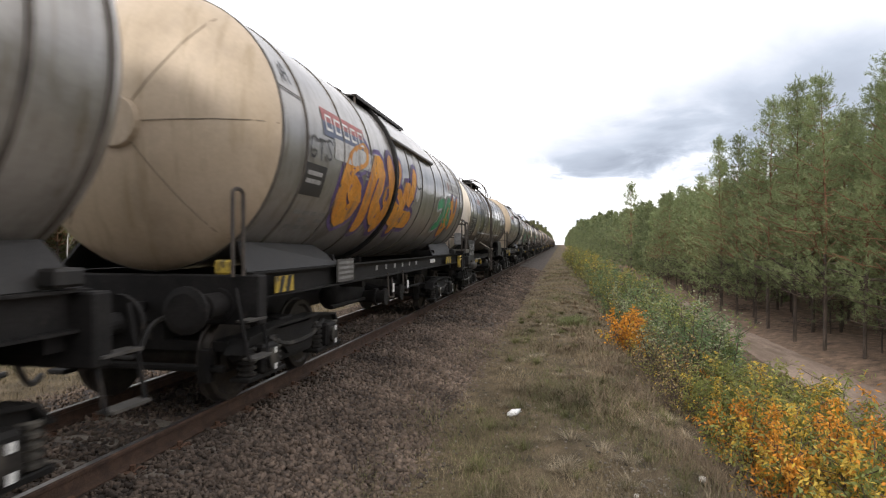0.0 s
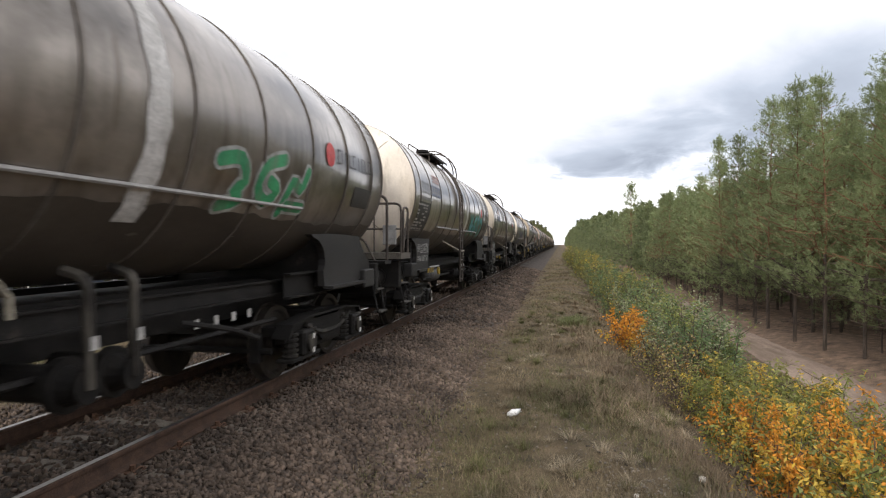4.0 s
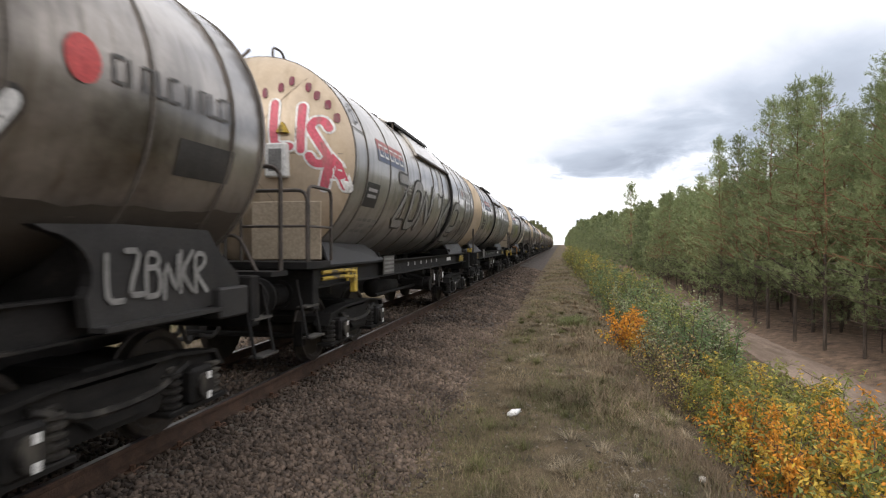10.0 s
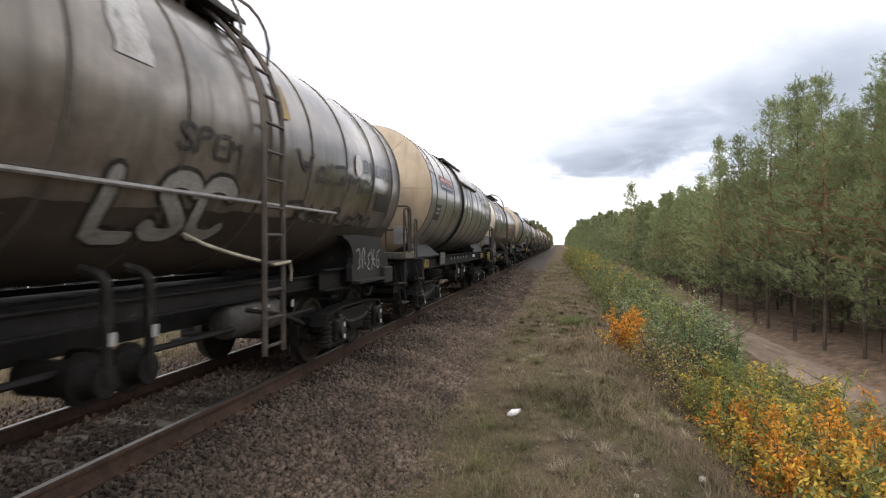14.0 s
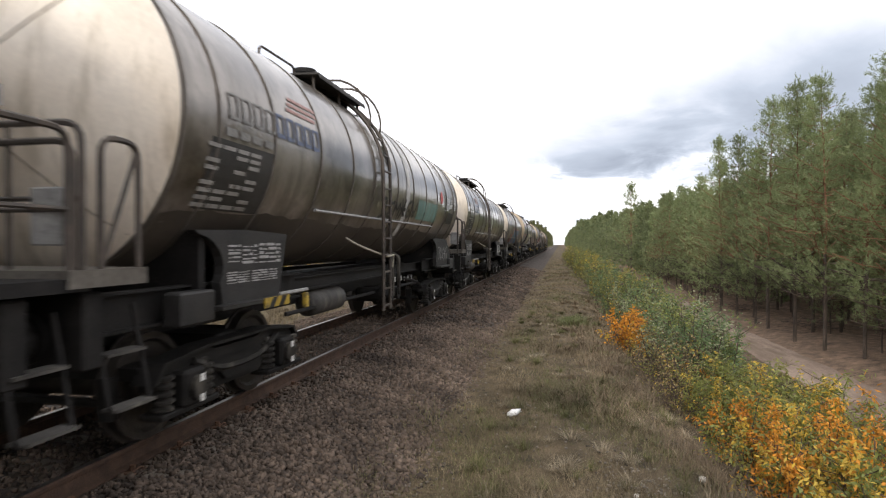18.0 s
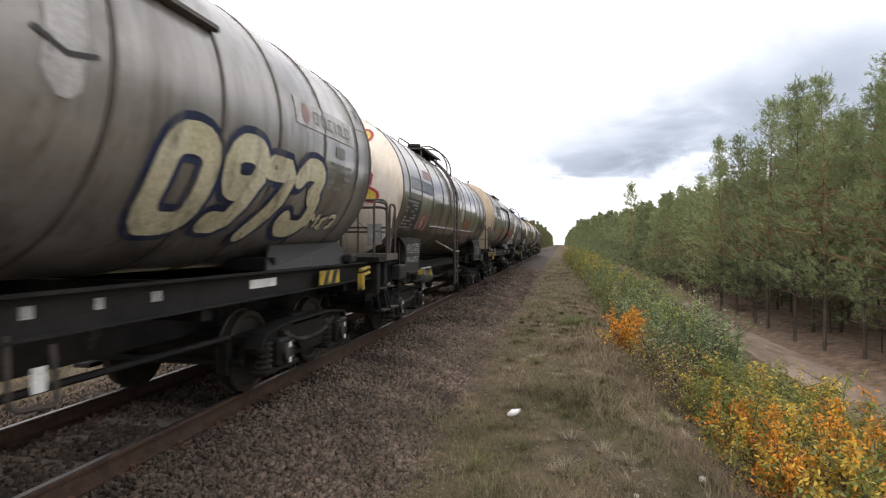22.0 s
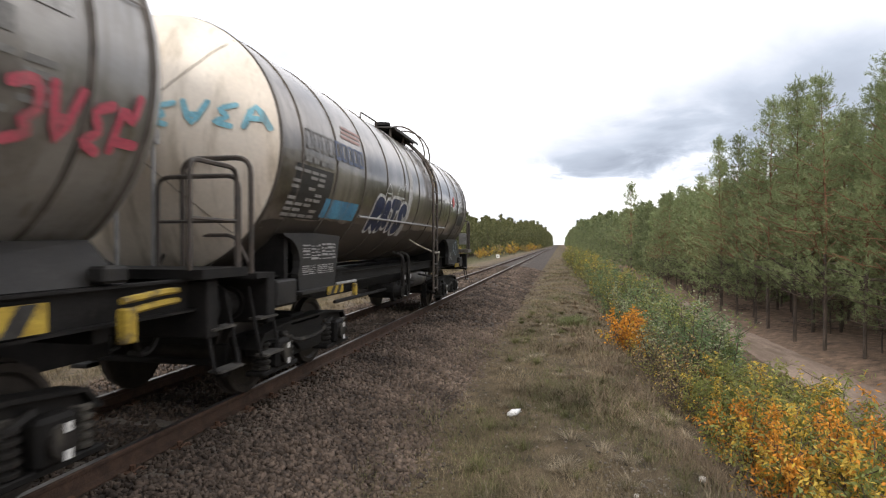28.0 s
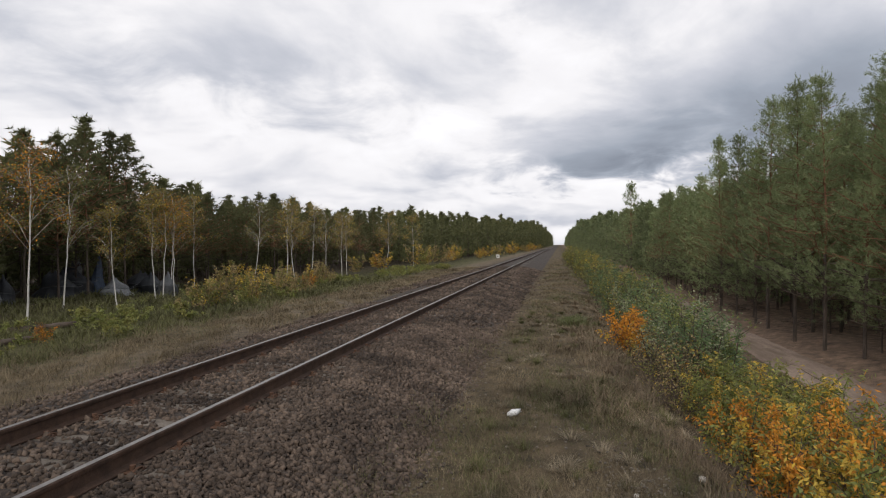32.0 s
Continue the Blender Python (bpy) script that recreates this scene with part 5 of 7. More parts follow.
DARK_PINES = [pine_meshes("needles_shaded", 50 + i, h, b, s, 17, 5, 5, 8, 0.26, 0.034) for i, (h, b, s) in enumerate(((8.2, 0.26, 2.0), (8.8, 0.32, 1.9), (7.9, 0.16, 2.1), (8.5, 0.40, 2.1)))]
FAR_SHAPES = [pine_arrays(70 + i, h, b, s, 10, 4, 2, 5, 0.66, 0.12, False) for i, (h, b, s) in enumerate(((9.0, 0.04, 1.7), (9.8, 0.07, 1.6), (8.3, 0.03, 1.7)))]
FAR_SHAPES = [([tuple(v.co) for v in bm.verts], [tuple(v.index for v in f.verts) for f in bm.faces if bm.verts.index_update() is None], v, f) for bm, v, f in FAR_SHAPES]


def plant(meshes, x, y, size, spin, label, group, name="pine_tree", category="pine tree", parts=("trunk", "crown")):
    t = thing(name, label, category, group)
    x = x - 0.0083 * float(drift(x, y))
    t.matrix_basis = Matrix.LocRotScale((x, y, float(ground_z(x, y)) - 0.02), Euler((0, 0, spin)), (size, size, size))
    for p, me in zip(parts, meshes):
        mesh_part(p, me, t)
    return t


def joined_wood(name, places, mat, label, seed):
    """Trees that nobody could count: one object of trunks, one of crowns below it."""
    rng = np.random.default_rng(seed)
    cv, cf, tv, tf, nc, nt = [], [], [], [], 0, 0
    for x, y, size in places:
        bv, bf, v, f = FAR_SHAPES[rng.integers(len(FAR_SHAPES))]
        a = rng.uniform(0, math.tau)
        rot = np.array([[math.cos(a), -math.sin(a), 0], [math.sin(a), math.cos(a), 0], [0, 0, 1]]) * size
        x = x - 0.0083 * float(drift(x, y))
        at = np.array([x, y, float(ground_z(x, y)) - 0.05])
        cv.append(v @ rot.T + at), cf.append(f + nc)
        nc += len(v)
        b = np.array(bv)
        tv.append(b @ rot.T + at), tf.append(np.array(bf) + nt)
        nt += len(b)
    wood = tagged(new(name, data_mesh(name, np.concatenate(cv), np.concatenate(cf), mat)), label, "far wood", kind="stuff")
    mesh_part("trunks", data_mesh("trunks", np.concatenate(tv), np.concatenate(tf), "bark"), wood)
    return wood


def build_forest():
    rng = random.Random(5)
    # plantation beyond the sandy track: the front rows are single trees
    rest = []
    count = 0
    for row in range(6):
        x0 = 9.3 + row * 1.8
        y = 14.0 + row * 1.6 + rng.uniform(0, 1.5)
        while y < 70:
            x = x0 + rng.uniform(-0.6, 0.6)
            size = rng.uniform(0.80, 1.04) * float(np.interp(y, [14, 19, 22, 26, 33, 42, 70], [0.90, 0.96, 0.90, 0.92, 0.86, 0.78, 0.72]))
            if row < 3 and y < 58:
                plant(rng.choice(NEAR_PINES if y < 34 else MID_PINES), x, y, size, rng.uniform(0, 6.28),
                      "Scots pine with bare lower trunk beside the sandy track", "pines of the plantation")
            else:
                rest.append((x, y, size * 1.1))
            y += rng.uniform(1.1, 2.1)
    for x, y, size, k in ((10.6, 17.0, 0.50, 2), (9.9, 20.4, 0.42, 4), (10.2, 24.6, 0.40, 2), (11.4, 15.2, 0.62, 2), (12.6, 16.4, 0.66, 0), (11.8, 18.6, 0.55, 4), (13.4, 19.6, 0.6, 2)):
        plant(NEAR_PINES[k], x, y, size, k * 1.3, "young pine with branches almost to the ground", "pines of the plantation")
    for i in range(45):
        rest.append((rng.uniform(12.0, 18.5), rng.uniform(18, 62), rng.uniform(0.22, 0.38)))
    # one tall pine stands over the far rows
    plant(MID_PINES[2], 8.9, 73, 1.12, 1.0, "tall Scots pine standing over its neighbours", "pines of the plantation")
    for row in range(4):
        y = 64.0
        while y < 900:
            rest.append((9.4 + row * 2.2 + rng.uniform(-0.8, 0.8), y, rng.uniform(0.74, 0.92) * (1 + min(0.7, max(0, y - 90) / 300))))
            y += rng.uniform(1.6, 3.0) * (1 + y / 160)
    # unseen trees added behind the camera to block low sky light on the tanks
    for i in range(60):
        rest.append((rng.uniform(14, 30), rng.uniform(-60, 2), rng.uniform(0.95, 1.15)))
    joined_wood("far_pine_wood", rest, "needles", "dense pine wood far along the sandy track, with unseen added trees behind the camera", 3)
    # wood across the line, its shade put into the darker needle colour
    rest = []
    for row in range(6):
        y = 1.0 + row * 0.7
        while y < 900:
            near = min(9.0, max(0.0, (y - 45) * 0.075))
            x = -24.5 - row * 2.6 + rng.uniform(-1.2, 1.2) + near
            size = rng.uniform(0.82, 1.06) * float(np.interp(y, [26, 30, 33, 47, 54, 70, 120], [1.06, 1.02, 0.82, 0.86, 0.82, 0.82, 0.93]))
            if row < 3 and y < 75:
                plant(rng.choice(DARK_PINES), x, y, size, rng.uniform(0, 6.28), "dark pine in the wood across the line", "pines across the line")
            else:
                rest.append((x + max(0, min(4, (y - 220) * 0.03)), y, size * (0.98 + min(0.75, max(0, y - 120) / 320))))
            y += rng.uniform(1.0, 1.8) * (1 + y / 110)
    for i in range(90):
        rest.append((rng.uniform(-75, -42), rng.uniform(0, 240), rng.uniform(0.85, 1.05)))
    for i in range(260):
        rest.append((rng.uniform(-46, -28), rng.uniform(4, 75), rng.uniform(0.30, 0.52)))
    # more trees out of view behind the camera, added to cut low sky light
    for i in range(80):
        rest.append((rng.uniform(-44, -23), rng.uniform(-80, 0), rng.uniform(0.9, 1.1)))
    joined_wood("far_dark_wood", rest, "needles_shaded", "dense dark wood far across the line, with unseen added trees behind the camera", 4)


build_forest()


# ---- leaves, birches and shrubs ----
def leaf_cloud(rng, pts, length, width, droop=0.4):
    """Folded four-cornered leaves at the points."""
    n = len(pts)
    d = rng.normal(size=(n, 3))
    d[:, 2] = d[:, 2] * 0.5 - droop
    d /= np.linalg.norm(d, axis=1, keepdims=True)
    s = np.cross(d, rng.normal(size=(n, 3)))
    s /= np.linalg.norm(s, axis=1, keepdims=True)
    up = np.cross(s, d)
    ln = length * rng.uniform(0.6, 1.25, (n, 1))
    wd = width * rng.uniform(0.7, 1.2, (n, 1))
    c = np.asarray(pts)
    mid = c + d * ln * 0.45
    v = np.stack([c, mid + s * wd + up * wd * 0.3, c + d * ln - up * wd * 0.3, mid - s * wd + up * wd * 0.3], 1).reshape(-1, 3)
    return v, np.arange(4 * n).reshape(-1, 4)


def shrub_meshes(seed, h, spread, stems, leaves, length, width, colours, droop=0.4, low=0.15, loose=0.25, twigs=7):
    """Arching stems with side twigs; each twig bears leaves mostly of one colour. loose: share of leaves of any colour."""
    rng = np.random.default_rng(seed)
    bm = bmesh.new()
    pts, tint = [], []
    share = np.cumsum([q for mat, q in colours])
    share = share / share[-1]
    for i in range(stems):
        az = rng.uniform(0, math.tau)
        out = spread * math.sqrt(rng.uniform(0.02, 1))
        top = Vector((math.cos(az) * out, math.sin(az) * out, h * rng.uniform(0.55, 1.12) * (1 - 0.25 * (out / spread) ** 2)))
        foot = Vector((math.cos(az) * out * 0.35, math.sin(az) * out * 0.35, -0.1))
        mid = foot.lerp(top, 0.5) + Vector(rng.normal(size=3)) * 0.05
        tube(bm, [foot, mid, mid.lerp(top, 0.75)], 0.004 + 0.002 * h, 3)
        own = int(np.searchsorted(share, rng.uniform(0, 1)))
        for k in range(twigs):
            q = 0.25 + 0.75 * (k + rng.uniform(0, 1)) / twigs
            p = mid.lerp(top, q * 2 - 1) if q > 0.5 else foot.lerp(mid, q * 2)
            ta = rng.uniform(0, math.tau)
            ln = rng.uniform(0.12, 0.34) * (0.5 + 0.5 * h) * (1.25 - 0.6 * q)
            e = p + Vector((math.cos(ta) * ln, math.sin(ta) * ln, rng.uniform(0.1, 0.8) * ln))
            tube(bm, [p, e], 0.0025 + 0.0015 * h, 3)
            pts.append((p, e)), tint.append(own)
        for k in range(3):
            pts.append((mid.lerp(top, 0.3), top)), tint.append(own)
    seg = rng.integers(len(pts), size=leaves)
    q = rng.uniform(0.1, 1.05, leaves)
    a = np.array([tuple(pts[i][0]) for i in seg])
    b = np.array([tuple(pts[i][1]) for i in seg])
    c = a + (b - a) * q[:, None] + rng.normal(size=(leaves, 3)) * 0.03 * (0.5 + 0.5 * h)
    colour = np.array(tint)[seg]
    stray = rng.uniform(0, 1, leaves) < loose
    colour[stray] = np.searchsorted(share, rng.uniform(0, 1, int(stray.sum())))
    keep = c[:, 2] > h * low
    c, colour = c[keep], np.minimum(colour[keep], len(colours) - 1)
    stem = bpy.data.meshes.new("branchwork")
    bm.to_mesh(stem)
    bm.free()
    stem.materials.append(M["twig"])
    v, f = leaf_cloud(rng, c, length, width, droop)
    me = data_mesh("leaves", v, f, colours[0][0])
    for mat, q in colours[1:]:
        me.materials.append(M[mat])
    me.polygons.foreach_set("material_index", colour.astype(np.int32))
    return [("branchwork", stem), ("foliage", me)]


def leaf_mesh(v, f, colours):
    """One mesh of leaves in several colours, by their shares in order."""
    me = data_mesh("leaves", v, f, colours[0][0])
    for mat, share in colours[1:]:
        me.materials.append(M[mat])
    edges = np.cumsum([share for mat, share in colours]) * len(f)
    me.polygons.foreach_set("material_index", np.minimum(np.searchsorted(edges, np.arange(len(f)), "right"), len(colours) - 1).astype(np.int32))
    return me


def plant_shrub(parts, x, y, size, spin, label, group, name="shrub", category="shrub", sink=0.0):
    t = thing(name, label, category, group)
    x = x - 0.0083 * float(drift(x, y))
    t.matrix_basis = Matrix.LocRotScale((x, y, float(ground_z(x, y)) - sink), Euler((0, 0, spin)), (size, size, size))
    for p, me in parts:
        mesh_part(p, me, t)
    return t


def build_shrubs():
    rng = random.Random(11)
    orange = [shrub_meshes(100 + i, 1.35, 0.60, 17, 3300, 0.068, 0.0135, (("leaf_orange", 0.38), ("leaf_yellow", 0.22), ("leaf_olive", 0.10), ("leaf_green", 0.30)), 0.75, loose=0.15) for i in range(4)]
    turning = [shrub_meshes(110 + i, 1.4, 0.62, 18, 3200, 0.075, 0.010, (("leaf_green", 0.62), ("leaf_olive", 0.24), ("leaf_yellow", 0.10), ("leaf_orange", 0.04)), 0.55, loose=0.12) for i in range(3)]
    green = [shrub_meshes(120 + i, 1.4, 0.62, 22, 4200, 0.045, 0.0115, (("leaf_blue", 0.62), ("leaf_green", 0.25), ("leaf_pale", 0.13)), -0.1) for i in range(3)]
    mixed = [shrub_meshes(140 + i, 1.4, 0.7, 16, 1700, 0.062, 0.018, (("leaf_green", 0.50), ("leaf_olive", 0.34), ("leaf_yellow", 0.16))) for i in range(3)]
    sparse = [shrub_meshes(130 + i, 1.4, 0.65, 16, 2000, 0.052, 0.0145, (("leaf_blue", 0.52), ("leaf_green", 0.30), ("leaf_pale", 0.10), ("leaf_olive", 0.08))) for i in range(3)]
    blaze = [shrub_meshes(160 + i, 0.75, 0.40, 20, 2400, 0.05, 0.016, (("leaf_orange", 0.80), ("leaf_yellow", 0.20))) for i in range(2)]
    thin = [shrub_meshes(170 + i, 0.9, 0.45, 14, 520, 0.045, 0.012, (("leaf_olive", 0.35), ("leaf_tan", 0.35), ("leaf_yellow", 0.30))) for i in range(2)]
    g = "shrubs on the embankment"
    for x, y, s in ((2.15, 4.5, 0.80), (2.4, 5.1, 0.90), (2.1, 5.9, 0.78), (2.9, 4.6, 1.0), (2.8, 5.6, 1.0), (3.3, 5.1, 1.12), (2.1, 6.8, 0.80), (3.6, 5.8, 1.10), (2.6, 6.6, 0.92), (3.2, 6.6, 1.02), (2.4, 4.0, 0.85), (3.9, 4.9, 1.1)):
        plant_shrub(rng.choice(orange), x, y, s, rng.uniform(0, 6.28), "leafy shrub turning orange and yellow among green leaves", g)
    for x, y, s in ((2.45, 8.2, 0.86), (3.0, 8.4, 1.0), (3.5, 8.1, 1.08), (2.7, 9.2, 0.95), (3.3, 9.3, 1.08), (2.3, 9.0, 0.80), (2.0, 8.3, 0.62), (3.9, 7.2, 1.1), (2.75, 5.2, 0.8), (2.4, 7.4, 0.76), (2.9, 7.5, 0.92), (3.5, 6.8, 1.05)):
        plant_shrub(rng.choice(turning), x, y, s, rng.uniform(0, 6.28), "green shrub with long leaves beginning to turn yellow", g)
    for x, y, s, k in ((1.50, 12.7, 1.22, 0), (1.72, 12.9, 1.05, 1), (1.62, 12.4, 0.9, 1)):
        plant_shrub(blaze[k], x, y, s, k * 2.1 + x, "small bright orange autumn shrub on the bank", g)
    for x, y, s in ((1.75, 9.0, 0.9), (1.65, 9.8, 0.95), (1.8, 10.4, 1.0), (1.7, 11.2, 1.0), (1.95, 9.6, 1.1), (1.6, 8.3, 0.7)):
        plant_shrub(rng.choice(thin), x, y, s, rng.uniform(0, 6.28), "thin shrub with few yellowing leaves at the edge of the bank", g)
    for i in range(30):
        y = 10.0 + i * 0.40
        x = rng.uniform(2.1, 3.6) if i % 3 else rng.uniform(2.0, 2.5)
        plant_shrub(rng.choice(green if y < 14 else sparse if rng.random() < 0.7 else mixed), x, y, rng.uniform(0.72, 1.18) * (0.92 + y * 0.012), rng.uniform(0, 6.28), "bushy green shrub on the embankment", g)
    for i in range(46):
        y = 21 + i * 0.95 + rng.uniform(-0.3, 0.3)
        x = rng.uniform(1.7, 3.4)
        plant_shrub(rng.choice(mixed if rng.random() < 0.3 + 0.008 * y else sparse), x, y, rng.uniform(0.95, 1.35) * (1 + y * 0.004), rng.uniform(0, 6.28), "green and yellowing shrub on the embankment", g)
    # across the line: yellow and rusty shrubs at the foot of the wood
    gold = [shrub_meshes(180 + i, 1.5, 0.85, 14, 900, 0.10, 0.036, (("leaf_yellow", 0.07), ("leaf_olive", 0.33), ("leaf_tan", 0.42), ("leaf_green", 0.18))) for i in range(3)]
    rust = shrub_meshes(190, 1.0, 0.6, 12, 900, 0.08, 0.028, (("leaf_orange", 0.6), ("leaf_brown", 0.4)))
    low = [shrub_meshes(195 + i, 0.6, 0.8, 14, 600, 0.10, 0.036, (("leaf_green", 0.45), ("leaf_olive", 0.55)), 0.2, 0.05) for i in range(2)]
    h = "shrubs across the line"
    for x, y, s in ((-16.3, 27, 1.15), (-15.6, 28.5, 1.0), (-17.2, 29, 1.2), (-15.2, 31, 0.9), (-16.6, 33, 1.1), (-14.8, 35, 1.0), (-16.0, 38, 1.1)):
        plant_shrub(rng.choice(gold), x, y, s, rng.uniform(0, 6.28), "straggling shrub with yellowing leaves", h)
    for x, y, s in ((-13.6, 20.4, 0.95), (-13.2, 21.4, 0.85), (-13.0, 23.4, 0.9), (-12.6, 25.6, 0.8), (-12.9, 28.0, 0.8)):
        plant_shrub(rng.choice(gold), x, y, s, rng.uniform(0, 6.28), "straggling tan and yellow shrub in the grass", h)
    for x, y, s in ((-12.3, 14.6, 0.7), (-13.1, 11.2, 0.85), (-13.9, 10.8, 0.9), (-13.2, 15.8, 0.7), (-14.2, 17.6, 0.8), (-12.5, 18.2, 0.65), (-15.2, 18.9, 0.8), (-13.6, 13.2, 0.6)):
        plant_shrub(rng.choice(low), x, y, s, rng.uniform(0, 6.28), "low green undergrowth at the edge of the wood", h)
    for x, y, s in ((-13.2, 13.1, 0.5), (-14.6, 33, 0.8), (-15.8, 35.5, 0.8)):
        plant_shrub(rust, x, y, s, rng.uniform(0, 6.28), "low rust-orange shrub at the wood's edge", h)
    for i in range(48):
        y = rng.uniform(9, 60)
        plant_shrub(rng.choice(low), rng.uniform(-19.5, -13.5) + min(3, y * 0.05), y, rng.uniform(0.6, 1.1), rng.uniform(0, 6.28), "low green undergrowth at the edge of the wood", h)
    amber = [shrub_meshes(185 + i, 1.5, 0.9, 14, 800, 0.12, 0.045, (("leaf_yellow", 0.40), ("leaf_tan", 0.35), ("leaf_orange", 0.17), ("leaf_olive", 0.08))) for i in range(2)]
    for i in range(24):
        y = 50 + i * 5.4 * (1 + i * 0.05) + rng.uniform(-3, 3)
        x = -16.8 + min(6.5, (y - 45) * 0.05) + rng.uniform(-2.0, 1.2)
        plant_shrub(rng.choice(amber if rng.random() < 0.65 else gold), x, y, rng.uniform(1.1, 2.1), rng.uniform(0, 6.28), "yellow autumn shrub at the edge of the far wood", h)


build_shrubs()


def birch_meshes(seed, h, leaves, colours):
    rng = np.random.default_rng(seed)
    bm = bmesh.new()
    bend = rng.normal(size=2) * 0.028 * h
    crook = rng.normal(size=(9, 2)) * 0.007 * h
    pts = [Vector((bend[0] * math.sin(q * 2.4) + crook[i, 0] * min(1, q * 3), bend[1] * math.sin(q * 2.0) + crook[i, 1] * min(1, q * 3), q * h)) for i, q in enumerate(np.linspace(-0.02, 1, 9))]
    n = 8
    rings = []
    for i, p in enumerate(pts):
        r = 0.0060 * h * (1 - 0.88 * i / 8)
        rings.append([bm.verts.new(p + Vector((math.cos(k * math.tau / n), math.sin(k * math.tau / n), 0)) * r) for k in range(n)])
    for a, b in zip(rings, rings[1:]):
        for k in range(n):
            bm.faces.new((a[k], a[(k + 1) % n], b[(k + 1) % n], b[k]))
    trunk = bpy.data.meshes.new("trunk")
    bm.to_mesh(trunk)
    bm.free()
    trunk.materials.append(M["birch_bark"])
    bm = bmesh.new()
    ends = []
    for i in range(22):
        q = rng.uniform(0.38, 0.97)
        p = pts[int(q * 8)].lerp(pts[min(8, int(q * 8) + 1)], q * 8 % 1)
        az = rng.uniform(0, math.tau)
        ln = h * 0.26 * (1.15 - q) + 0.25
        m = p + Vector((math.cos(az) * ln * 0.5, math.sin(az) * ln * 0.5, ln * 0.6))
        e = m + Vector((math.cos(az) * ln * 0.5, math.sin(az) * ln * 0.5, ln * 0.25))
        tube(bm, [p, m, e], 0.011, 3)
        ends += [(p, m), (m, e)]
        for k in range(4):
            s = m.lerp(e, rng.uniform(0, 1))
            t = s + Vector((rng.normal() * 0.25, rng.normal() * 0.25, rng.uniform(-0.25, 0.2)))
            tube(bm, [s, t], 0.005, 3)
            ends.append((s, t))
    limbs = bpy.data.meshes.new("branchwork")
    bm.to_mesh(limbs)
    bm.free()
    limbs.materials.append(M["birch_limb"])
    out = [("trunk", trunk), ("branchwork", limbs)]
    seg = rng.integers(len(ends), size=leaves)
    a, b = (np.array([tuple(ends[i][j]) for i in seg]) for j in (0, 1))
    c = a + (b - a) * rng.uniform(0, 1.1, (leaves, 1)) + rng.normal(size=(leaves, 3)) * 0.14
    v, f = leaf_cloud(rng, c, 0.085, 0.03, 0.5)
    out.append(("foliage", leaf_mesh(v, f, colours)))
    return out


M["birch_limb"] = material("birch_limb_bark", two((0.20, 0.17, 0.14), (0.36, 0.33, 0.29)), 0.85, 0, 3, 4, 20, 0.1)


def build_birches():
    rng = random.Random(21)
    kinds = [birch_meshes(200 + i, 6.0, 2300, (("leaf_brown", 0.35), ("leaf_yellow", 0.20), ("leaf_olive", 0.45))) for i in range(3)]
    kinds.append(birch_meshes(205, 6.0, 1000, (("leaf_olive", 0.7), ("leaf_brown", 0.3))))
    kinds.append(birch_meshes(206, 6.0, 2400, (("leaf_orange", 0.25), ("leaf_brown", 0.45), ("leaf_olive", 0.3))))
    for x, y, s, k in ((-17.7, 16.9, 1.02, 4), (-20.4, 21.2, 0.98, 3), (-17.7, 21.1, 0.70, 1), (-20.2, 26.7, 0.86, 1), (-20.0, 27.0, 0.92, 0), (-19.7, 27.5, 0.84, 4), (-20.9, 37.9, 0.92, 3),
                       (-18.6, 38.3, 0.95, 0), (-18.7, 39.6, 0.90, 2), (-19.3, 43.9, 0.95, 1), (-16.8, 40.7, 0.82, 3), (-15.7, 41.2, 0.78, 1), (-18.6, 50, 0.9, 0), (-18.0, 60, 1.0, 2), (-17.0, 68, 1.0, 1),
                       (-22.4, 15.4, 1.05, 0), (-22.6, 19.5, 0.95, 2), (-22.4, 31, 0.9, 4), (-22.6, 33.5, 0.95, 0)):
        plant_shrub(kinds[k], x, y, s, rng.uniform(0, 6.28), "slender white-barked birch with thin autumn leaves", "birches across the line", "birch_tree", "birch tree")


build_birches()


# ---- more materials ----
M["plastic"] = material("white_plastic_film", two((0.66, 0.66, 0.66), (0.82, 0.82, 0.82)), 0.35, 0, 12, 4, 50, 0.2)
M["pale_stone"] = material("pale_pebble", two((0.42, 0.39, 0.34), (0.58, 0.55, 0.50)), 0.85, 0, 12, 4, 50, 0.3)
M["clip"] = material("rusty_clip_iron", two((0.085, 0.045, 0.028), (0.16, 0.085, 0.05)), 0.85, 0.1, 9, 4, 60, 0.3)
M["tussock"] = material("fresh_grass", two((0.10, 0.115, 0.042), (0.165, 0.175, 0.066)), 0.8, 0, 0.7, 4, 6, 0.0, random_tint=0.3, island=True, translucent=0.2)
M["straw_pale"] = material("bleached_grass", two((0.19, 0.155, 0.105), (0.36, 0.30, 0.21)), 0.85, 0, 0.7, 4, 6, 0.0, random_tint=0.35, island=True, translucent=0.2)
M["stalk"] = material("dead_stalks", two((0.115, 0.084, 0.054), (0.23, 0.172, 0.108)), 0.85, 0, 0.7, 4, 6, 0.0, random_tint=0.35, island=True)
M["sheet_white"] = material("pale_sheeting", two((0.13, 0.135, 0.14), (0.24, 0.25, 0.255)), 0.6, 0, 3, 4, 20, 0.1)
M["sheet_grey"] = material("grey_sheeting", two((0.05, 0.055, 0.06), (0.10, 0.105, 0.11)), 0.6, 0, 3, 4, 20, 0.1)
M["sheet_dark"] = material("dark_sheeting", two((0.014, 0.016, 0.02), (0.034, 0.037, 0.043)), 0.6, 0, 3, 4, 20, 0.1)
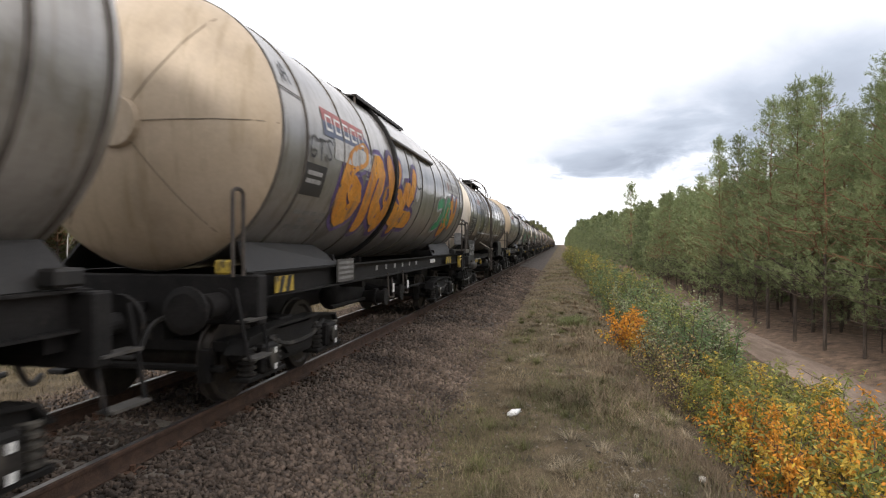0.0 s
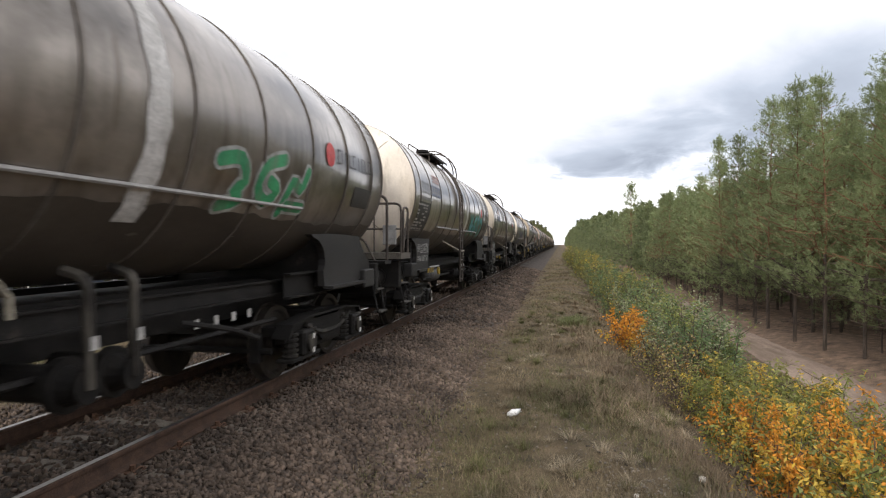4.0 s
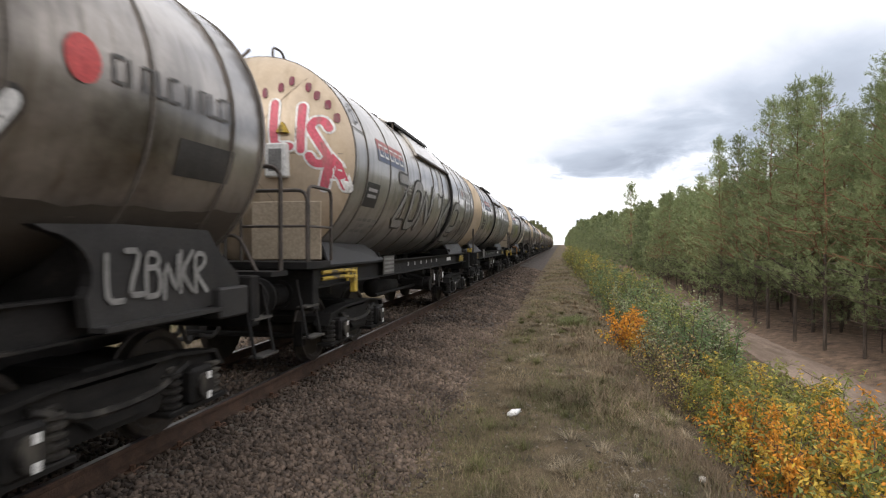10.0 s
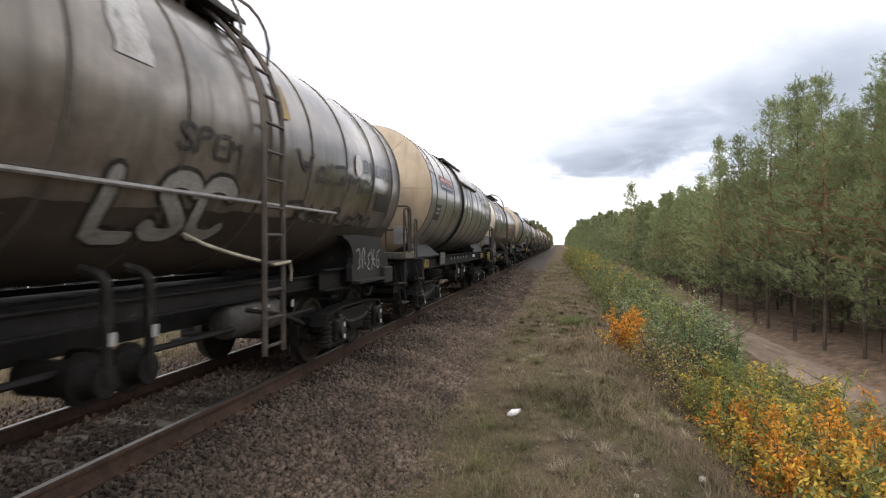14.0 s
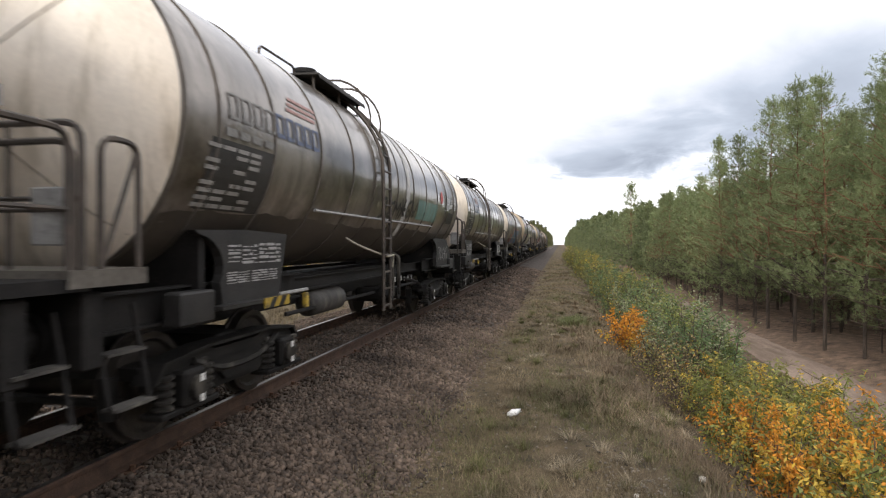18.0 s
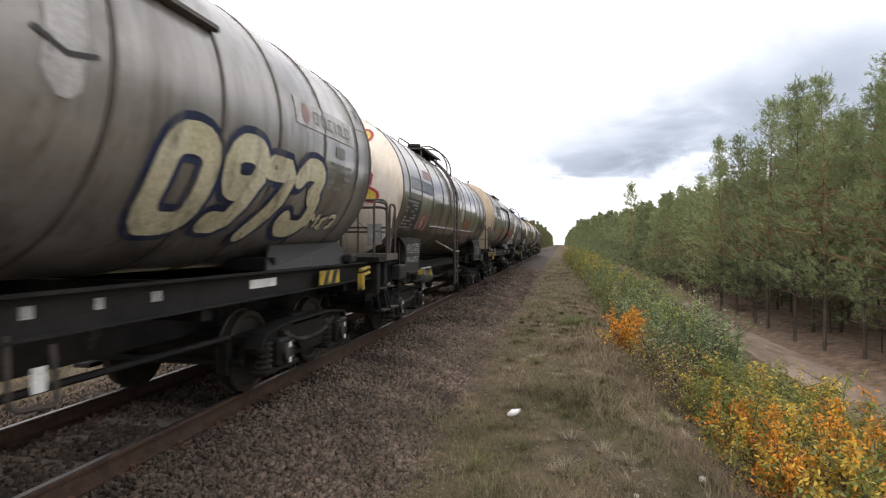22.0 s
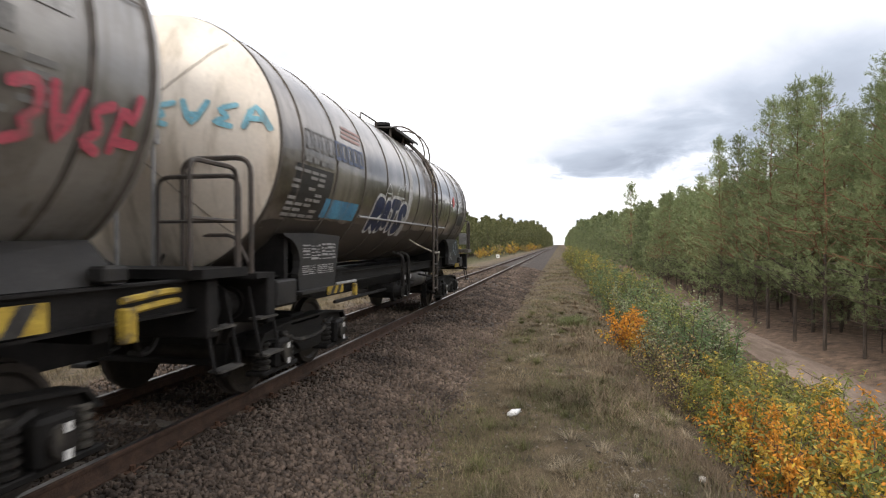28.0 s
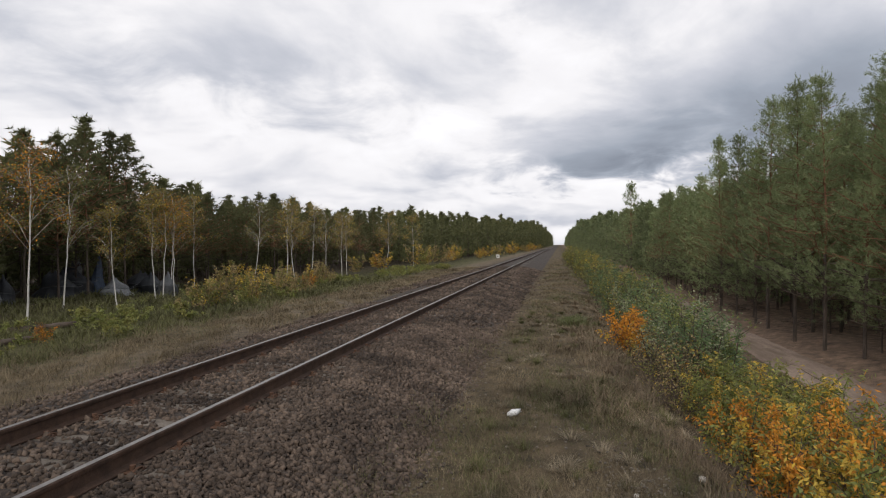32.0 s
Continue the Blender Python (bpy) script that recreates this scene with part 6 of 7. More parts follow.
M["drum_blue"] = material("blue_plastic_sheet", two((0.03, 0.05, 0.085), (0.06, 0.085, 0.13)), 0.5, 0, 3, 4, 20, 0.05)


# ---- grass ----
def grass_field(name, label, mat, seed, spots, height, width, patches=None):
    """Bent blades in tufts. spots: (x0, x1, y0, y1, count)."""
    rng = np.random.default_rng(seed)
    xs, ys = [], []
    for x0, x1, y0, y1, n in spots:
        q = rng.uniform(0, 1, n)
        y = y0 * (y1 / y0) ** q if y0 > 0 else y0 + (y1 - y0) * q
        x = rng.uniform(x0, x1, n)
        tuft = rng.integers(0, max(1, n // 14), n)
        cx, cy = rng.normal(size=(n, 2)).T * 0.05
        x = x[tuft] * 0.7 + x * 0.3 + cx
        y = y[tuft] * 0.97 + y * 0.03 + cy
        xs.append(x), ys.append(y)
    x, y = np.concatenate(xs), np.concatenate(ys)
    if patches is not None:
        keep = patches(x, y) > rng.uniform(0, 1, len(x))
        x, y = x[keep], y[keep]
    n = len(x)
    z = ground_z(x, y) - 0.01
    z = np.maximum(z, np.where((x < -1.35) & (x > -7.1), np.interp(x, BALLAST_X, BALLAST_Z), -9))
    clump = 0.55 + 0.45 * np.sin(x * 2.1 + 1.3) * np.sin(y * 1.7 + x) + rng.uniform(-0.2, 0.5, n)
    h = height * np.clip(clump, 0.25, 1.5)
    far = np.clip(y / 10, 0.6, 4)
    w = width * far * rng.uniform(0.7, 1.4, n)
    a = rng.uniform(0, math.tau, n)
    lean = rng.uniform(0.3, 1.9, n) * h
    side = np.stack([-np.sin(a), np.cos(a), np.zeros(n)], 1)
    way = np.stack([np.cos(a), np.sin(a), np.zeros(n)], 1)
    p0 = np.stack([x, y, z], 1)
    p1 = p0 + way * (lean * 0.35)[:, None] + np.stack([np.zeros(n), np.zeros(n), h * 0.6], 1)
    p2 = p0 + way * lean[:, None] + np.stack([np.zeros(n), np.zeros(n), h], 1)
    s = side * w[:, None]
    v = np.stack([p0 - s, p0 + s, p1 + s * 0.8, p1 - s * 0.8, p2], 1).reshape(-1, 3)
    i = np.arange(n) * 5
    tri = np.concatenate([np.stack([i, i + 1, i + 2], 1), np.stack([i, i + 2, i + 3], 1), np.stack([i + 3, i + 2, i + 4], 1)])
    tagged(new(name, data_mesh(name, v, tri, mat)), label, "grass", kind="stuff")


def green_patch(x, y):
    return np.clip(0.35 + 0.9 * np.sin(x * 1.9 + 0.8) * np.sin(y * 0.8 + 1.0 + x * 0.5), 0, 1)


def straw_patch(x, y):
    return np.clip(0.62 + 0.5 * np.sin(x * 2.3 + 2.0 + y * 0.4) * np.sin(y * 1.1 + 0.4 - x) + 0.35 * np.sin(x * 5.1 + y * 3.3), 0.08, 1)


def tufts(name, label, mat, seed, count, spot, blades_each, height):
    """Separate tussocks of bent blades standing out of the turf."""
    rng = np.random.default_rng(seed)
    x0, x1, y0, y1 = spot
    cx = rng.uniform(x0, x1, count)
    cy = y0 * (y1 / y0) ** rng.uniform(0, 1, count)
    size = np.repeat(rng.uniform(0.6, 1.3, count), blades_each)
    n = count * blades_each
    a = rng.uniform(0, math.tau, n)
    way = np.stack([np.cos(a), np.sin(a), np.zeros(n)], 1)
    side = np.stack([-np.sin(a), np.cos(a), np.zeros(n)], 1)
    x = np.repeat(cx, blades_each) + way[:, 0] * rng.uniform(0, 0.07, n) * size
    y = np.repeat(cy, blades_each) + way[:, 1] * rng.uniform(0, 0.07, n) * size
    p0 = np.stack([x, y, ground_z(x, y) - 0.01], 1)
    h = height * size * rng.uniform(0.4, 1.2, n)
    lean = h * rng.uniform(0.3, 2.2, n)
    w = 0.0022 * np.clip(y / 6, 0.8, 3)
    up = np.array([0, 0, 1.0])
    p1 = p0 + way * (lean * 0.35)[:, None] + up * (h * 0.65)[:, None]
    p2 = p0 + way * lean[:, None] + up * (h * 0.95)[:, None]
    s = side * w[:, None]
    v = np.stack([p0 - s, p0 + s, p1 + s * 0.8, p1 - s * 0.8, p2], 1).reshape(-1, 3)
    i = np.arange(n) * 5
    tri = np.concatenate([np.stack([i, i + 1, i + 2], 1), np.stack([i, i + 2, i + 3], 1), np.stack([i + 3, i + 2, i + 4], 1)])
    tagged(new(name, data_mesh(name, v, tri, mat)), label, "grass", kind="stuff")


tufts("straw_tufts", "bleached straw tussocks on the verge", "straw_pale", 41, 80, (-0.9, 1.5, 3.2, 22), 70, 0.10)
tufts("green_tufts", "olive grass tussocks on the verge", "grass", 42, 110, (-1.1, 1.4, 3.0, 20), 80, 0.11)
tufts("heather_tufts", "dull brown heather tussocks on the verge", "stalk", 43, 60, (0.1, 1.7, 6.0, 24), 80, 0.14)
grass_field("dry_grass", "matted straw-brown grass on the verge", "straw", 1,
            [(-1.6, 1.9, 2.6, 9, 38000), (-2.0, -1.2, 2.8, 14, 2200), (-1.6, 2.0, 8, 26, 22000), (-1.4, 1.8, 24, 90, 14000), (-13.5, -7.6, 6, 60, 42000), (-8.4, -6.9, 6, 60, 9000), (1.4, 6.0, 3.5, 24, 6000), (-1.6, 2.4, -5, 2.7, 6000)], 0.100, 0.0034, straw_patch)
grass_field("green_grass", "olive-green grass tufts on the verge", "grass", 2,
            [(-1.45, 1.8, 2.6, 9, 38000), (-1.3, 1.8, 8, 26, 16000), (-1.95, -1.1, 2.8, 14, 2200), (-18, -10.3, 6, 60, 44000), (-11.5, -7.5, 6, 60, 12000), (-1.2, 1.5, 24, 70, 5000), (-1.4, 2.4, -5, 2.7, 3000)], 0.090, 0.0032, green_patch)
grass_field("tall_weeds", "tall green weeds at the foot of the wood", "grass", 7, [(-20, -11.6, 8, 45, 16000), (-13.0, -10.6, 7, 30, 2500), (-26, -18, 12, 45, 9000)], 0.30, 0.006)
grass_field("tall_straw", "pale tall straw beside the far ballast", "straw", 9, [(-11.8, -7.3, 6, 60, 30000)], 0.17, 0.0042, straw_patch)
grass_field("grass_tussock", "fresh green tussock beside the path", "tussock", 5, [(0.1, 0.75, 15.5, 17.5, 1700)], 0.20, 0.0035)
grass_field("bramble_litter", "brown dead stalks along the edge of the bank", "stalk", 3, [(0.9, 2.4, 3.2, 22, 7500), (0.2, 1.3, 7, 16, 2600)], 0.25, 0.0026)


# ---- stones of the ballast ----
def ico():
    p = (1 + 5 ** 0.5) / 2
    v = [(-1, p, 0), (1, p, 0), (-1, -p, 0), (1, -p, 0), (0, -1, p), (0, 1, p), (0, -1, -p), (0, 1, -p), (p, 0, -1), (p, 0, 1), (-p, 0, -1), (-p, 0, 1)]
    bm = bmesh.new()
    for q in v:
        bm.verts.new(Vector(q).normalized())
    hull = bmesh.ops.convex_hull(bm, input=bm.verts)
    bm.verts.index_update()
    out = np.array([tuple(q.co) for q in bm.verts]), np.array([[q.index for q in f.verts] for f in bm.faces])
    bm.free()
    return out


ICO_V, ICO_F = ico()
BOX_V = np.array([(x, y, z) for x in (-0.7, 0.7) for y in (-0.7, 0.7) for z in (-0.7, 0.7)])
BOX_F = np.array([(0, 1, 3), (0, 3, 2), (4, 6, 7), (4, 7, 5), (0, 4, 5), (0, 5, 1), (2, 3, 7), (2, 7, 6), (0, 2, 6), (0, 6, 4), (1, 5, 7), (1, 7, 3)])
SLEEPER_Y = np.arange(-3.0, 150.0, 0.60)


def stones(rng, x, y, r, form=ICO_V):
    """Irregular broken stones lying on the ballast."""
    n = len(x)
    z = np.maximum(np.interp(x, BALLAST_X, BALLAST_Z), np.where(x < -7.0, ground_z(x, y), -9)) + r * rng.uniform(-0.3, 0.6, n)
    v = form[None] * (1 + rng.uniform(-0.5, 0.35, (n, len(form), 1))) * rng.uniform(0.5, 1.35, (n, 1, 3)) * r[:, None, None]
    q = rng.normal(size=(n, 4))
    q /= np.linalg.norm(q, axis=1, keepdims=True)
    w, a, b, c = q.T
    m = np.stack([np.stack([1 - 2 * (b * b + c * c), 2 * (a * b - c * w), 2 * (a * c + b * w)], 1), np.stack([2 * (a * b + c * w), 1 - 2 * (a * a + c * c), 2 * (b * c - a * w)], 1),
                  np.stack([2 * (a * c - b * w), 2 * (b * c + a * w), 1 - 2 * (a * a + b * b)], 1)], 1)
    v = np.einsum("nij,nkj->nki", m, v) + np.stack([x, y, z], 1)[:, None]
    return v


def clear_of_rails(x, y, rng):
    ok = (np.abs(x - TRACK_X - HALF_GAUGE) > 0.10) & (np.abs(x - TRACK_X + HALF_GAUGE) > 0.10)
    d = np.abs((y - SLEEPER_Y[0] + 0.3) % 0.60 - 0.3)
    on_sleeper = (d < 0.13) & (np.abs(x - TRACK_X) < 1.32)
    return ok & (~on_sleeper | (rng.uniform(0, 1, len(x)) < 0.6))


def build_stones():
    rng = np.random.default_rng(8)
    xs, ys, rs = [], [], []
    for x0, x1, y0, y1, n, r0, r1 in ((-3.55, -1.25, 3.0, 7.0, 11000, 0.014, 0.031), (-3.55, -1.3, 7.0, 14, 11500, 0.016, 0.032), (-5.1, -3.4, 4.0, 14, 7500, 0.016, 0.032),
                                      (-7.5, -5.0, 5.0, 18, 7000, 0.017, 0.033), (-5.5, -1.35, 14, 26, 7500, 0.028, 0.046), (-8.0, -1.4, 26, 48, 4600, 0.05, 0.08), (-7.0, -1.35, -5.0, 3.0, 5500, 0.022, 0.04), (-5.2, -3.4, 2.9, 4.05, 1000, 0.016, 0.032), (-7.5, -5.0, 2.9, 5.2, 1700, 0.017, 0.033)):
        xs.append(rng.uniform(x0, x1, n) + (rng.exponential(0.16, n) - 0.1 if x1 > -1.5 else 0)), ys.append(rng.uniform(y0, y1, n)), rs.append(rng.uniform(r0, r1, n))
    x, y, r = np.concatenate(xs), np.concatenate(ys), np.concatenate(rs)
    k = clear_of_rails(x, y, rng)
    x, y, r = x[k], y[k], r[k]
    v = stones(rng, x, y, r * 1.06, BOX_V)
    f = (BOX_F[None] + 8 * np.arange(len(x))[:, None, None]).reshape(-1, 3)
    ob = mesh_part("loose_stones", data_mesh("loose_stones", v.reshape(-1, 3), f, "stone"), ballast_bed)
    tagged(ob, "grey-brown crushed stones", kind="stuff")
    # the nearest stones lie singly
    shapes = []
    for i in range(8):
        s = stones(rng, np.zeros(1), np.zeros(1), np.ones(1))[0]
        shapes.append(data_mesh("stone", s - s.mean(0), ICO_F, "stone_one"))
    for i in range(280):
        x, y = rng.uniform(-2.9, -1.5), rng.uniform(3.1, 5.6)
        r = rng.uniform(0.018, 0.034)
        m = Matrix.LocRotScale((x, y, float(np.interp(x, BALLAST_X, BALLAST_Z)) + r * 0.7), Euler(rng.uniform(0, 6.28, 3)), (r, r, r * 0.8))
        mesh_part("stone", shapes[i % 8], ballast_bed, m=m)


build_stones()


# ---- sleepers with rail fastenings ----
def build_sleepers():
    bm = bmesh.new()
    box(bm, -1.30, 1.30, -0.125, 0.125, -0.16, 0.0, 0.015)
    sleeper = bpy.data.meshes.new("sleeper")
    bm.to_mesh(sleeper)
    sleeper.materials.append(M["sleeper"])
    bm.clear()
    box(bm, -0.07, 0.07, -0.075, 0.075, 0.0, 0.012)
    rod(bm, (0, 0, 0.0), (0, 0, 0.055), 0.024, 6)
    tube(bm, rounded([(-0.05, -0.06, 0.02), (-0.06, 0.0, 0.045), (-0.05, 0.06, 0.02)], 0.03), 0.010, 5)
    clip = bpy.data.meshes.new("rail_clip")
    bm.to_mesh(clip)
    bm.free()
    clip.materials.append(M["clip"])
    rng = random.Random(3)
    track = tagged(new("sleeper_row"), "weathered sleepers half buried in the ballast", "sleeper row", kind="structure")
    for y in SLEEPER_Y:
        if y > 70:
            break
        ob = mesh_part("sleeper", sleeper, track, m=pose(TRACK_X + rng.uniform(-0.02, 0.02), y + rng.uniform(-0.01, 0.01), -0.180 + rng.uniform(-0.008, 0.004), 0, 0, rng.uniform(-0.4, 0.4)))
        if y < 28:
            for cx in (HALF_GAUGE, -HALF_GAUGE):
                for s in (1, -1):
                    mesh_part("rail_clip", clip, ob, m=pose(cx + s * 0.105, 0, 0.0, 0, 0, 0 if s < 0 else 180))


build_sleepers()


# ---- small things along the line ----
def build_small():
    bm = bmesh.new()
    bmesh.ops.create_uvsphere(bm, u_segments=14, v_segments=8, radius=1.0)
    for v in bm.verts:
        k = 1 + 0.25 * math.sin(v.co.x * 4 + v.co.y * 7) + 0.15 * math.sin(v.co.z * 9 + v.co.x * 5)
        v.co = Vector((v.co.x * 0.085, v.co.y * 0.04, v.co.z * 0.035)) * k
    litter = part("litter", bm, "plastic", None, smooth=True)
    x, y = -0.55, 7.3
    litter.matrix_basis = pose(x, y, float(ground_z(x, y)) + 0.05, 0, -12, 35)
    tagged(litter, "crumpled white plastic wrapper lying in the grass", "litter")
    for i, (x, y) in enumerate(((1.28, 5.75), (0.62, 5.05), (0.75, 4.9), (0.55, 4.75), (0.9, 5.1))):
        bm = bmesh.new()
        bmesh.ops.create_icosphere(bm, subdivisions=1, radius=0.026 if i else 0.035)
        for v in bm.verts:
            v.co *= random.uniform(0.7, 1.2)
        ob = part("pebble", bm, "pale_stone")
        ob.matrix_basis = pose(x, y, float(ground_z(x, y)) + 0.05 if i == 0 else float(ground_z(x, y)) + 0.015)
        tagged(ob, "pale pebble among the grass", "pebble", "pebbles on the verge")
    # white marker stone across the line
    post = thing("marker_stone", "white painted kilometre stone beside the far rail", "marker stone", m=pose(-10.6, 103, float(ground_z(-10.6, 103))))
    bm = bmesh.new()
    box(bm, -0.30, 0.30, -0.14, 0.14, 0.0, 0.62, 0.05)
    part("block", bm, "white", post)
    part("foot", boxed(-0.34, 0.34, -0.18, 0.18, -0.1, 0.06, bevel=0.02), "sleeper", post)
    part("dark_field", boxed(-0.16, 0.16, -0.146, -0.14, 0.2, 0.45), "stencil", post)
    # slim radio mast where the line vanishes
    mast = thing("mast", "slim grey mast far down the line", "mast", m=pose(5.0, 330, float(ground_z(5.0, 330))))
    bm = bmesh.new()
    rod(bm, (0, 0, 0), (0, 0, 9.5), 0.14, 8, 0.07)
    part("pole", bm, "hand", mast)
    part("base", boxed(-0.4, 0.4, -0.4, 0.4, -0.2, 0.3), "sleeper", mast)
    bm = bmesh.new()
    rod(bm, (-0.5, 0, 8.6), (0.5, 0, 8.6), 0.05, 6)
    part("cross_arm", bm, "hand", mast)
    # stored sacks, drums and sheets under the trees across the line
    for i, (x, y, col, wide, high) in enumerate(((-23.5, 28.0, "sheet_white", 1.4, 1.0), (-20.9, 28.6, "sheet_grey", 1.0, 1.25), (-27.6, 29.8, "sheet_white", 0.6, 1.9), (-26.2, 29.6, "drum_blue", 0.7, 2.0), (-25.8, 26.6, "sheet_dark", 1.8, 1.3), (-26.4, 28.2, "sheet_dark", 2.0, 1.6),
                                                 (-24.4, 21.8, "sheet_white", 0.4, 0.7), (-23.6, 16.6, "sheet_white", 0.5, 1.3), (-24.9, 22.6, "sheet_dark", 1.0, 1.25), (-24.5, 18.6, "sheet_dark", 1.5, 1.2), (-24.6, 31.6, "sheet_dark", 2.0, 1.1), (-22.6, 29.6, "sheet_dark", 1.6, 1.1))):
        rng = np.random.default_rng(70 + i)
        t = thing("covered_heap", "lumpy stored goods under weathered sheeting beneath the trees", "covered heap", "stored goods under the trees", pose(x, y, float(ground_z(x, y)), 0, 0, rng.uniform(10, 50)))
        bm = bmesh.new()
        p = rng.uniform(0, 6.28, 4)
        rows = []
        for q in np.linspace(0, 1, 9):
            ring = []
            for k in range(28):
                a = k * math.tau / 28
                fold = 1 + 0.10 * (1 - q) * math.sin(9 * a + p[0]) + 0.10 * math.sin(3 * a + p[1]) + 0.05 * math.sin(15 * a + p[2] + 4 * q)
                r = (1 - 0.72 * q ** 2.6) * fold * (1.06 - 0.2 * q) * (1 + 0.16 * math.sin(7 * q + p[1] + a))
                top = high * (0.86 + 0.20 * math.sin(a + p[3]) * q + 0.08 * math.sin(5 * a + p[0]) * q)
                ring.append(bm.verts.new((math.cos(a) * wide * 0.5 * r + 0.12 * wide * q * math.sin(p[2]), math.sin(a) * (0.25 + wide * 0.25) * r, q * top - 0.03)))
            rows.append(ring)
        for u, v in zip(rows, rows[1:]):
            for k in range(28):
                bm.faces.new((u[k], u[(k + 1) % 28], v[(k + 1) % 28], v[k]))
        bm.faces.new(rows[-1])
        part("sheeting", bm, col, t, smooth=True)
        bm = bmesh.new()
        tube(bm, [Vector((math.cos(a) * wide * 0.56, math.sin(a) * (0.28 + wide * 0.28), high * 0.42 + 0.04 * math.sin(3 * a))) for a in np.linspace(0, math.tau, 19)], 0.015, 5)
        part("lashing_rope", bm, "sheet_grey", t)
    # felled logs at the foot of the wood
    for x, y, a in ((-15.6, 15.4, 70), (-15.2, 16.6, 62), (-14.2, 12.8, 80)):
        bm = bmesh.new()
        rod(bm, (-0.9, 0, 0.09), (0.9, 0, 0.09), 0.11, 9, 0.08)
        ob = part("log", bm, "bark")
        ob.matrix_basis = pose(x, y, float(ground_z(x, y)), 0, 0, a)
        tagged(ob, "grey-brown felled log lying in the grass", "log", "felled logs")
    # brush heap beside the sandy track
    for x, y in ((9.9, 26.0), (9.6, 33.0)):
        rng = np.random.default_rng(int(y))
        bm = bmesh.new()
        for i in range(60):
            a = rng.uniform(0, math.tau)
            p = Vector((rng.normal() * 0.5, rng.normal() * 0.5, rng.uniform(0.02, 0.35)))
            tube(bm, [p, p + Vector((math.cos(a), math.sin(a), rng.uniform(-0.2, 0.3))) * rng.uniform(0.3, 0.8)], 0.012, 3)
        ob = part("brush_heap", bm, "twig")
        ob.matrix_basis = pose(x, y, float(ground_z(x, y)))
        tagged(ob, "heap of dead branches beside the sandy track", "brush heap", kind="stuff")


build_small()


def verge_gravel():
    """Pale grit and pebbles trodden into the verge."""
    rng = np.random.default_rng(17)
    x = np.concatenate([rng.uniform(-1.5, 1.5, 900), rng.normal(0.62, 0.22, 260), rng.uniform(-1.9, -1.1, 700)])
    y = np.concatenate([rng.uniform(3.0, 12, 900), rng.normal(5.2, 0.5, 260), rng.uniform(3.0, 14, 700)])
    n = len(x)
    r = rng.uniform(0.006, 0.020, n)
    z = ground_z(x, y)
    z = np.where(x < -1.35, np.maximum(z, np.interp(x, BALLAST_X, BALLAST_Z)), z)
    v = ICO_V[None] * (1 + rng.uniform(-0.3, 0.25, (n, 12, 1))) * r[:, None, None] * np.array([1, 1, 0.7]) + np.stack([x, y, z + r * 0.5], 1)[:, None]
    f = (ICO_F[None] + 12 * np.arange(n)[:, None, None]).reshape(-1, 3)
    tagged(new("verge_gravel", data_mesh("verge_gravel", v.reshape(-1, 3), f, "grit")), "pale grit scattered over the verge", "gravel", kind="stuff")


M["grit"] = material("pale_grit", two((0.075, 0.06, 0.047), (0.20, 0.172, 0.14)), 0.9, 0, 2.0, 4, 40, 0.2, random_tint=0.4, island=True)
verge_gravel()


# ---- painted tags and pieces, wagon by wagon ----
def tag(i, word, y0, y1, v0, v1, fill, line=None, width=0.09, label="", jitter=0.12):
    w, kind, c = WAGONS[i]
    r, cz = (R_A, Z_A) if kind == "A" else (R_B, Z_B)
    width *= 1.3 if label.startswith("large") else 1.0
    glyphs(w, r, cz, word, y0, y1, v0, v1, fill, line, width, i * 7 + len(word), label or "sprayed graffiti lettering", jitter)


def end_tag(i, word, x0, x1, z0, z1, fill, line=None, width=0.06, label="", jitter=0.12):
    w, kind, c = WAGONS[i]
    end_glyphs(w, kind, word, x0, x1, z0, z1, fill, line, width, i * 5 + len(word), label or "sprayed graffiti on the end", jitter)


def field(i, y0, y1, v0, v1, mat, label, lift=0.007):
    w, kind, c = WAGONS[i]
    r, cz = (R_A, Z_A) if kind == "A" else (R_B, Z_B)
    part("paint_field", boxed_patch(r, cz, y0, y1, v0, v1, lift), mat, w, label)


def white_stripe(i, y, low=-40, half=0.13):
    w, kind, c = WAGONS[i]
    bm = bmesh.new()
    lathe_part(bm, R_B + 0.008, Z_B, y - half, y + half, low, 88)
    part("white_stripe", bm, "pale", w, "broad whitewashed stripe over the flank")


def lathe_part(bm, r, cz, y0, y1, d0, d1, n=24):
    rows = [[bm.verts.new((r * math.cos(radians(d0 + (d1 - d0) * k / n)), y, cz + r * math.sin(radians(d0 + (d1 - d0) * k / n)))) for y in (y0 + 0.02 * math.sin(k * 1.7), y1 + 0.02 * math.sin(k * 2.3))] for k in range(n + 1)]
    for p, q in zip(rows, rows[1:]):
        bm.faces.new((p[0], p[1], q[1], q[0]))


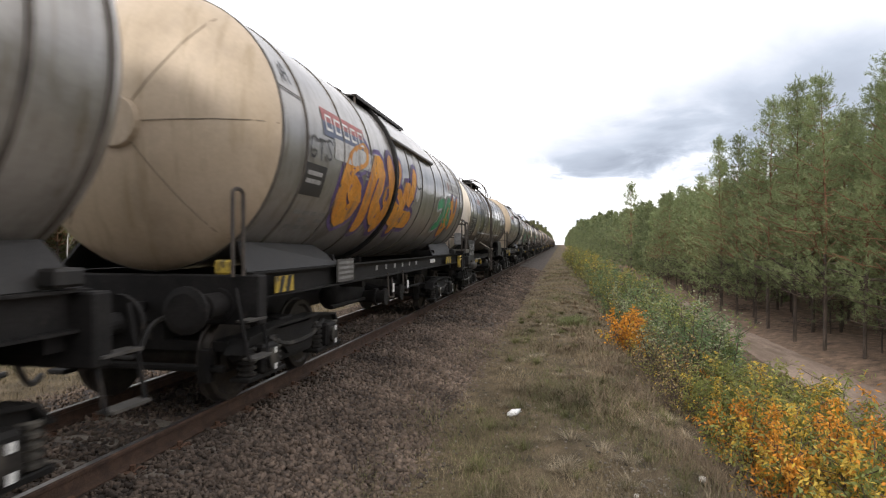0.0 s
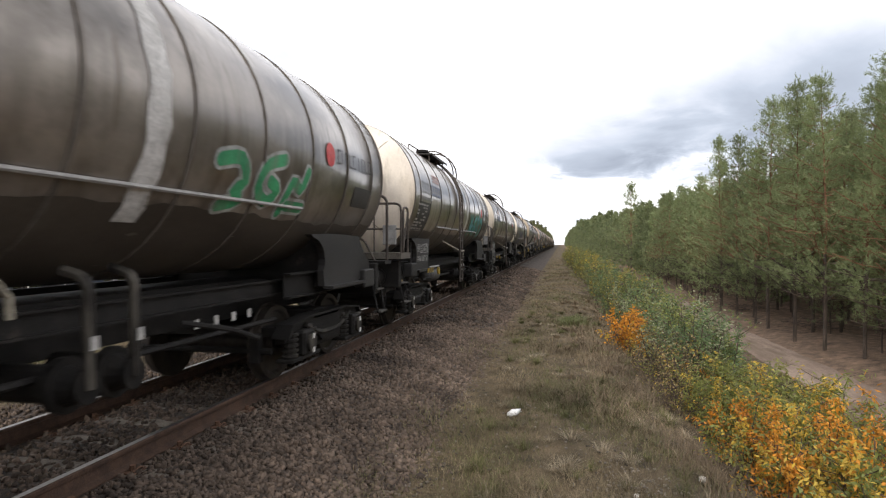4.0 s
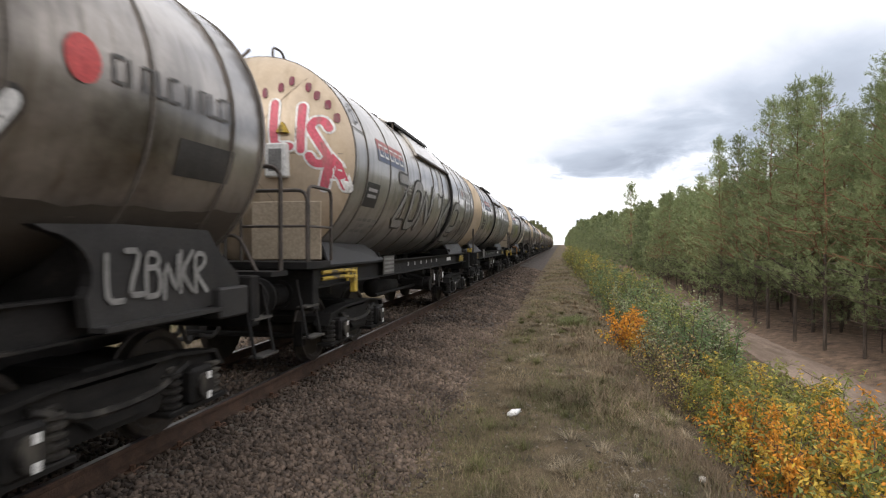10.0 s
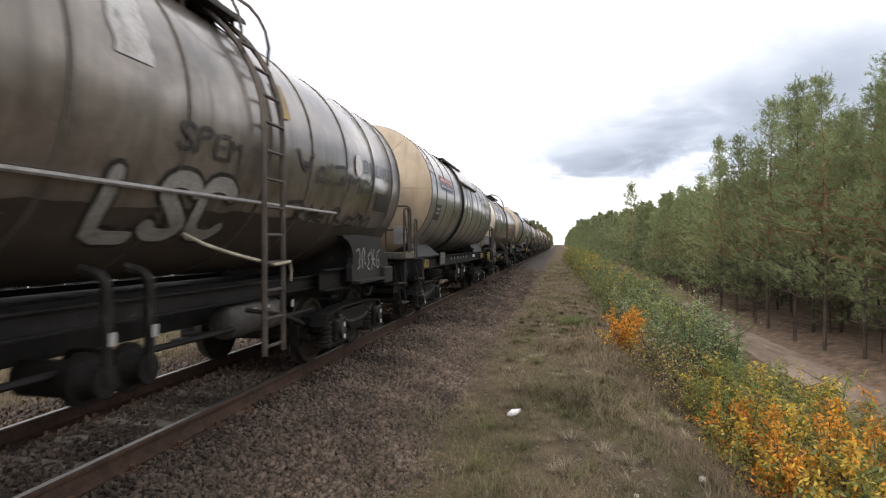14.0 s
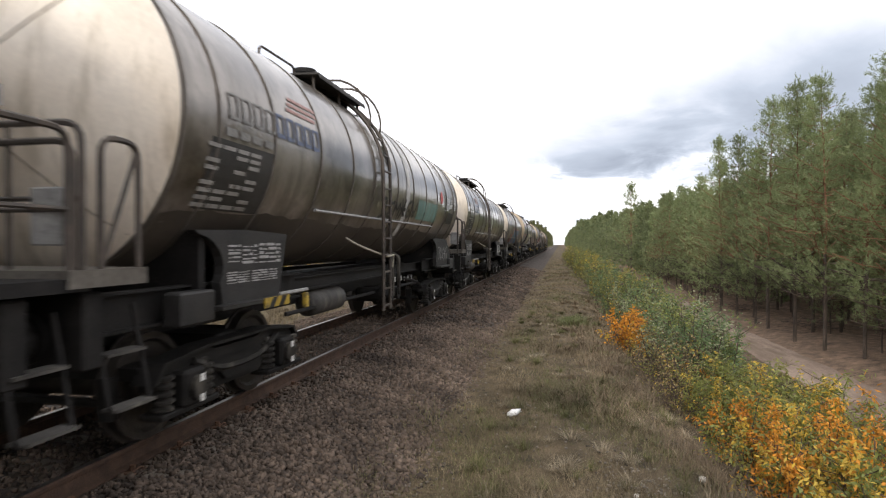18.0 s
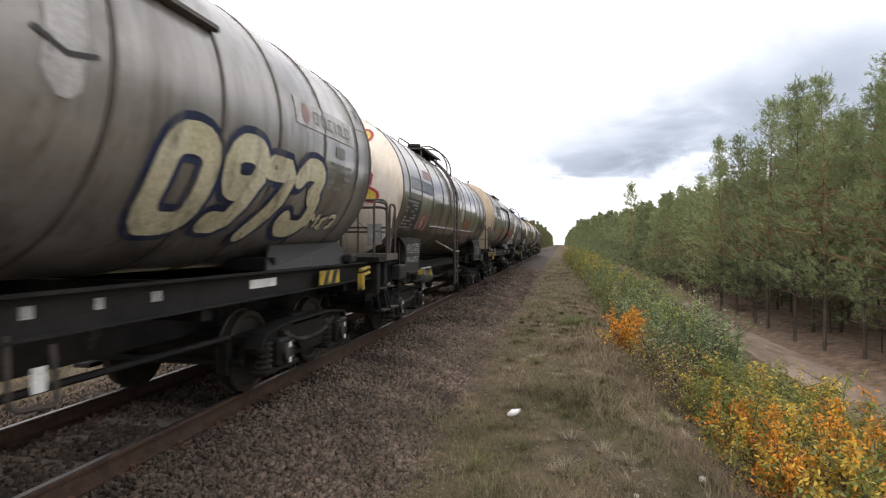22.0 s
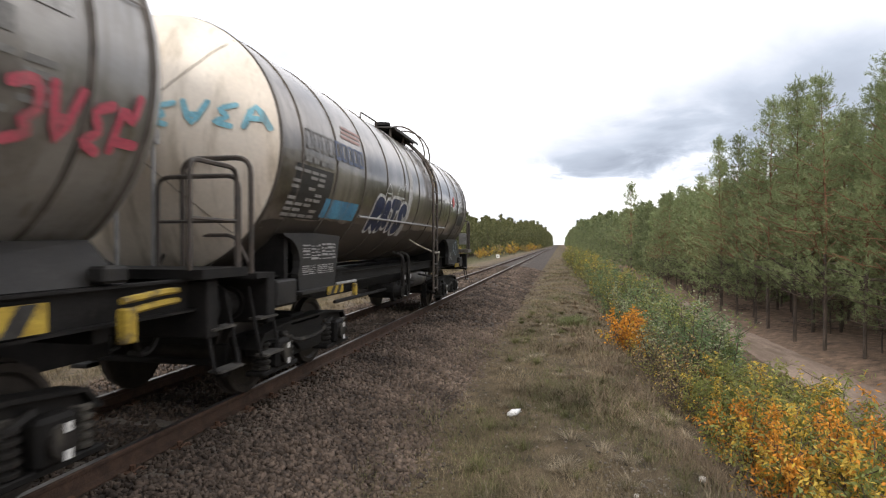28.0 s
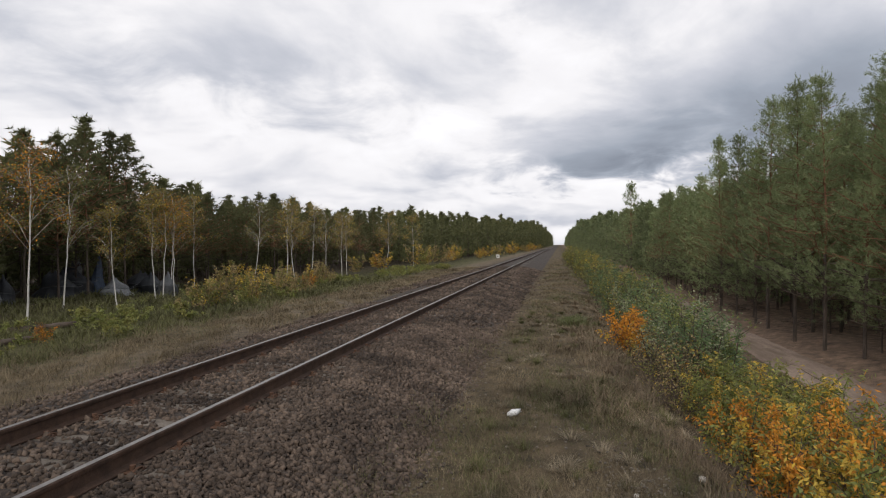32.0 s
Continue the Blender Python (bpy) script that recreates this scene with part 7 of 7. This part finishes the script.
def outline_piece(i):
    """Letter shapes in thin dark outline with rows of ticks, and a ringed disc before the ladder."""
    w = WAGONS[i][0]
    rng = random.Random(31)
    bm, fill = bmesh.new(), bmesh.new()
    for y, lean in ((-0.35, 0.25), (0.6, -0.2), (1.5, 0.3), (2.3, 0.2), (3.0, -0.1)):
        wide = rng.uniform(0.34, 0.46)
        top = rng.uniform(-0.25, 0.05)
        for lo, hi in ((-1.02, -0.62), (-0.52, top)):
            q0, q1 = (lo + 1.0) * lean, (hi + 1.0) * lean
            flat_stroke(bm, R_B, Z_B, [(y + q0, lo), (y + q1, hi), (y + q1 + wide, hi - 0.03), (y + q0 + wide, lo - 0.02), (y + q0, lo)], 0.032, 0.012)
            flat_stroke(fill, R_B, Z_B, [(y + q0 + wide * 0.3, lo + 0.08), (y + q1 + wide * 0.5, hi - 0.1)], 0.13, 0.008)
    for y in (4.28, 4.72):
        for k, wide in enumerate((0.32, 0.32, 0.16, 0.16, 0.16, 0.34)):
            v = -0.24 - 0.15 * k - (0.10 if k > 1 else 0)
            u = y + 0.10 * k * (0.35 + 0.65 * (k > 2)) + (0.12 if 1 < k < 5 else 0)
            flat_stroke(bm, R_B, Z_B, [(u, v), (u + wide, v - 0.01)], 0.035, 0.012)
            flat_stroke(fill, R_B, Z_B, [(u + 0.06, v - 0.07), (u + wide - 0.05, v - 0.07)], 0.075, 0.008)
    ring = [(-3.1 + 1.0 * math.cos(a), -0.25 + 0.78 * math.sin(a)) for a in np.linspace(0, math.tau, 29)]
    flat_stroke(bm, R_B, Z_B, ring, 0.05, 0.012)
    flat_stroke(fill, R_B, Z_B, [(-3.1 + 0.80 * math.cos(a), -0.25 + 0.60 * math.sin(a)) for a in np.linspace(0, math.tau, 29)], 0.30, 0.007)
    for k in range(26):
        a = k * math.tau / 26
        flat_stroke(bm, R_B, Z_B, [(-3.1 + d * math.cos(a), -0.25 + d * 0.75 * math.sin(a)) for d in (0.68, 0.88)], 0.03, 0.012)
    flat_stroke(bm, R_B, Z_B, [(-3.9, -0.1), (-3.3, 0.2), (-2.8, 0.05), (-2.7, -0.5), (-3.3, -0.75)], 0.16, 0.0125)
    tagged(part("paint_outline", bm, "p_black", w, "thin dark outlines of a large graffiti piece"), kind="stuff")
    tagged(part("paint", fill, "stencil_pale", w, "faded silver fill of a graffiti piece"), kind="stuff")


def bubble_piece(i):
    """Fat lilac letters with a white rim before green and dark spikes."""
    w = WAGONS[i][0]
    coats = {"p_black": [], "p_green": [], "p_white": [], "p_lilac": [], "p_violet": []}

    def arc(y, v, a, b, t0=0.0, t1=math.tau, lean=0.0):
        return [(y + a * math.cos(t) + lean * b * math.sin(t), v + b * math.sin(t)) for t in np.linspace(t0, t1, 15)]
    letters = [([(-4.22, -0.64), (-3.62, -0.52)], 0.20), ([(-4.02, -0.40), (-3.82, -0.80)], 0.22), (arc(-3.12, -0.64, 0.20, 0.27, lean=-0.25), 0.24),
               ([(-2.78, -0.92), (-2.72, -0.42), (-2.50, -0.44), (-2.22, -0.58), (-2.20, -0.92)], 0.22), (arc(-1.88, -0.60, 0.15, 0.25, lean=-0.2), 0.20)]
    for pts, wide in letters:
        coats["p_white"].append((pts, wide + 0.09))
        coats["p_lilac"].append((pts, wide))
    coats["p_violet"] += [(arc(-3.14, -0.52, 0.15, 0.20, 0.3, 2.7, -0.25), 0.03), (arc(-1.90, -0.55, 0.12, 0.20, 0.2, 2.9, -0.2), 0.03), ([(-3.5, -0.60), (-2.95, -0.72), (-2.3, -0.75)], 0.035), ([(-4.1, -0.74), (-3.85, -0.78)], 0.03)]
    for k, (y, v, dy, dv) in enumerate(((-4.25, -0.55, -0.38, 0.06), (-4.1, -0.45, -0.25, 0.22), (-4.2, -0.75, -0.25, -0.18), (-3.9, -0.35, -0.10, 0.26), (-3.4, -0.40, -0.15, 0.25), (-3.0, -0.35, 0.12, 0.2),
                                        (-2.6, -0.40, -0.05, 0.26), (-2.2, -0.45, 0.15, 0.24), (-1.75, -0.6, 0.40, 0.05), (-1.8, -0.75, 0.35, -0.05), (-2.4, -0.85, 0.05, -0.22), (-3.6, -0.75, -0.08, -0.28), (-2.85, -0.85, 0.0, -0.22))):
        coats["p_black"].append(((y, v), (dy * 1.25, dv * 1.25), 0.30))
        coats["p_green"].append(((y, v), (dy, dv), 0.24))
    for lift, (mat, rows) in zip((0.006, 0.008, 0.010, 0.013, 0.016), coats.items()):
        bm = bmesh.new()
        for j, row in enumerate(rows):
            if len(row) == 2:
                flat_stroke(bm, R_B, Z_B, row[0], row[1], lift + 0.0006 * (j % 4))
            else:
                (y, v), (dy, dv), wide = row
                ln = math.hypot(dy, dv)
                ny, nv = -dv / ln * wide / 2, dy / ln * wide / 2
                tri = [bm.verts.new(on_tank(R_B, Z_B, *p, lift + 0.0004 * (j % 4))) for p in ((y + ny, v + nv), (y - ny, v - nv), (y + dy, v + dv))]
                bm.faces.new(tri)
        tagged(part("paint", bm, mat, w, "large graffiti piece"), kind="stuff")


def flat_ring(i, y, v, a, b):
    w, kind, c = WAGONS[i]
    bm = bmesh.new()
    flat_stroke(bm, R_A, Z_A, [(y + a * math.cos(q), v + b * math.sin(q)) for q in np.linspace(0, math.tau, 17)], 0.06, 0.063)
    part("paint", bm, "p_black", w, "black sprayed ring on the strap")


def build_graffiti():
    big = "large graffiti piece"
    tag(0, "bhca", 1.5, 5.0, -0.95, -0.25, "p_green", "p_black", 0.12, big)
    field(1, -4.5, -2.9, -0.12, 0.14, "pale", "whitewashed cloud behind the lettering")
    tag(1, "cgha", -4.2, 0.0, -0.92, 0.08, "p_orange", "p_purple", 0.27, big)
    tag(1, "bg", 2.3, 4.2, -0.80, -0.15, "p_green", "p_silver", 0.17, big)
    tag(1, "cf", 3.3, 4.9, -1.0, -0.15, "p_orange", "p_purple", 0.18, big)
    tag(1, "GTS", -5.3, -4.6, -0.18, 0.05, "p_black", None, 0.03)
    outline_piece(2)
    for i in (2, 7, 13, 18, 19, 21):
        w, kind, c = WAGONS[i]
        if kind == "B":
            one("maker_dot", "white", w, disc, R_B, Z_B, 4.13, 0.06, 0.155, 0.014)
    white_stripe(2, 0.75)
    flat_ring(3, 1.45, -0.72, 0.26, 0.09)
    tag(3, "OSMac", 1.9, 5.2, -1.0, -0.42, "p_black", "stencil_pale", 0.13, big)
    tag(3, "bf", -2.6, -1.7, -0.65, -0.40, "p_white", None, 0.03)
    tag(4, "bggc", -4.2, -2.2, -0.95, -0.25, "p_green", "p_silver", 0.11, big)
    tag(4, "bca", 1.6, 3.6, -0.7, -0.2, "p_green", "p_silver", 0.10, big)
    white_stripe(4, 0.75)
    white_stripe(5, 0.75)
    tag(5, "hcgb", 1.6, 4.6, -0.75, -0.15, "p_teal", "p_green", 0.11, big)
    white_stripe(6, 0.7)
    field(7, -4.6, -1.9, -0.95, -0.12, "p_moss", "dull green wash behind the lettering")
    field(7, -1.9, -0.5, -0.90, -0.35, "p_moss", "dull green wash behind the lettering")
    tag(7, "ZOKNP", -4.4, -0.1, -1.05, -0.22, "p_navy", None, 0.17, big, 0.05)
    field(7, 2.4, 4.0, -0.42, -0.05, "p_teal_dull", "pale teal wash")
    tag(7, "gdb1", 2.0, 4.6, -0.50, 0.05, "p_haze", None, 0.10, big)
    for k, ch in enumerate("SENCE"):
        end_tag(8, ch, 0.62 + 0.125 * k, 0.78 + 0.125 * k, 0.62 - 0.105 * k, 0.86 - 0.105 * k, "p_black", None, 0.042)
        end_tag(8, ch, 0.60 + 0.14 * k, 0.77 + 0.14 * k, 0.34 - 0.11 * k, 0.58 - 0.11 * k, "p_black", None, 0.042)
    tag(8, "fe", -3.3, -1.9, -0.60, -0.35, "p_brick", None, 0.09)
    tag(8, "hdc", -1.6, -0.2, -0.95, -0.55, "p_teal_dull", "p_black", 0.10, big)
    tag(8, "gfe", 2.2, 5.2, -0.95, -0.45, "p_olive", "p_silver", 0.12, big)
    tag(9, "bahce", -3.6, -1.2, -0.85, -0.30, "p_red", "p_teal", 0.15, big)
    tag(9, "RBgf", 1.2, 3.7, -0.80, -0.35, "p_white", "p_black", 0.10, big)
    white_stripe(9, 0.75)
    for ch, x, wide, z in (("L", 0.48, 0.28, 0.10), ("I", 0.75, 0.24, 0.06), ("S", 0.94, 0.30, -0.12), ("A", 1.10, 0.32, -0.42)):
        end_tag(10, ch, x, x + wide, z, z + (0.58 if ch != "A" else 0.48), "p_pink_deep", "p_white", 0.105, "coral graffiti letter with a white rim", 0.03)
    for x, z in ((0.30, 0.80), (0.50, 0.88), (0.62, 0.98), (0.84, 0.90), (0.96, 0.78), (1.10, 0.66), (1.22, 0.48)):
        end_tag(10, "I", x, x + 0.12, z, z + 0.07, "p_maroon", None, 0.07, "maroon sprayed dots round the lettering")
    tag(10, "ZON", -3.6, -0.6, -0.85, -0.02, "p_grey", "p_black", 0.12, big)
    tag(10, "Kq", 0.55, 3.2, -1.12, -0.12, "p_grey", "p_black", 0.12, big)
    tag(10, "gcb", 3.4, 4.9, -0.98, -0.5, "p_black", None, 0.05)
    end_tag(11, "efec", 0.0, 1.2, 0.12, 0.35, "p_pink", None, 0.05)
    tag(11, "LONMq", 0.6, 4.35, -1.22, -0.08, "p_grey", "p_black", 0.15, big)
    for k, ch in enumerate("SENCE"):
        end_tag(12, ch, 0.62 + 0.135 * k, 0.81 + 0.135 * k, 0.54 - 0.165 * k, 0.82 - 0.165 * k, "p_black", None, 0.05)
    field(12, -3.3, -2.7, -0.75, -0.02, "p_olive", "yellow-green painted block")
    for y in (1.25, 1.45):
        rail_part(WAGONS[12][0], [(0.95, y, 1.48), (1.24, y, 1.46), (1.24, y, 0.95)], 0.03, 0.08, "brake_lever", "rusty_orange")
    tag(12, "LOhg", -3.3, -0.9, -0.74, -0.05, "p_olive", "p_black", 0.13, big)
    tag(12, "SeCe", -5.3, -4.4, -0.80, -0.65, "p_black", None, 0.035)
    tag(12, "gb", 4.6, 5.6, -0.70, -0.35, "p_black", None, 0.05)
    tag(13, "SPEM", -0.15, 0.85, -0.32, -0.12, "p_black", None, 0.035)
    white_stripe(13, -0.62, 8, 0.20)
    tag(13, "LSC", -0.75, 1.0, -1.08, -0.55, "p_grey", "p_black", 0.11, big)
    tag(13, "fabda", 2.0, 4.8, -0.30, -0.05, "p_black", None, 0.05)
    tag(13, "bhgad", 2.0, 5.2, -0.85, -0.60, "p_black", None, 0.05)
    tag(14, "cb", 3.0, 4.2, -0.7, -0.3, "p_silver", "p_black", 0.07)
    field(15, 0.6, 3.2, -0.45, -0.05, "p_silver", "faded silver block")
    tag(15, "haf", 0.5, 4.3, -0.55, 0.02, "p_brick", "p_black", 0.09, big)
    tag(16, "ZOh", 1.4, 4.3, -0.98, -0.40, "p_olive", "p_lime", 0.13, big)
    tag(17, "bedhcf", -1.0, 1.6, -0.60, -0.25, "p_black", None, 0.06)
    field(17, 1.7, 3.7, -0.55, -0.15, "p_teal_dull", "dull teal painted block")
    white_stripe(17, 0.75)
    white_stripe(18, 0.72)
    tag(18, "hcb", -3.4, -1.6, -0.75, -0.40, "stencil", None, 0.05)
    tag(19, "gbh", -3.7, -1.9, -0.98, -0.50, "p_brick", None, 0.12, big)
    field(19, -1.65, 3.05, -0.98, -0.08, "p_red", "red border of a large graffiti piece", 0.005)
    field(19, -1.57, 2.97, -0.93, -0.14, "p_rose", "pale mottled ground of a large graffiti piece", 0.007)
    tag(19, "EPRC", -1.55, 2.95, -1.0, -0.28, "p_blue", "p_olive", 0.24, big, 0.04)
    tag(20, "behcfa", -5.1, -2.7, -0.55, -0.35, "p_red", None, 0.045)
    tag(20, "0973", 1.15, 4.3, -1.12, -0.35, "p_cream", "p_navy", 0.20, big)
    tag(20, "deb", 4.3, 5.2, -1.05, -0.85, "p_cream", "p_navy", 0.06)
    end_tag(21, "gc", -0.45, 0.75, 0.30, 0.90, "p_yellow", "p_red", 0.18, big)
    end_tag(21, "cg", -0.2, 0.95, -0.30, 0.25, "p_yellow", "p_red", 0.18, big)
    part("white_patch", streak_patch(R_B, Z_B, 0.62, 0.92, -0.42, 0.62), "pale", WAGONS[21][0], "whitewashed upright streak")
    tag(21, "RST", 1.4, 2.3, -0.60, -0.32, "p_red", None, 0.05)
    tag(21, "gbcg", 0.9, 3.4, -1.12, -0.80, "p_rose", None, 0.12, "faded pink graffiti")
    tag(21, "cb", -4.6, -3.9, -0.72, -0.45, "p_rose", "p_red", 0.08)
    tag(22, "hfb", -4.9, -3.2, 0.10, 0.55, "p_black", None, 0.14, "plain dark shapes of an emblem")
    tag(22, "be", -2.1, -1.5, -0.75, -0.45, "p_black", None, 0.05)
    tag(22, "bh", -1.95, -0.75, -1.08, -0.42, "p_red", "p_black", 0.10, big)
    tag(22, "heca", 2.0, 4.7, -0.85, -0.35, "p_red", "p_rose", 0.11, big)
    end_tag(23, "gRK", -0.1, 0.9, 0.45, 0.75, "p_black", None, 0.035)
    end_tag(23, "efe", -0.3, 1.1, 0.05, 0.35, "p_lilac", None, 0.06)
    tag(23, "BA", -3.5, -1.5, -0.05, 0.52, "p_haze_blue", None, 0.10)
    bubble_piece(23)
    tag(23, "gOM", -5.2, -3.75, -0.12, 0.30, "p_navy", "p_white", 0.10)
    tag(23, "BA", 1.6, 4.0, 0.0, 0.6, "stencil_dark", None, 0.05)
    tag(23, "ghbda", 0.8, 5.0, -0.85, -0.20, "p_black", "stencil", 0.08, big)
    tag(24, "hbc", 0.8, 3.4, -0.75, -0.3, "p_silver", "p_black", 0.08)
    white_stripe(24, 0.75)
    tag(25, "BA", 2.4, 4.1, 0.05, 0.85, "p_sky", None, 0.10)
    tag(25, "19", 2.7, 3.5, -0.35, -0.02, "p_sky", None, 0.08)
    tag(25, "hbga", 1.0, 2.3, -0.70, -0.30, "p_black", None, 0.045)
    tag(25, "heb", 3.2, 4.3, -0.80, -0.45, "p_black", None, 0.045)
    tag(25, "bfea", 4.8, 5.9, -0.62, -0.25, "p_pink_deep", None, 0.07)
    end_tag(26, "befeA", 0.0, 1.38, 0.10, 0.36, "p_cyan", None, 0.055)
    field(26, -5.0, -3.7, -0.72, -0.48, "p_sky", "flat sky-blue painted block")
    tag(26, "RgTS", -2.9, -0.95, -0.80, -0.38, "p_navy", "p_white", 0.15, big)
    tag(26, "Aa", -2.6, -1.2, -0.30, 0.05, "p_white", None, 0.02)
    white_stripe(26, -0.75)
    tag(26, "bgeb", 2.0, 3.9, -0.50, 0.05, "p_black", None, 0.035)
    tag(26, "ebc", 4.6, 5.6, -0.78, -0.60, "p_black", None, 0.03)
    painted(WAGONS[26][0], lambda u, v, k: (1.222 + k, u, v), "AS", 4.98, 5.62, 1.36, 1.72, "p_haze", None, 0.035, 3, "blue sprayed tag", 0.1)
    stripes(1.345, 4.7, 5.25, 1.02, 1.13, WAGONS[26][0])
    for i, y in ((7, 1.3), (23, -1.0)):
        for d in (-0.2, 0.2):
            for k in range(4):
                one("hazard_sleeve", "stripe_dull", WAGONS[i][0], rod, (1.47, y + d, 0.66 + k * 0.17), (1.47, y + d, 0.74 + k * 0.17), 0.033, 6, label="worn yellow band on the ladder's foot")
    # chalk tags on the end saddles
    rng = random.Random(9)
    painted(WAGONS[26][0], lambda u, v, k: (1.222 + k, u, v), "RKL", 4.42, 4.82, 1.24, 1.44, "plate", None, 0.022, 26, "white chalk tag", 0.1)
    for i in (7, 9, 13, 17, 18, 21, 23):
        w = WAGONS[i][0]
        painted(w, lambda u, v, k: (1.222 + k, u, v), {9: "LZBNKR", 18: "OLE NAK"}.get(i, "bgehc" if i % 2 else "hbgce"), 4.50, 5.75, 1.28, 1.60, "stencil" if i == 9 else "white" if i == 18 else "plate", None, 0.045 if i in (9, 18) else 0.028, i, "white chalk tag", 0.1)
    for i in (10, 16, 20):
        painted(WAGONS[i][0], lambda u, v, k: (1.062 + k, u, v), "bgahcf", 3.6, 5.6, 1.28, 1.46, "plate", None, 0.035, i, "white chalk tag", 0.1)


for key, a, b in (("p_olive", (0.16, 0.18, 0.05), (0.26, 0.27, 0.10)), ("p_teal_dull", (0.09, 0.18, 0.16), (0.16, 0.27, 0.23)), ("p_cream", (0.52, 0.48, 0.30), (0.68, 0.64, 0.46)),
                  ("p_haze", (0.20, 0.28, 0.33), (0.30, 0.38, 0.42)), ("p_blue", (0.02, 0.10, 0.20), (0.05, 0.17, 0.30)), ("p_haze_blue", (0.07, 0.17, 0.25), (0.11, 0.24, 0.33)), ("p_moss", (0.10, 0.098, 0.05), (0.15, 0.145, 0.075)), ("p_violet", (0.14, 0.06, 0.16), (0.22, 0.11, 0.24)), ("p_maroon", (0.13, 0.02, 0.035), (0.20, 0.04, 0.06)), ("p_rose", (0.30, 0.18, 0.17), (0.42, 0.28, 0.26)), ("p_pink_deep", (0.44, 0.065, 0.10), (0.55, 0.12, 0.155)), ("p_cyan", (0.20, 0.48, 0.58), (0.30, 0.60, 0.70))):
    M[key] = material(key + "_coat", two(a, b), 0.5, 0, 2.5, 5, 30, 0.03, coat=[((0.16, 0.145, 0.12), 3.0, 0.50, 0.80, (2, 2, 0.4)), ((0.09, 0.08, 0.065), 9.0, 0.60, 0.72, (1, 1, 0.3))])
build_graffiti()


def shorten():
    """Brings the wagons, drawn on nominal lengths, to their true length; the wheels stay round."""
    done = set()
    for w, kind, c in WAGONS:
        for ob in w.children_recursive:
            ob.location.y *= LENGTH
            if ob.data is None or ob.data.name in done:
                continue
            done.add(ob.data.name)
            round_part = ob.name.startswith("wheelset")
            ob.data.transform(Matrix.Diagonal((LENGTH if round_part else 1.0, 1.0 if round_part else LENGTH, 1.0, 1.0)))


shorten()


# ---- motion: the whole train rolls by at an even speed ----
def motions():
    for w, kind, c in WAGONS:
        walk(w, [(t, pose(TRACK_X, c - SPEED * t, 0)) for t in (0, 8, 16, 24, 32)])
    turn = math.degrees(SPEED / 30 / 0.46)
    first = {}
    for w, kind, c in WAGONS:
        for bogie in w.children:
            if not bogie.name.startswith("bogie"):
                continue
            for wheel in bogie.children:
                if not wheel.name.startswith("wheelset"):
                    continue
                end = wheel.name.split(".")[0]
                if end not in first:
                    y = wheel.location.y
                    walk(wheel, [(k / 30, pose(0, y, 0.46, turn * k)) for k in range(961)])
                    first[end] = wheel.animation_data
                else:
                    wheel.rotation_mode = "QUATERNION"
                    keys = wheel.animation_data_create()
                    keys.action = first[end].action
                    keys.action_slot = first[end].action_slot


motions()
